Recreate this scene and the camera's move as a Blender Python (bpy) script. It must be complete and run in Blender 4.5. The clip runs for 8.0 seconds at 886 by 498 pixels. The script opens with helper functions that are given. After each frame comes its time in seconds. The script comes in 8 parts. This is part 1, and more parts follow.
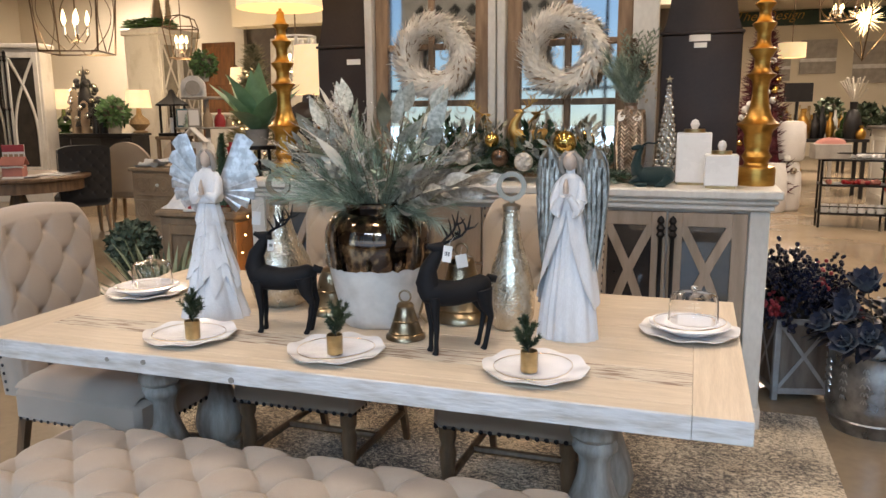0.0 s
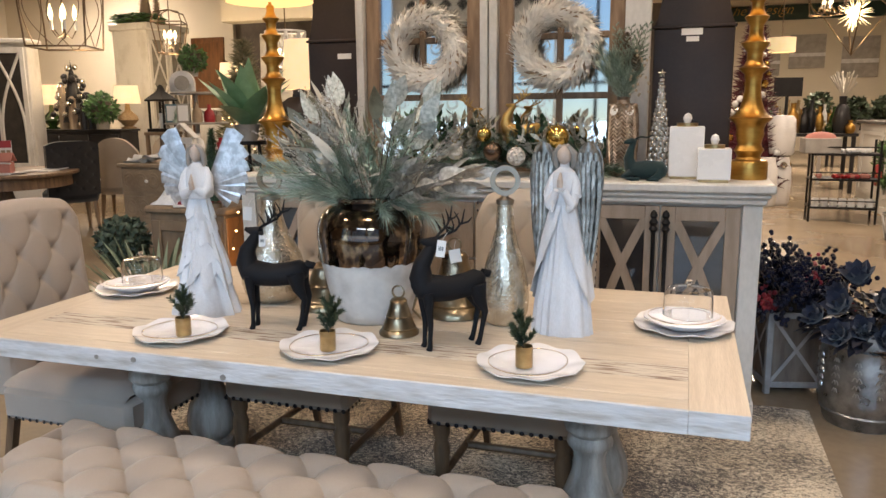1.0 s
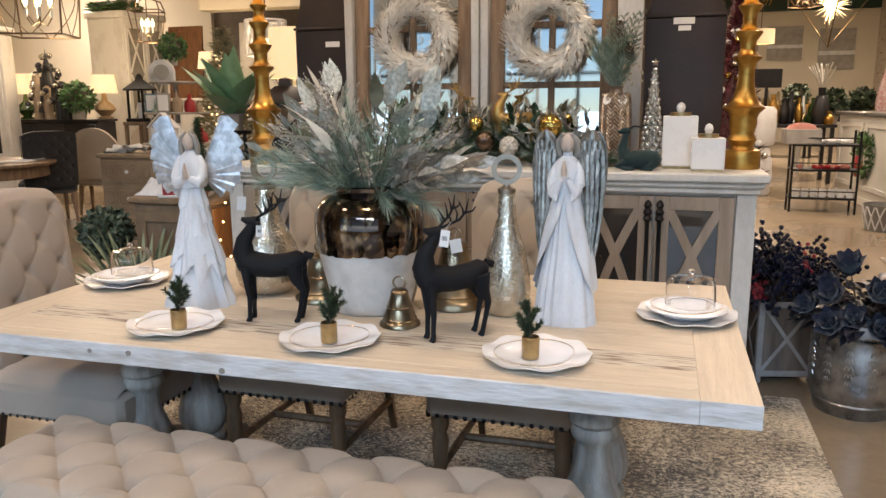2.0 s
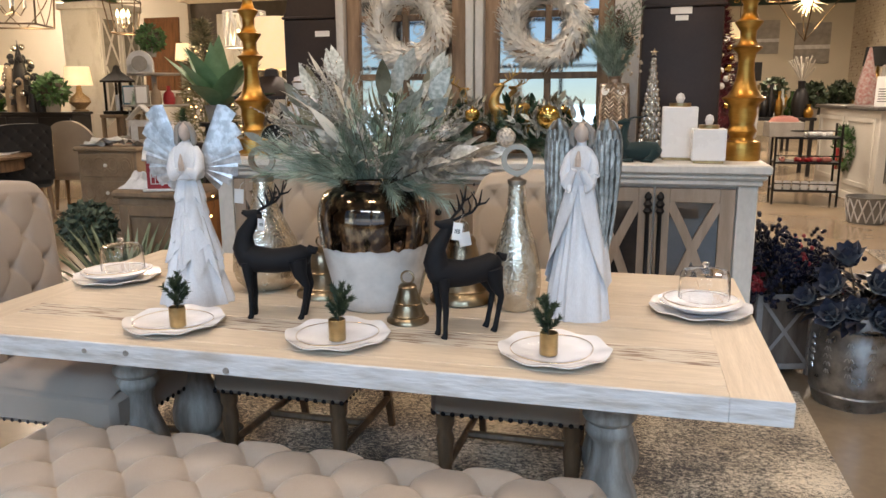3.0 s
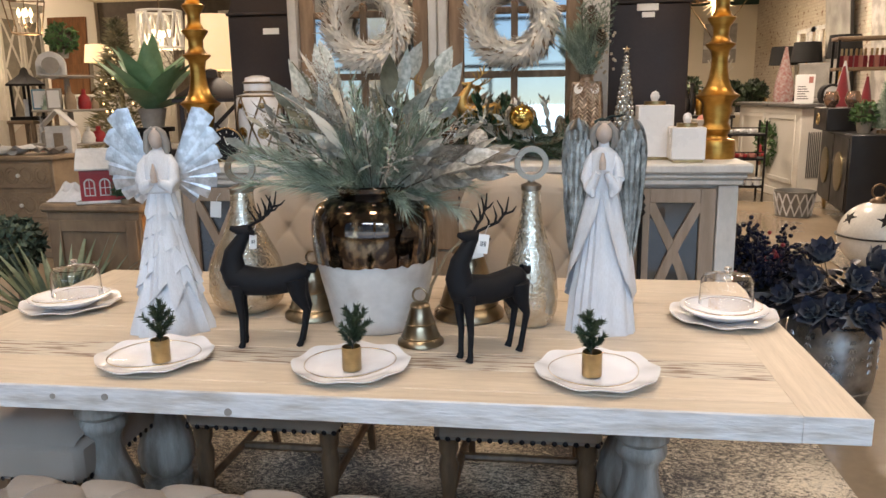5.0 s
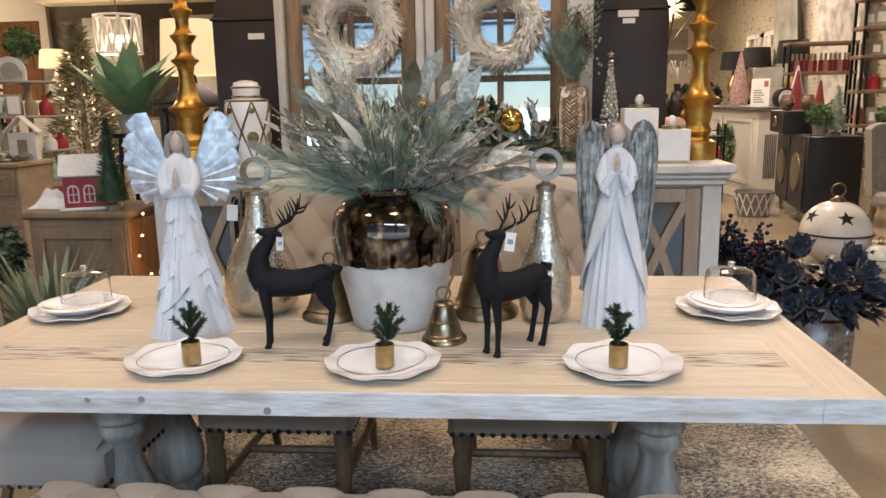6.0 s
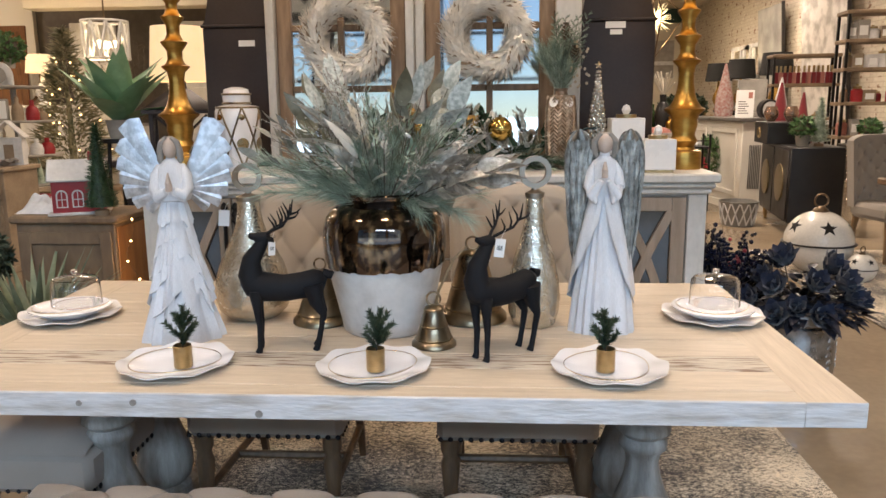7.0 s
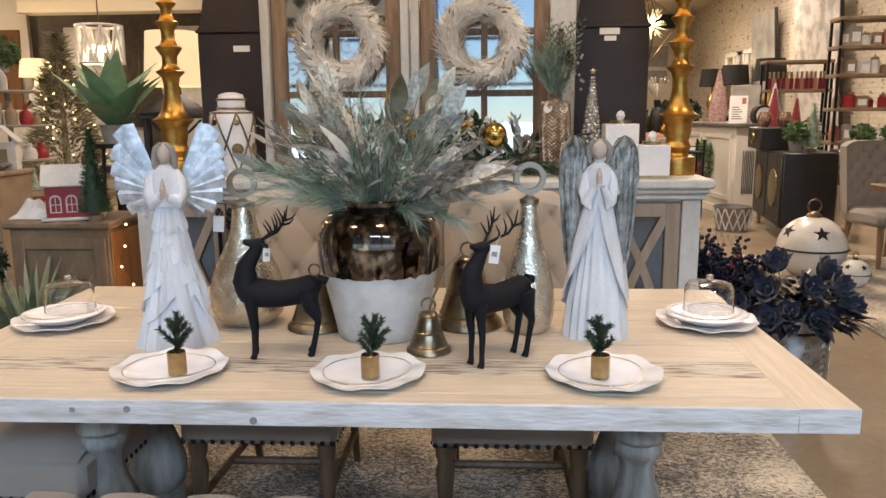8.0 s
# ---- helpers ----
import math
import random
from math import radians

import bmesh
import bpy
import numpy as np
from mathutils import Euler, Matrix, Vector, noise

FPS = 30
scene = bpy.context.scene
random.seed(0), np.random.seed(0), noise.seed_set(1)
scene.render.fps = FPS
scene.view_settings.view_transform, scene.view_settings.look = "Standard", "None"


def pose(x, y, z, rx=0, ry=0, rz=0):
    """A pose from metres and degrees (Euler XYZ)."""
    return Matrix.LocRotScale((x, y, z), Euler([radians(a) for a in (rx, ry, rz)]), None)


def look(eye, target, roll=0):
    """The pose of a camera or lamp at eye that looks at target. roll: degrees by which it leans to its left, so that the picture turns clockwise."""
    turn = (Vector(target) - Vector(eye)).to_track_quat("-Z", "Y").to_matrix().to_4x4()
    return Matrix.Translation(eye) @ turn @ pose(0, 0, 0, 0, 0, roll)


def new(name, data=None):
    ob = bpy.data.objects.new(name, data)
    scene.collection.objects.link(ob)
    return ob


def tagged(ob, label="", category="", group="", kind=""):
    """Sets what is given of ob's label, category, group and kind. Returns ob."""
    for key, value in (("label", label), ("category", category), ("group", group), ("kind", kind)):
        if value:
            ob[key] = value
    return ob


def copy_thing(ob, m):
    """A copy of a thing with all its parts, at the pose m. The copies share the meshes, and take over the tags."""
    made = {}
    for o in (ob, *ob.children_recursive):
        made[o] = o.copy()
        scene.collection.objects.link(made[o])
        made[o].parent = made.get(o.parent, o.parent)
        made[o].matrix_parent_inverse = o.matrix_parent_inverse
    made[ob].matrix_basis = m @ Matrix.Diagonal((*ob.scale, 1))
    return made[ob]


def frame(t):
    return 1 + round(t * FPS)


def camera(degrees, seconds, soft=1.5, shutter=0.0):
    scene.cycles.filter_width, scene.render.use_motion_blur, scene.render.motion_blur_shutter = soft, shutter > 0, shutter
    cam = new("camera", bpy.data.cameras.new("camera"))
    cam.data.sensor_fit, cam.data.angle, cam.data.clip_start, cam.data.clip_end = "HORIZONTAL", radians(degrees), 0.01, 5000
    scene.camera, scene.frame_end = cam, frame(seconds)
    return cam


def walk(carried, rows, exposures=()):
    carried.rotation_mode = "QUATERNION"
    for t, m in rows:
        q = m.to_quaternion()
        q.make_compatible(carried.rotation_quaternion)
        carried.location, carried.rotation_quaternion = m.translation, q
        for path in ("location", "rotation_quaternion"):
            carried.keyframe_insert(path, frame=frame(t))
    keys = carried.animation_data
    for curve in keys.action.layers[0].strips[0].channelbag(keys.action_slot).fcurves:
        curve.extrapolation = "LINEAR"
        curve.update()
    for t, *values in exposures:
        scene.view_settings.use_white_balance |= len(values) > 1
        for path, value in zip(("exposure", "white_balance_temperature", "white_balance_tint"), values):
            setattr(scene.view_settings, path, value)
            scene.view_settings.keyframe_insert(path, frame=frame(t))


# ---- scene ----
cam = camera(61.0, 8.0)
PATH = [
    (0, (0.087, 0.155, 1.399), (-0.539, 2.021, 1.045), -0.5),
    (0.5, (0.083, 0.162, 1.397), (-0.534, 2.03, 1.039), -0.6),
    (1, (0.075, 0.169, 1.394), (-0.528, 2.041, 1.028), -0.6),
    (1.5, (0.047, 0.173, 1.39), (-0.531, 2.05, 1.013), -0.5),
    (3, (-0.098, 0.223, 1.37), (-0.588, 2.119, 0.965), -0.4),
    (3.5, (-0.152, 0.268, 1.365), (-0.616, 2.171, 0.96), -0.3),
    (4, (-0.211, 0.341, 1.373), (-0.636, 2.253, 0.967), -0.5),
    (4.5, (-0.276, 0.37, 1.368), (-0.631, 2.296, 0.961), -0.7),
    (6, (-0.534, 0.285, 1.365), (-0.696, 2.239, 0.972), -1.1),
    (6.5, (-0.54, 0.265, 1.365), (-0.679, 2.223, 0.984), -0.9),
    (7, (-0.541, 0.259, 1.364), (-0.668, 2.22, 0.992), -0.6),
    (7.5, (-0.539, 0.257, 1.366), (-0.659, 2.22, 1.001), -0.5),
    (8, (-0.541, 0.258, 1.368), (-0.654, 2.222, 1.008), -0.5),
]
walk(cam, [(t, look(eye, target, roll)) for t, eye, target, roll in PATH])

# ---- world and light ----
world = bpy.data.worlds.new("world")
scene.world = world
world.use_nodes = True
wn = world.node_tree.nodes
sky = wn.new("ShaderNodeTexSky")
sky.sky_type = "NISHITA"
sky.sun_disc = False
sky.dust_density, sky.ozone_density = 0.2, 4.0
sky.sun_elevation, sky.sun_rotation = radians(35), radians(150)
wn["Background"].inputs[1].default_value = 0.11
world.node_tree.links.new(sky.outputs[0], wn["Background"].inputs[0])


def lamp(name, kind, m, power, color, size=(1, 1)):
    d = bpy.data.lights.new(name, kind)
    d.energy, d.color = power, color
    if kind == "AREA":
        d.shape, d.size, d.size_y = "RECTANGLE", size[0], size[1]
    else:
        d.shadow_soft_size = size[0]
    ob = new(name, d)
    ob.matrix_world = m
    return ob


sun = bpy.data.lights.new("sun", "SUN")
sun.energy, sun.angle, sun.color = 2.0, radians(0.6), (1, 0.95, 0.88)
sun_ob = new("sun", sun)
sun_ob.matrix_world = look((3, -9, 8), (-2, -3, 0))
DAY = (0.5, 0.72, 1.0)
WARM = (1.0, 0.81, 0.65)
# daylight falling through the shop front from the sky above the street
lamp("sky_light", "AREA", look((-1.3, -6.4, 5.9), (-0.8, 2.2, 0.7)), 3100, DAY, (10.5, 2.2))
# and the light of the street coming level through the lower panes
lamp("window_light", "AREA", look((-1.3, -3.93, 1.0), (-1.3, 2.0, 0.95)), 90, DAY, (9.6, 1.2))
# ceiling fittings, unseen overhead; the last four added only to brighten far areas
CEIL = 4.4
FITTINGS = [(-3.2, 0.6), (-0.6, 0.6), (2.0, 0.8), (-3.4, 3.2), (-0.9, 3.0), (1.9, 3.4), (-6.5, 6.5), (-2.5, 7.5), (1.5, 8.3), (-6, 11), (-1, 12), (3.5, 13), (2, 19), (4.9, 16.5), (-8.6, 9.2), (-12.2, 13.5), (4.2, 10.5)]
FAR = {(-6.5, 6.5): 20, (-2.5, 7.5): 70, (-6, 11): 35, (-8.6, 9.2): 110, (-12.2, 13.5): 240, (1.5, 8.3): 200, (3.5, 13): 130, (4.2, 10.5): 30, (4.9, 16.5): 80, (2, 19): 420}
for fx, fy in FITTINGS:
    lamp("ceiling_light", "AREA", look((fx, fy, CEIL - 0.12), (fx, fy + 0.001, 0)), 37 if fy < 5 else FAR.get((fx, fy), 115), WARM, (0.5, 0.5))


# ---- mesh helpers ----
class Geo:
    """Collects faces of one mesh."""

    def __init__(self):
        self.v, self.f, self.k, self.m = [], [], [], 0

    def add(self, vs, fs, mx=None):
        o = len(self.v)
        self.v += [tuple(mx @ Vector(p)) for p in vs] if mx is not None else [tuple(p) for p in vs]
        self.f += [tuple(i + o for i in q) for q in fs]
        self.k += [self.m] * len(fs)
        return self

    def box(self, x0, x1, y0, y1, z0, z1, b=0.003, mx=None):
        lo, hi = (x0, y0, z0), (x1, y1, z1)
        b = min(b, *(0.49 * abs(hi[i] - lo[i]) for i in range(3)))
        vs, ix = [], {}
        for c in range(8):
            s = [(c >> i) & 1 for i in range(3)]
            for a in range(3):
                ix[c, a] = len(vs)
                vs.append([(hi[i] if s[i] else lo[i]) if i == a else (hi[i] - b if s[i] else lo[i] + b) for i in range(3)])
        fs = []
        for a in range(3):
            p, q = (a + 1) % 3, (a + 2) % 3
            for s in (0, 1):
                base = s << a
                loop = [base, base | 1 << p, base | 1 << p | 1 << q, base | 1 << q]
                fs.append([ix[c, a] for c in (loop if s else loop[::-1])])
            for c in range(8):
                if not (c >> a) & 1:
                    d = c | 1 << a
                    fs.append([ix[c, p], ix[d, p], ix[d, q], ix[c, q]])
        for c in range(8):
            fs.append([ix[c, 0], ix[c, 1], ix[c, 2]])
        return self.add(vs, fs, mx)

    def lathe(self, prof, n=32, mx=None, warp=None, arc=1.0):
        vs, fs = [], []
        full = arc >= 1
        k = n if full else n + 1
        for r, z in prof:
            for i in range(k):
                t = 2 * math.pi * arc * i / n
                rr = warp(t, r, z) if warp else r
                vs.append((rr * math.cos(t), rr * math.sin(t), z))
        for j in range(len(prof) - 1):
            for i in range(n):
                i2 = (i + 1) % k
                fs.append((j * k + i, j * k + i2, (j + 1) * k + i2, (j + 1) * k + i))
        if full:
            if prof[0][0] > 1e-5:
                fs.append(tuple(range(k))[::-1])
            if prof[-1][0] > 1e-5:
                fs.append(tuple((len(prof) - 1) * k + i for i in range(k)))
        return self.add(vs, fs, mx)

    def tube(self, pts, rad, n=8, mx=None, close=False):
        pts = [Vector(p) for p in pts]
        rad = rad if isinstance(rad, (list, tuple)) else [rad] * len(pts)
        vs, fs, u = [], [], None
        for i, p in enumerate(pts):
            a, c = (pts[i - 1], pts[(i + 1) % len(pts)]) if close else (pts[max(i - 1, 0)], pts[min(i + 1, len(pts) - 1)])
            d = (c - a).normalized()
            if u is None:
                u = d.orthogonal().normalized()
            u = (u - d * u.dot(d))
            u = u.normalized() if u.length > 1e-6 else d.orthogonal().normalized()
            w = d.cross(u)
            for k in range(n):
                t = 2 * math.pi * k / n
                vs.append(p + (u * math.cos(t) + w * math.sin(t)) * rad[i])
        m = len(pts)
        for i in range(m if close else m - 1):
            for k in range(n):
                k2, i2 = (k + 1) % n, (i + 1) % m
                fs.append((i * n + k, i * n + k2, i2 * n + k2, i2 * n + k))
        if not close:
            fs += [tuple(range(n))[::-1], tuple((m - 1) * n + k for k in range(n))]
        return self.add(vs, fs, mx)

    def ball(self, c, r, n=12, sq=(1, 1, 1)):
        h = max(4, n // 2)
        prof = [(r * math.sin(math.pi * j / h), -r * math.cos(math.pi * j / h)) for j in range(h + 1)]
        return self.lathe([(max(a, 1e-6), z) for a, z in prof], n, Matrix.Translation(c) @ Matrix.Diagonal((*sq, 1)))

    def leaf(self, p, d, up, ln, w, bend=0.2, steps=4, cup=0.15):
        """A pointed leaf of two strips with a mid rib, bending towards -up."""
        p, d = Vector(p), Vector(d).normalized()
        up = Vector(up)
        s = d.cross(up)
        s = s.normalized() if s.length > 1e-6 else d.orthogonal().normalized()
        up = s.cross(d).normalized()
        vs, fs = [], []
        for j in range(steps + 1):
            t = j / steps
            ww = w * 0.5 * (math.sin(math.pi * min(1, t * 0.93 + 0.07) ** 0.8) + 0.02)
            c = p + d * ln * t - up * ln * bend * t * t
            vs += [c - s * ww + up * ww * cup, c, c + s * ww + up * ww * cup]
        for j in range(steps):
            a = 3 * j
            fs += [(a, a + 1, a + 4, a + 3), (a + 1, a + 2, a + 5, a + 4)]
        return self.add(vs, fs)

    def needle(self, p, q, w):
        p, q = Vector(p), Vector(q)
        d = q - p
        s = d.orthogonal().normalized() * w
        u = d.cross(s).normalized() * w
        return self.add([p + s, p - s * 0.5 + u * 0.87, p - s * 0.5 - u * 0.87, q], [(0, 1, 3), (1, 2, 3), (2, 0, 3)])

    def grid(self, fn, nu, nv, mx=None):
        vs = [fn(i / nu, j / nv) for j in range(nv + 1) for i in range(nu + 1)]
        fs = [(j * (nu + 1) + i, j * (nu + 1) + i + 1, (j + 1) * (nu + 1) + i + 1, (j + 1) * (nu + 1) + i) for j in range(nv) for i in range(nu)]
        return self.add(vs, fs, mx)

    def mesh(self, name, mats, sharp=0.75, recalc=True):
        me = bpy.data.meshes.new(name)
        me.from_pydata(self.v, [], self.f)
        for mt in mats if isinstance(mats, (list, tuple)) else [mats]:
            me.materials.append(mt)
        me.polygons.foreach_set("material_index", self.k)
        bm = bmesh.new()
        bm.from_mesh(me)
        if recalc:
            bmesh.ops.recalc_face_normals(bm, faces=bm.faces)
        for fc in bm.faces:
            fc.smooth = True
        for e in bm.edges:
            e.smooth = len(e.link_faces) != 2 or e.calc_face_angle(0) < sharp
        bm.to_mesh(me)
        bm.free()
        return me


def thing(name, m, label, category, group="", kind=""):
    """An empty at a thing's base, to hold its parts."""
    ob = new(name)
    ob.empty_display_size = 0.05
    ob.matrix_basis = m if isinstance(m, Matrix) else pose(*m)
    return tagged(ob, label, category, group, kind)


def part(name, g, mats, parent, label="", kind="", recalc=True, sharp=0.75):
    ob = new(name, g.mesh(name, mats, sharp, recalc))
    ob.parent = parent
    return tagged(ob, label, kind=kind)


def solo(name, g, mats, m, label, category, group="", kind="", recalc=True, sharp=0.75):
    ob = new(name, g.mesh(name, mats, sharp, recalc))
    ob.matrix_basis = m if isinstance(m, Matrix) else pose(*m)
    return tagged(ob, label, category, group, kind)


def R(a, b):
    return random.uniform(a, b)


# ---- materials ----
def mat(name, c, rough=0.5, metal=0.0, c2=None, scale=6.0, stretch=(1, 1, 1), bump=0.0, bscale=60.0, rvar=0.1, coat=0.0, sheen=0.0, mixlo=0.35, mixhi=0.65, trans=0.0, ior=1.45, emit=0.0, ecol=None, alpha=1.0, perpiece=0.0, detail=5.0, fine=0.25, island=0.0):
    """A surface with two scales of colour variation, uneven gloss and fine relief."""
    mt = bpy.data.materials.new(name)
    mt.use_nodes = True
    nt = mt.node_tree
    N, L = nt.nodes, nt.links
    bs = N["Principled BSDF"]
    c = tuple(c)
    c2 = tuple(c2) if c2 else tuple(0.75 * q for q in c)
    tc = N.new("ShaderNodeTexCoord")
    mp = N.new("ShaderNodeMapping")
    mp.inputs["Scale"].default_value = stretch
    L.new(tc.outputs["Object"], mp.inputs[0])
    n1 = N.new("ShaderNodeTexNoise")
    n1.inputs["Scale"].default_value, n1.inputs["Detail"].default_value = scale, detail
    L.new(mp.outputs[0], n1.inputs["Vector"])
    n2 = N.new("ShaderNodeTexNoise")
    n2.inputs["Scale"].default_value, n2.inputs["Detail"].default_value = bscale, 3
    L.new(mp.outputs[0], n2.inputs["Vector"])
    mr = N.new("ShaderNodeMapRange")
    mr.inputs[1].default_value, mr.inputs[2].default_value = mixlo, mixhi
    L.new(n1.outputs[0], mr.inputs[0])
    mx = N.new("ShaderNodeMix")
    mx.data_type = "RGBA"
    mx.inputs[6].default_value, mx.inputs[7].default_value = (*c2, 1), (*c, 1)
    L.new(mr.outputs[0], mx.inputs[0])
    m2 = N.new("ShaderNodeMix")
    m2.data_type, m2.blend_type = "RGBA", "MULTIPLY"
    m2.inputs[0].default_value = fine
    L.new(mx.outputs[2], m2.inputs[6])
    L.new(n2.outputs[0], m2.inputs[7])
    out = m2.outputs[2]
    if perpiece:
        oi = N.new("ShaderNodeObjectInfo")
        hs = N.new("ShaderNodeHueSaturation")
        m3 = N.new("ShaderNodeMapRange")
        m3.inputs[3].default_value, m3.inputs[4].default_value = 1 - perpiece, 1 + perpiece
        L.new(oi.outputs["Random"], m3.inputs[0])
        L.new(m3.outputs[0], hs.inputs["Value"])
        L.new(out, hs.inputs["Color"])
        out = hs.outputs[0]
    if island:
        ge = N.new("ShaderNodeNewGeometry")
        h2 = N.new("ShaderNodeHueSaturation")
        m4 = N.new("ShaderNodeMapRange")
        m4.inputs[3].default_value, m4.inputs[4].default_value = 1 - island, 1 + island
        L.new(ge.outputs["Random Per Island"], m4.inputs[0])
        L.new(m4.outputs[0], h2.inputs["Value"])
        L.new(out, h2.inputs["Color"])
        out = h2.outputs[0]
    L.new(out, bs.inputs["Base Color"])
    r = N.new("ShaderNodeMapRange")
    r.inputs[3].default_value, r.inputs[4].default_value = max(0, rough - rvar), min(1, rough + rvar)
    L.new(n1.outputs[0], r.inputs[0])
    L.new(r.outputs[0], bs.inputs["Roughness"])
    bs.inputs["Metallic"].default_value = metal
    bs.inputs["Coat Weight"].default_value = coat
    bs.inputs["Sheen Weight"].default_value = sheen
    bs.inputs["Transmission Weight"].default_value = trans
    bs.inputs["IOR"].default_value = ior
    bs.inputs["Alpha"].default_value = alpha
    if emit:
        bs.inputs["Emission Color"].default_value = (*(ecol or c), 1)
        bs.inputs["Emission Strength"].default_value = emit
    if bump:
        bp = N.new("ShaderNodeBump")
        bp.inputs["Strength"].default_value = bump
        bp.inputs["Distance"].default_value = 0.004
        L.new(n2.outputs[0], bp.inputs["Height"])
        L.new(bp.outputs[0], bs.inputs["Normal"])
    return mt


def voro(mt, scale, strength, dist=0.004):
    """Adds a cell-like relief to a material (crackle, hammered metal)."""
    N, L = mt.node_tree.nodes, mt.node_tree.links
    v = N.new("ShaderNodeTexVoronoi")
    v.inputs["Scale"].default_value = scale
    tc = N.new("ShaderNodeTexCoord")
    L.new(tc.outputs["Object"], v.inputs["Vector"])
    bp = N.new("ShaderNodeBump")
    bp.inputs["Strength"].default_value, bp.inputs["Distance"].default_value = strength, dist
    L.new(v.outputs["Distance"], bp.inputs["Height"])
    L.new(bp.outputs[0], N["Principled BSDF"].inputs["Normal"])
    return mt


PALE_WOOD = mat("pale_wood", (0.7, 0.59, 0.46), 0.5, c2=(0.6, 0.49, 0.37), scale=7, stretch=(0.8, 9, 9), bump=0.35, bscale=34, perpiece=0.05, mixlo=0.3, mixhi=0.6, fine=0.3, detail=8)
PALE_CROSS = mat("pale_wood_cross", (0.7, 0.59, 0.46), 0.55, c2=(0.6, 0.49, 0.37), scale=5, stretch=(9, 0.5, 9), bump=0.3, bscale=40, perpiece=0.05)
WHITEWASH = mat("whitewashed_wood", (0.66, 0.62, 0.56), 0.6, c2=(0.44, 0.38, 0.31), scale=4, stretch=(0.6, 7, 7), bump=0.4, bscale=45, mixlo=0.3, mixhi=0.62)
GREYWOOD = mat("grey_turned_wood", (0.42, 0.39, 0.35), 0.6, c2=(0.24, 0.21, 0.18), scale=6, stretch=(5, 5, 0.7), bump=0.4, bscale=50)
LINEN = mat("linen", (0.49, 0.41, 0.325), 0.85, c2=(0.42, 0.35, 0.275), scale=3, bump=0.25, bscale=420, sheen=0.25, fine=0.2)
GREYLINEN = mat("grey_linen", (0.29, 0.255, 0.225), 0.85, c2=(0.25, 0.22, 0.19), scale=3, bump=0.25, bscale=420, sheen=0.2, fine=0.2)
HEADLINEN = mat("warm_grey_linen", (0.42, 0.35, 0.295), 0.85, c2=(0.35, 0.29, 0.24), scale=3, bump=0.25, bscale=420, sheen=0.2, fine=0.2)
BENCHLINEN = mat("bench_linen", (0.42, 0.345, 0.28), 0.85, c2=(0.35, 0.285, 0.23), scale=4, bump=0.3, bscale=420, sheen=0.2, fine=0.25)
NAIL = mat("dark_nail", (0.05, 0.045, 0.05), 0.35, 0.9)
CHAIRWOOD = mat("weathered_chair_wood", (0.2, 0.12, 0.065), 0.5, c2=(0.1, 0.058, 0.032), scale=6, stretch=(4, 4, 0.6), bump=0.3)
FLOOR = mat("polished_concrete", (0.36, 0.28, 0.19), 0.22, c2=(0.25, 0.19, 0.13), scale=0.9, bump=0.03, bscale=25, rvar=0.08, detail=8)
CREAM = mat("cream_wall", (0.72, 0.65, 0.52), 0.8, c2=(0.66, 0.59, 0.46), scale=0.7, bump=0.05, bscale=90)
CHINA = mat("white_china", (0.82, 0.8, 0.8), 0.18, c2=(0.77, 0.75, 0.75), scale=3, coat=0.5, rvar=0.04, fine=0.05)
GOLDRIM = mat("gold_rim", (0.6, 0.44, 0.24), 0.28, 1.0)
BRASS = mat("brushed_brass", (0.52, 0.39, 0.2), 0.32, 1.0, c2=(0.34, 0.24, 0.12), scale=14, bump=0.05)
GOLDLEAF = mat("gold_leaf", (0.6, 0.36, 0.09), 0.33, 1.0, c2=(0.4, 0.21, 0.05), scale=9, stretch=(1, 1, 3), bump=0.12, bscale=50)
BELLMETAL = mat("antique_bell_brass", (0.4, 0.32, 0.21), 0.3, 1.0, c2=(0.2, 0.15, 0.1), scale=8, bump=0.1)
BLACK = mat("matt_black", (0.007, 0.007, 0.009), 0.7, c2=(0.011, 0.011, 0.013), ior=1.3, bump=0.15, bscale=250)
ROBE = mat("painted_white_resin", (0.78, 0.79, 0.82), 0.5, c2=(0.68, 0.68, 0.7), scale=9, stretch=(3, 3, 0.6), bump=0.35, bscale=130)
SKIN = mat("faded_resin", (0.6, 0.48, 0.4), 0.6)
SILVERWING = voro(mat("galvanised_wing", (0.68, 0.69, 0.71), 0.4, 0.9, c2=(0.44, 0.44, 0.45), scale=40, rvar=0.12, detail=9, mixlo=0.42, mixhi=0.58), 150, 0.22, 0.002)
PEWTER = mat("pewter_feathers", (0.46, 0.45, 0.42), 0.32, 0.85, c2=(0.2, 0.19, 0.17), scale=40, stretch=(1, 1, 0.8), island=0.3, bump=0.5, bscale=160)
HAIR = mat("resin_hair", (0.36, 0.32, 0.28), 0.6, bump=0.3)
GLAZE = mat("bronze_glaze", (0.4, 0.27, 0.15), 0.08, 0.95, c2=(0.055, 0.03, 0.018), scale=38, stretch=(1, 1, 0.7), detail=12, rvar=0.1, bump=0.12, bscale=34, mixlo=0.5, mixhi=0.66, coat=0.7, fine=0.5)
PLASTER = mat("bare_plaster", (0.68, 0.65, 0.61), 0.8, c2=(0.5, 0.46, 0.42), scale=9, bump=0.5, bscale=40, detail=10, mixlo=0.3, mixhi=0.5)
MERCURY = voro(mat("mercury_glass", (0.8, 0.74, 0.63), 0.24, 0.8, c2=(0.62, 0.53, 0.4), scale=26, rvar=0.12), 120, 0.45, 0.003)
RINGMETAL = mat("brushed_pewter", (0.4, 0.35, 0.29), 0.42, 1.0)
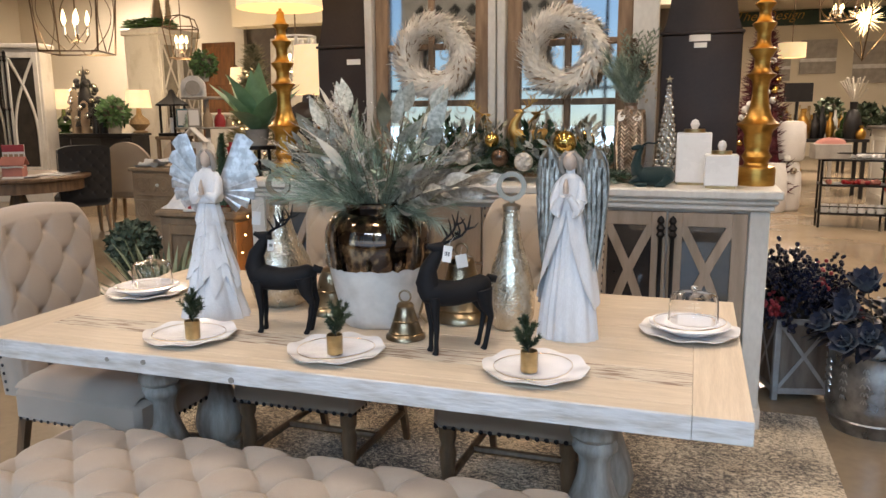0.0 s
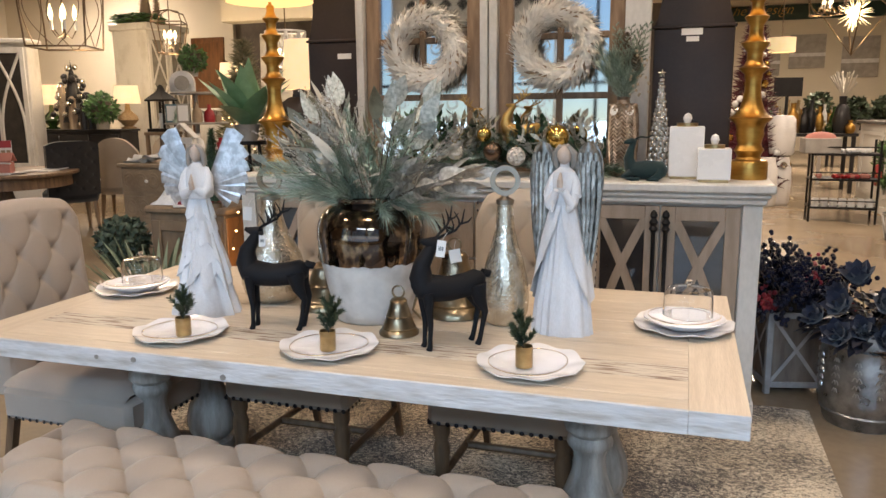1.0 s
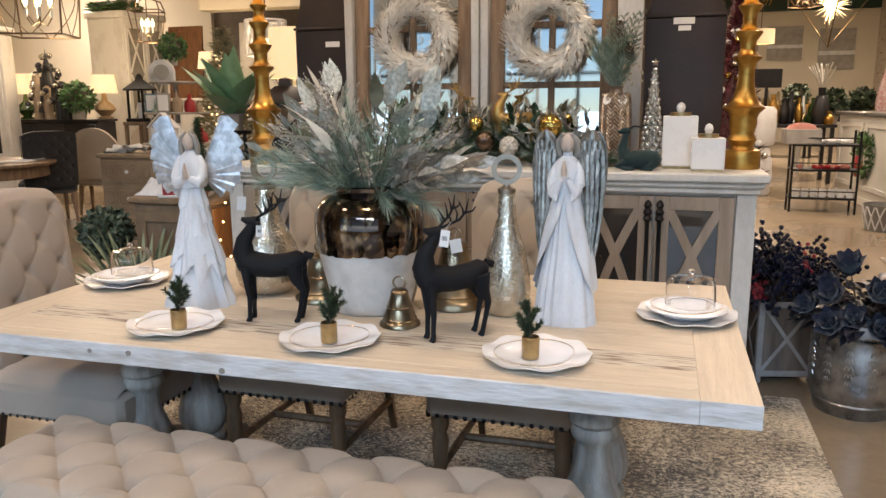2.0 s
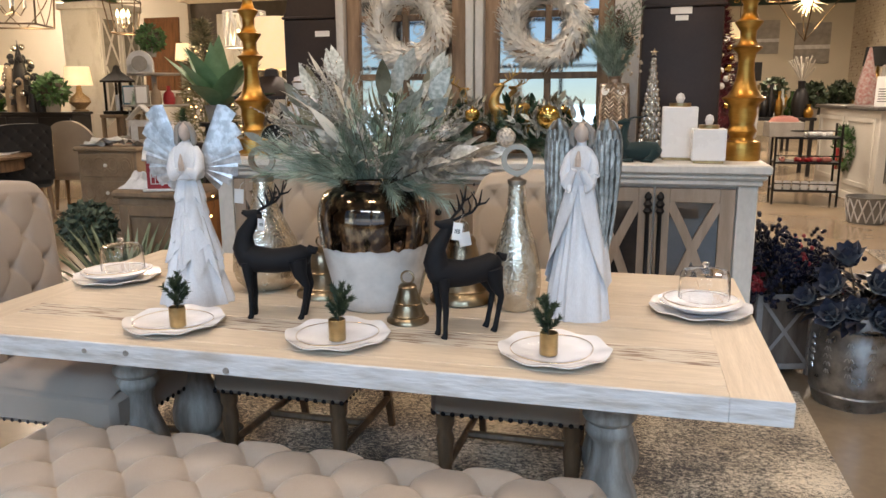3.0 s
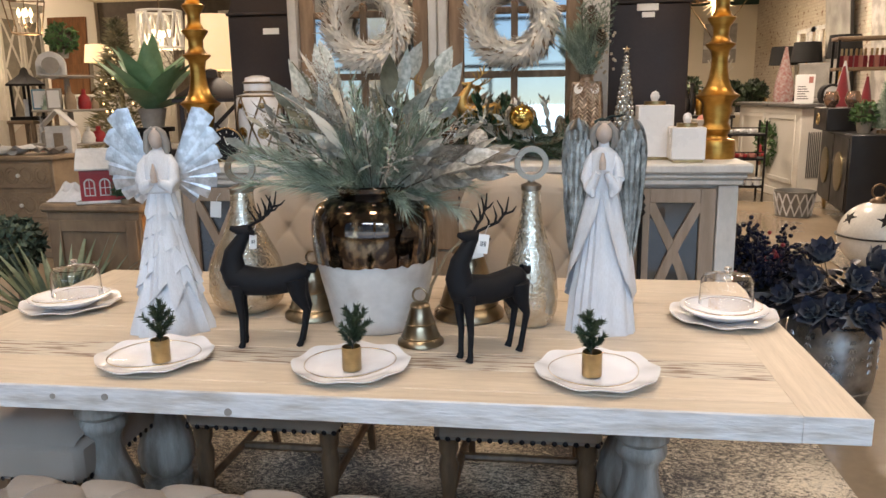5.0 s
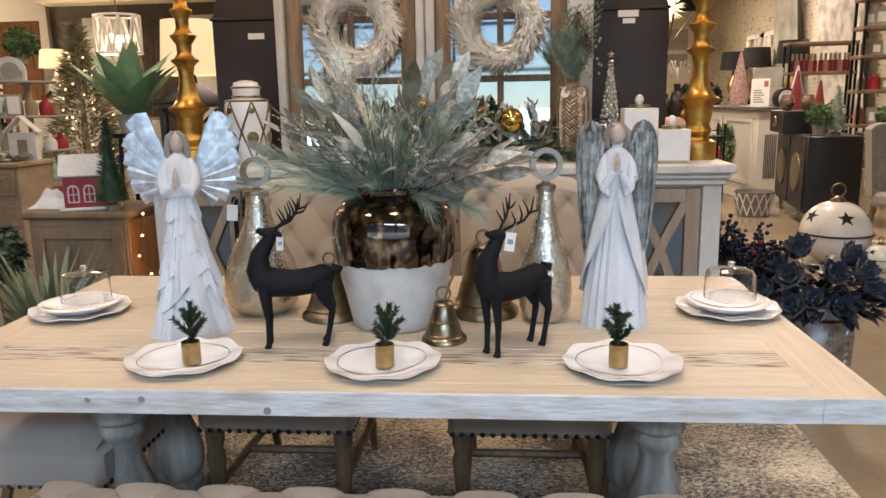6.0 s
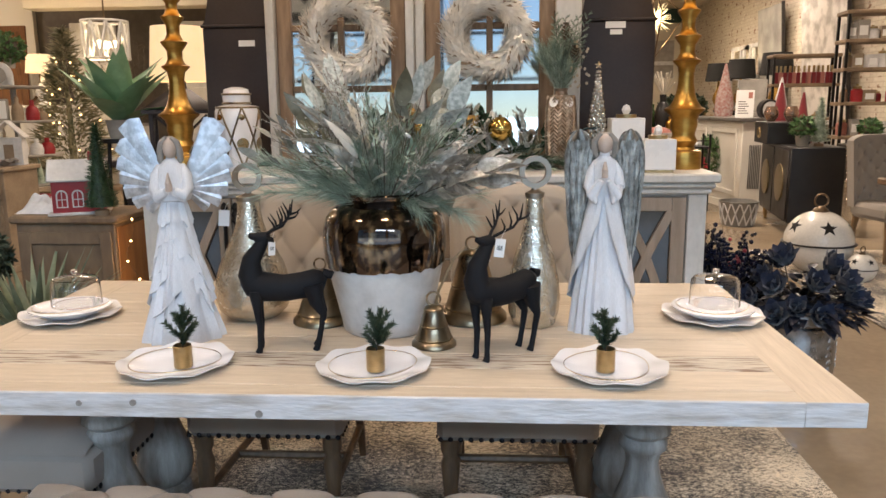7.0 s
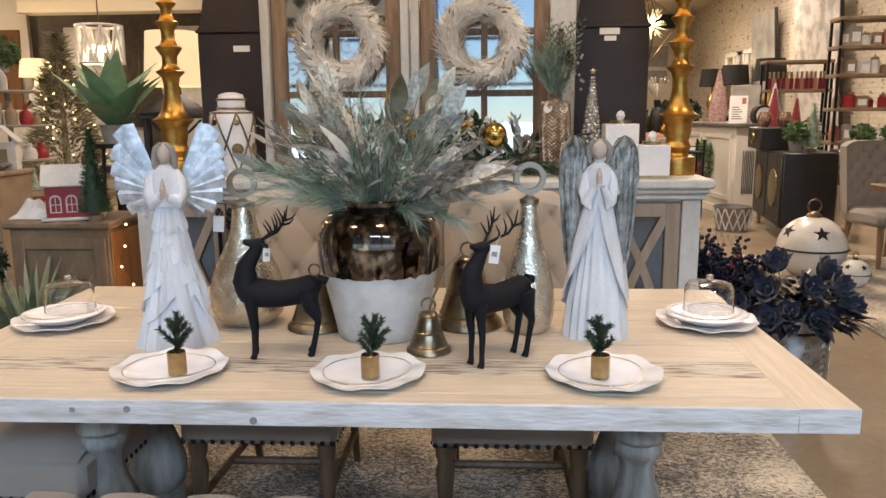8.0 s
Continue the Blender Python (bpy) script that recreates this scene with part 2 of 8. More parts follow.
PINE = mat("frosted_pine", (0.5, 0.58, 0.47), 0.45, c2=(0.17, 0.25, 0.18), scale=18, island=0.45)
PINEGREEN = mat("green_pine", (0.045, 0.1, 0.045), 0.55, c2=(0.02, 0.05, 0.022), scale=20, island=0.5)
FIR = mat("dark_fir", (0.06, 0.085, 0.04), 0.6, c2=(0.022, 0.036, 0.018), scale=20, island=0.4)
GREYLEAF = mat("frosted_grey_leaf", (0.42, 0.41, 0.36), 0.4, c2=(0.2, 0.2, 0.16), island=0.45, scale=25, bump=0.4, bscale=200)
SILVERLEAF = voro(mat("silver_leaf", (0.8, 0.78, 0.72), 0.34, 0.55, c2=(0.45, 0.42, 0.36), island=0.3, scale=60), 260, 0.7, 0.002)
GLITTERLEAF = voro(mat("glitter_leaf", (0.7, 0.72, 0.68), 0.34, 0.4, c2=(0.36, 0.4, 0.36), island=0.25, scale=90), 420, 0.8, 0.002)
OLIVELEAF = mat("olive_grey_leaf", (0.3, 0.28, 0.19), 0.4, c2=(0.14, 0.13, 0.08), island=0.4, scale=25, bump=0.3, bscale=160)
PLATEGLASS = mat("thin_glass", (0.9, 0.9, 0.9), 0.02, trans=1.0, ior=1.07, c2=(0.88, 0.88, 0.88), fine=0.0, rvar=0.01)
WHITELEAF = mat("cream_fabric_petal", (0.7, 0.66, 0.57), 0.7, c2=(0.58, 0.53, 0.45), scale=12)
TWIG = mat("twig", (0.14, 0.11, 0.08), 0.7)
GLASS = mat("clear_glass", (1, 1, 1), 0.02, trans=1.0, ior=1.32, c2=(1, 1, 1), fine=0.0, rvar=0.01)
DOORGLASS = mat("dark_door_glass", (0.035, 0.03, 0.03), 0.04, c2=(0.05, 0.045, 0.04), rvar=0.02, coat=1.0)
DOORWOOD = mat("limed_oak", (0.42, 0.32, 0.24), 0.6, c2=(0.32, 0.24, 0.17), scale=5, stretch=(6, 6, 0.7), bump=0.35, bscale=50)
CABWHITE = mat("distressed_white", (0.68, 0.65, 0.6), 0.55, c2=(0.5, 0.46, 0.4), scale=4, stretch=(1, 1, 0.5), bump=0.3, bscale=60, mixlo=0.25, mixhi=0.5)
IRON = mat("black_iron", (0.02, 0.018, 0.018), 0.5, 0.6, bump=0.2)
DARKPANEL = mat("dark_bronze_sheet", (0.05, 0.036, 0.032), 0.45, 0.3, c2=(0.032, 0.023, 0.021), scale=2.5, bump=0.08)
FRAMEWOOD = mat("reclaimed_frame_wood", (0.34, 0.22, 0.13), 0.55, c2=(0.2, 0.12, 0.065), scale=6, stretch=(5, 5, 0.8), bump=0.3)
MIRROR = mat("mirror_glass", (0.85, 0.87, 0.88), 0.03, 1.0, c2=(0.8, 0.82, 0.83), rvar=0.02, fine=0.02)
FEATHER = mat("white_feather", (0.93, 0.89, 0.82), 0.8, c2=(0.84, 0.77, 0.67), scale=16, island=0.1, fine=0.1)
MARBLE = mat("white_marble", (0.8, 0.77, 0.74), 0.28, c2=(0.6, 0.55, 0.5), scale=4, mixlo=0.3, mixhi=0.4, detail=8, fine=0.06)
PAPER = mat("paper_tag", (0.8, 0.79, 0.77), 0.8, c2=(0.76, 0.75, 0.73), fine=0.05)
INK = mat("ink", (0.03, 0.03, 0.03), 0.8)


# ---- the shop's shell ----
BRICKWALL = mat("painted_brick", (0.72, 0.65, 0.54), 0.85, c2=(0.3, 0.17, 0.11), scale=5, stretch=(1, 1, 1.7), bump=0.5, bscale=14, mixlo=0.33, mixhi=0.41, detail=12)


def brick_joints(mt):
    N, L = mt.node_tree.nodes, mt.node_tree.links
    tc = N.new("ShaderNodeTexCoord")
    mp = N.new("ShaderNodeMapping")
    mp.inputs["Rotation"].default_value = (0, radians(90), radians(90))
    L.new(tc.outputs["Object"], mp.inputs[0])
    br = N.new("ShaderNodeTexBrick")
    br.inputs["Scale"].default_value = 1.0
    br.inputs["Brick Width"].default_value, br.inputs["Row Height"].default_value, br.inputs["Mortar Size"].default_value = 0.23, 0.085, 0.009
    br.inputs["Color1"].default_value, br.inputs["Color2"].default_value, br.inputs["Mortar"].default_value = (1, 1, 1, 1), (0.72, 0.68, 0.62, 1), (0.5, 0.42, 0.33, 1)
    L.new(mp.outputs[0], br.inputs["Vector"])
    mx = N.new("ShaderNodeMix")
    mx.data_type, mx.blend_type = "RGBA", "MULTIPLY"
    mx.inputs[0].default_value = 0.38
    bs = N["Principled BSDF"]
    L.new(bs.inputs["Base Color"].links[0].from_socket, mx.inputs[6])
    L.new(br.outputs["Color"], mx.inputs[7])
    L.new(mx.outputs[2], bs.inputs["Base Color"])


brick_joints(BRICKWALL)
def wall(name, x0, x1, y0, y1, z0, z1, mt, label):
    return solo(name, Geo().box(x0, x1, y0, y1, z0, z1, 0.004), mt, (0, 0, 0), label, "wall", kind="structure")


g = Geo()
g.box(-16, 6, -4.2, 26.2, -0.1, 0, 0.002)
solo("floor", g, FLOOR, (0, 0, 0), "polished tan concrete shop floor", "floor", kind="structure")
g = Geo()
g.box(-16, 6.4, -4.2, 26.2, CEIL, CEIL + 0.1, 0.002)
solo("ceiling", g, CREAM, (0, 0, 0), "cream painted ceiling", "ceiling", kind="structure")
wall("wall_west", -16.2, -16, -4.2, 26.2, -0.1, CEIL, CREAM, "cream painted side wall")
wall("wall_east", 6, 6.2, -4.2, 26.2, -0.1, CEIL, BRICKWALL, "cream painted brick side wall")
wall("wall_north", -16, 6, 26, 26.2, 0, CEIL, CREAM, "cream painted end wall")
wall("wall_northwest", -16, -9.6, 15.2, 15.4, 0, CEIL, CREAM, "cream painted back wall lit by lamps")
# shop front behind the camera: piers, sill and lintel round three openings
g = Geo()
for x0, x1 in ((-16, -6.5), (-3.3, -2.9), (0.3, 0.7), (3.9, 6)):
    g.box(x0, x1, -4.2, -4, 0, 4.2, 0.004)
g.box(-6.5, 3.9, -4.2, -4, 0, 0.28, 0.004)
g.box(-16, 6, -4.2, -4, 4.2, CEIL, 0.004)
solo("wall_south", g, CREAM, (0, 0, 0), "cream shop front wall with three window openings", "wall", kind="structure")
ALU = mat("dark_window_metal", (0.03, 0.03, 0.035), 0.4, 0.6)
for i, wx in enumerate((-4.9, -1.3, 2.3)):
    w = thing(f"window_{i + 1}", (wx, -4.1, 0.28), "tall shop window with dark metal frame", "window", kind="structure")
    g = Geo()
    for a, b in ((-1.6, -1.55), (1.55, 1.6), (-0.025, 0.025)):
        g.box(a, b, -0.04, 0.04, 0, 3.92, 0.004)
    for a in (0, 1.9, 2.6, 3.87):
        g.box(-1.55, 1.55, -0.035, 0.035, a, a + 0.05, 0.004)
    part("window_frame", g, ALU, w)
# pierced white screen standing in the shop window, with a band of square tiles above
SCREENWHITE = mat("white_screen_paint", (0.78, 0.77, 0.74), 0.6)
TILEDARK = mat("dark_tile", (0.05, 0.055, 0.06), 0.4)
sc = thing("window_screen", (-3.2, -3.75, 0), "tall white filigree screen with dark square tiles along its head", "screen")
for x in (-1.35, 1.3):
    part("upright", Geo().box(x, x + 0.05, -0.02, 0.02, 0, 3.95, 0.004), SCREENWHITE, sc)
part("head_panel", Geo().box(-1.3, 1.3, -0.015, 0.015, 2.95, 3.95, 0.004), SCREENWHITE, sc)
for r in range(3):
    for k in range(9):
        x, z = -1.15 + 0.285 * k + 0.1425 * (r % 2), 3.12 + 0.3 * r
        if x < 1.2:
            part("tile", Geo().box(-0.075, 0.075, 0.0155, 0.021, -0.075, 0.075, 0.002, pose(x, 0, z, 0, 45 if r == 1 else 0)), TILEDARK, sc)
scroll = [((0.13 - 0.011 * i) * math.cos(0.75 * i), 0, (0.13 - 0.011 * i) * math.sin(0.75 * i)) for i in range(11)]
fil = Geo()
for r in range(8):
    for k in range(9):
        fil.tube(scroll, 0.016, 4, pose(-1.15 + 0.285 * k, 0, 0.75 + 0.285 * r, 0, 90 * ((r * 3 + k * 5) % 4)))
part("filigree", fil, SCREENWHITE, sc, "white scrolled filigree", kind="stuff")
PAVE = mat("car_park_paving", (0.05, 0.05, 0.052), 0.85, c2=(0.035, 0.035, 0.036), scale=2)
solo("ground", Geo().box(-60, 60, -80, -4.2, -0.15, -0.05, 0.01), PAVE, (0, 0, 0), "grey car park outside the shop front", "ground", kind="structure")
# housings assumed for the unseen ceiling lights
g = Geo()
FIX = mat("fitting_white", (0.8, 0.79, 0.76), 0.5)
LENS = mat("fitting_diffuser", (1, 0.9, 0.75), 0.5, emit=3.0, ecol=(1, 0.8, 0.55))
g.box(-0.3, 0.3, -0.3, 0.3, -0.1, 0, 0.01)
g2 = Geo().box(-0.26, 0.26, -0.26, 0.26, -0.104, -0.1, 0.001)
fit0 = None
for fx, fy in FITTINGS:
    if fit0 is None:
        fit0 = thing("ceiling_fitting", (fx, fy, CEIL), "square white ceiling light fitting, assumed out of view", "ceiling light", "ceiling fittings")
        part("housing", g, FIX, fit0)
        part("diffuser", g2, LENS, fit0)
    else:
        copy_thing(fit0, pose(fx, fy, CEIL))


# ---- rug ----
def rug_material():
    mt = mat("distressed_rug", (0.84, 0.72, 0.54), 0.95, c2=(0.64, 0.52, 0.36), scale=3, bump=0.5, bscale=260, sheen=0.2)
    N, L = mt.node_tree.nodes, mt.node_tree.links
    tc = N.new("ShaderNodeTexCoord")
    mp = N.new("ShaderNodeMapping")
    mp.inputs["Scale"].default_value = (2.0, 3.2, 1)
    L.new(tc.outputs["Object"], mp.inputs[0])
    n = N.new("ShaderNodeTexNoise")
    n.inputs["Scale"].default_value, n.inputs["Detail"].default_value, n.inputs["Roughness"].default_value = 26, 10, 0.92
    n.inputs["Distortion"].default_value = 0.6
    L.new(mp.outputs[0], n.inputs["Vector"])
    n3 = N.new("ShaderNodeTexNoise")
    n3.inputs["Scale"].default_value = 2.2
    L.new(tc.outputs["Object"], n3.inputs["Vector"])
    ad = N.new("ShaderNodeMath")
    ad.operation = "MULTIPLY_ADD"
    ad.inputs[1].default_value = 0.25
    L.new(n3.outputs[0], ad.inputs[0])
    L.new(n.outputs[0], ad.inputs[2])
    mr = N.new("ShaderNodeMapRange")
    mr.inputs[1].default_value, mr.inputs[2].default_value = 0.6, 0.628
    L.new(ad.outputs[0], mr.inputs[0])
    mx = N.new("ShaderNodeMix")
    mx.data_type = "RGBA"
    bs = N["Principled BSDF"]
    old = bs.inputs["Base Color"].links[0].from_socket
    L.new(mr.outputs[0], mx.inputs[0])
    L.new(old, mx.inputs[6])
    mx.inputs[7].default_value = (0.035, 0.025, 0.017, 1)
    L.new(mx.outputs[2], bs.inputs["Base Color"])
    return mt


RUG = rug_material()
solo("area_rug", Geo().grid(lambda u, v: (-2.2 + 2.87 * u, 1.05 + 2.75 * v, 0.009 + 0.002 * noise.noise((u * 9, v * 9, 0))), 40, 40), RUG, (0, 0, 0), "distressed beige and charcoal woven area rug under the dining table", "rug", recalc=False)


# ---- dining table ----
TX0, TX1, TY0, TY1, TZ = -1.94, 0.231, 1.76, 2.822, 0.76
table = thing("dining_table", (0, 0, 0), "bleached reclaimed wood trestle dining table on turned legs", "dining table")
# paler and greyer than the top, for the boards' front faces only
EDGEWOOD = mat("pale_table_edge", (0.68, 0.655, 0.64), 0.6, c2=(0.47, 0.42, 0.37), scale=9, stretch=(0.9, 5, 5), bump=0.8, bscale=26, mixlo=0.3, mixhi=0.55, detail=8)
ROUGHSAWN = mat("rough_sawn_plank", (0.68, 0.6, 0.49), 0.65, c2=(0.26, 0.17, 0.12), scale=12, stretch=(0.7, 9, 9), bump=0.9, bscale=22, mixlo=0.4, mixhi=0.5, detail=9)


def plank(x0, x1, y0, y1, mt, thick=0.055, wav=0.0):
    """A board with slightly worn, wavy long edges."""
    g = Geo()
    n = 14
    vs, fs = [], []
    for i in range(n + 1):
        x = x0 + (x1 - x0) * i / n
        w = wav * noise.noise((x * 5, y0 * 9, 3.1))
        w2 = wav * noise.noise((x * 7, y0 * 9, 8.3))
        b = 0.003
        ring = [(y0 + w2, TZ - thick), (y0 + w, TZ - b), (y0 + w + b, TZ), (y1 - b, TZ), (y1, TZ - b), (y1, TZ - thick)]
        vs += [(x, a, c) for a, c in ring]
    for i in range(n):
        for k in range(6):
            k2 = (k + 1) % 6
            fs.append((i * 6 + k, i * 6 + k2, i * 6 + 6 + k2, i * 6 + 6 + k))
    fs += [tuple(range(6)), tuple(n * 6 + k for k in range(6))[::-1]]
    g.add(vs, fs)
    return g


def pale_front(g):
    """Marks the front faces of a board, which take the paler grey wood."""
    g.k = [1 if max(abs(g.v[i][1] - TY0) for i in f) < 0.0045 else 0 for f in g.f]
    return g


part("front_edge_board", pale_front(plank(TX0 + 0.1256, TX1 - 0.1256, TY0, TY0 + 0.062, PALE_WOOD, 0.055, 0.0025)), [PALE_WOOD, EDGEWOOD], table)
ys = [TY0 + 0.062]
for w in (0.12, 0.105, 0.13, 0.115, 0.125, 0.11, 0.125):
    ys.append(ys[-1] + w)
ys.append(TY1)
for i in range(len(ys) - 1):
    part("plank", plank(TX0 + 0.1256, TX1 - 0.1256, ys[i] + 0.0004, ys[i + 1] - 0.0004, PALE_WOOD, 0.055), ROUGHSAWN if i == 1 else PALE_WOOD, table)
for x0, x1 in ((TX0, TX0 + 0.125), (TX1 - 0.125, TX1)):
    part("end_board", pale_front(Geo().box(x0, x1, TY0, TY1, TZ - 0.055, TZ, 0.0015)), [PALE_CROSS, EDGEWOOD], table)
KNOT = mat("wood_plug", (0.33, 0.29, 0.25), 0.6)
for kx, kz, kr in ((-1.318, 0.738, 0.008), (-1.44, 0.735, 0.007), (-1.04, 0.716, 0.009)):
    part("wood_plug", Geo().lathe([(kr, -0.004), (kr * 0.9, 0.003), (kr * 0.45, 0.002), (1e-5, 0.0025)], 14, pose(kx, TY0, kz, 90)), KNOT, table)


def baluster(x, y):
    prof = [(0.066, 0.665), (0.066, 0.57), (0.058, 0.56), (0.07, 0.545), (0.07, 0.53), (0.055, 0.515), (0.062, 0.5), (0.062, 0.485), (0.05, 0.472), (0.044, 0.455), (0.043, 0.435), (0.048, 0.4), (0.061, 0.36), (0.076, 0.32), (0.086, 0.275), (0.086, 0.24), (0.078, 0.21), (0.06, 0.19), (0.056, 0.185), (0.075, 0.175), (0.078, 0.15), (0.07, 0.135)]
    return Geo().lathe(prof[::-1], 40, pose(x, y, 0), lambda t, r, z: r * (1 + 0.02 * math.cos(10 * t)))


for bx in (-0.14, -1.585):
    for by in (2.14, 2.45):
        part("turned_leg", baluster(bx, by), GREYWOOD, table)
    g = Geo().box(bx - 0.06, bx + 0.06, 1.93, 2.66, 0.02, 0.135, 0.012)
    part("trestle_foot", g, GREYWOOD, table)
    part("top_bearer", Geo().box(bx - 0.06, bx + 0.06, 1.95, 2.64, 0.665, 0.7049, 0.006), GREYWOOD, table)
part("stretcher", Geo().box(-1.525, -0.2, 2.24, 2.35, 0.06, 0.13, 0.008), GREYWOOD, table)


# ---- upholstered chairs ----
def pillow(p, q):
    """Height of diamond tufting: deep dents at the buttons, thin folds between them."""
    a, b = abs(math.sin(math.pi * p)), abs(math.sin(math.pi * q))
    return 1 - 0.13 * math.exp(-min(a, b) / 0.12) - 0.87 * math.exp(-math.hypot(a, b) / 0.42)


def chair(m, label, group, leg_mt=CHAIRWOOD, fabric=LINEN, arms=False):
    """Dining chair facing -y: seat from y 0 (front) to 0.5, back rest behind it. Base at the floor."""
    c = thing("dining_chair", m, label, "chair", group)
    w = 0.245
    g = Geo()

    def top(u, v):
        x, y = -w + 2 * w * u, 0.52 * v
        e = min(u, 1 - u, v * 0.9 + 0.02, 1.1 - v) * 8
        return (x * (1 - 0.06 * v), y, 0.475 + 0.035 * min(1, max(0, e)) ** 0.5)

    g.grid(top, 16, 16)
    part("seat", g, fabric, c, recalc=False)
    g = Geo().box(-w, w, -0.012, 0.52, 0.36, 0.478, 0.02)
    part("seat_frame", g, fabric, c)
    # back rest: thick shaped slab with tufted front
    g = Geo()
    h0, h1 = 0.44, 1.09

    def half(v):
        return 0.222 + 0.012 * v

    def crown(u):
        x = abs(2 * u - 1)
        return h1 - 0.03 * x ** 2 - 0.1 * max(0, (x - 0.7) / 0.3) ** 2.5

    def front(u, v):
        x = (2 * u - 1) * half(v)
        z = h0 + (crown(u) - h0) * v
        edge = min(1, 12 * min(u, 1 - u, 1 - v, v + 0.2))
        tuft = pillow((x / 0.15 + z / 0.2) * 1.0, (x / 0.15 - z / 0.2) * 1.0) if 0.06 < u < 0.94 and v < 0.93 else 1
        d = 0.042 * edge ** 0.5 * (0.1 + 0.9 * tuft)
        return (x, 0.535 + 0.09 * (z - h0) - d, z)

    def back(u, v):
        x = (2 * u - 1) * half(v)
        z = h0 + (crown(u) - h0) * v
        edge = min(1, 12 * min(u, 1 - u, 1 - v, v + 0.2))
        return (x, 0.575 + 0.09 * (z - h0) + 0.02 * edge ** 0.5, z)

    nu, nv = 84, 96
    g.grid(front, nu, nv).grid(back, nu, nv)
    off = (nu + 1) * (nv + 1)
    for j in range(nv):
        for i in (0, nu):
            a, b = j * (nu + 1) + i, (j + 1) * (nu + 1) + i
            g.f.append((a, b, b + off, a + off))
            g.k.append(0)
    for i in range(nu):
        a = nv * (nu + 1) + i
        g.f.append((a, a + 1, a + 1 + off, a + off))
        g.k.append(0)
    part("backrest", g, fabric, c, sharp=1.2)
    g = Geo()
    for r in range(-6, 20):
        for q in range(-6, 20):
            x, z = 0.075 * (r + q) , 0.1 * (r - q)
            u = (x / 0.23 + 1) / 2
            if 0.08 < u < 0.92 and h0 + 0.05 < z < crown(u) - 0.06:
                g.ball((x, 0.535 + 0.09 * (z - h0) - 0.007, z), 0.009, 8, (1, 0.5, 1))
    part("tufting_buttons", g, fabric, c, kind="stuff")
    for sx in (-1, 1):
        prof = [(0.014, 0), (0.02, 0.02), (0.017, 0.05), (0.022, 0.1), (0.028, 0.13), (0.02, 0.15), (0.024, 0.2), (0.03, 0.27), (0.022, 0.3), (0.03, 0.32), (0.03, 0.36)]
        part("leg", Geo().lathe(prof, 20, pose(sx * (w - 0.04), 0.03, 0)), leg_mt, c)
        part("leg", Geo().tube([(sx * (w - 0.05), 0.62, 0), (sx * (w - 0.05), 0.56, 0.2), (sx * (w - 0.05), 0.52, 0.37)], [0.016, 0.02, 0.022], 4), leg_mt, c)
        part("stretcher", Geo().tube([(sx * (w - 0.045), 0.04, 0.17), (sx * (w - 0.05), 0.58, 0.15)], 0.014, 8), leg_mt, c)
    part("stretcher", Geo().tube([(-w + 0.045, 0.3, 0.16), (w - 0.045, 0.3, 0.16)], 0.015, 8), leg_mt, c)
    g = Geo()
    n = 16
    for i in range(n):
        g.ball((-w + 0.012 + (2 * w - 0.024) * i / (n - 1), -0.012, 0.372), 0.0085, 8, (1, 0.55, 1))
    for sx in (-1, 1):
        for i in range(17):
            g.ball((sx * w, 0.01 + 0.03 * i, 0.372), 0.0065, 8, (0.55, 1, 1))
        for i in range(20):
            z = 0.46 + 0.03 * i
            g.ball((sx * (0.224 + 0.012 * i / 20), 0.56 + 0.09 * (z - h0), z), 0.0065, 8, (0.55, 1, 1))
    part("nail_trim", g, NAIL, c, "dark dome nailhead trim", kind="stuff")
    return c


chair(pose(-1.24, 2.40, 0), "beige linen tufted dining chair with nailhead trim tucked under the table", "chairs round the table")
chair(pose(-0.46, 2.40, 0), "beige linen tufted dining chair with nailhead trim tucked under the table", "chairs round the table")
chair(pose(-1.6, 2.27, 0, 0, 0, 90), "beige linen tufted head chair at the end of the dining table", "chairs round the table", fabric=HEADLINEN)


# ---- tufted bench ----
def bench():
    b = thing("tufted_bench", (-0.86, 1.6, 0), "long beige tufted upholstered bench pushed under the table", "bench")
    L2, W2 = 0.78, 0.25
    g = Geo()

    def top(u, v):
        x, y = (2 * u - 1) * L2, (2 * v - 1) * W2
        ex, ey = min(u, 1 - u) * 2 * L2, min(v, 1 - v) * 2 * W2
        e = min(1, ex / 0.08) ** 0.5 * min(1, ey / 0.08) ** 0.5
        return (x, y, 0.405 + 0.055 * e + 0.08 * e * pillow(x / 0.19 + y / 0.19 , x / 0.19 - y / 0.19))

    g.grid(top, 300, 96)
    part("cushion", g, BENCHLINEN, b, recalc=False)
    part("apron", Geo().box(-L2, L2, -W2, W2, 0.3, 0.425, 0.015), BENCHLINEN, b)
    for sx in (-1, 1):
        for sy in (-1, 1):
            part("leg", Geo().lathe([(0.016, 0), (0.022, 0.03), (0.02, 0.12), (0.03, 0.22), (0.024, 0.25), (0.032, 0.27), (0.032, 0.31)], 18, pose(sx * (L2 - 0.07), sy * (W2 - 0.06), 0)), CHAIRWOOD, b)
    g = Geo()
    for r in range(-14, 15):
        for q in range(-14, 15):
            x, y = 0.095 * (r + q), 0.095 * (r - q)
            if abs(x) < L2 - 0.05 and abs(y) < W2 - 0.04:
                g.ball((x, y, 0.463), 0.01, 8, (1, 1, 0.5))
    part("tufting_buttons", g, BENCHLINEN, b, kind="stuff")


bench()

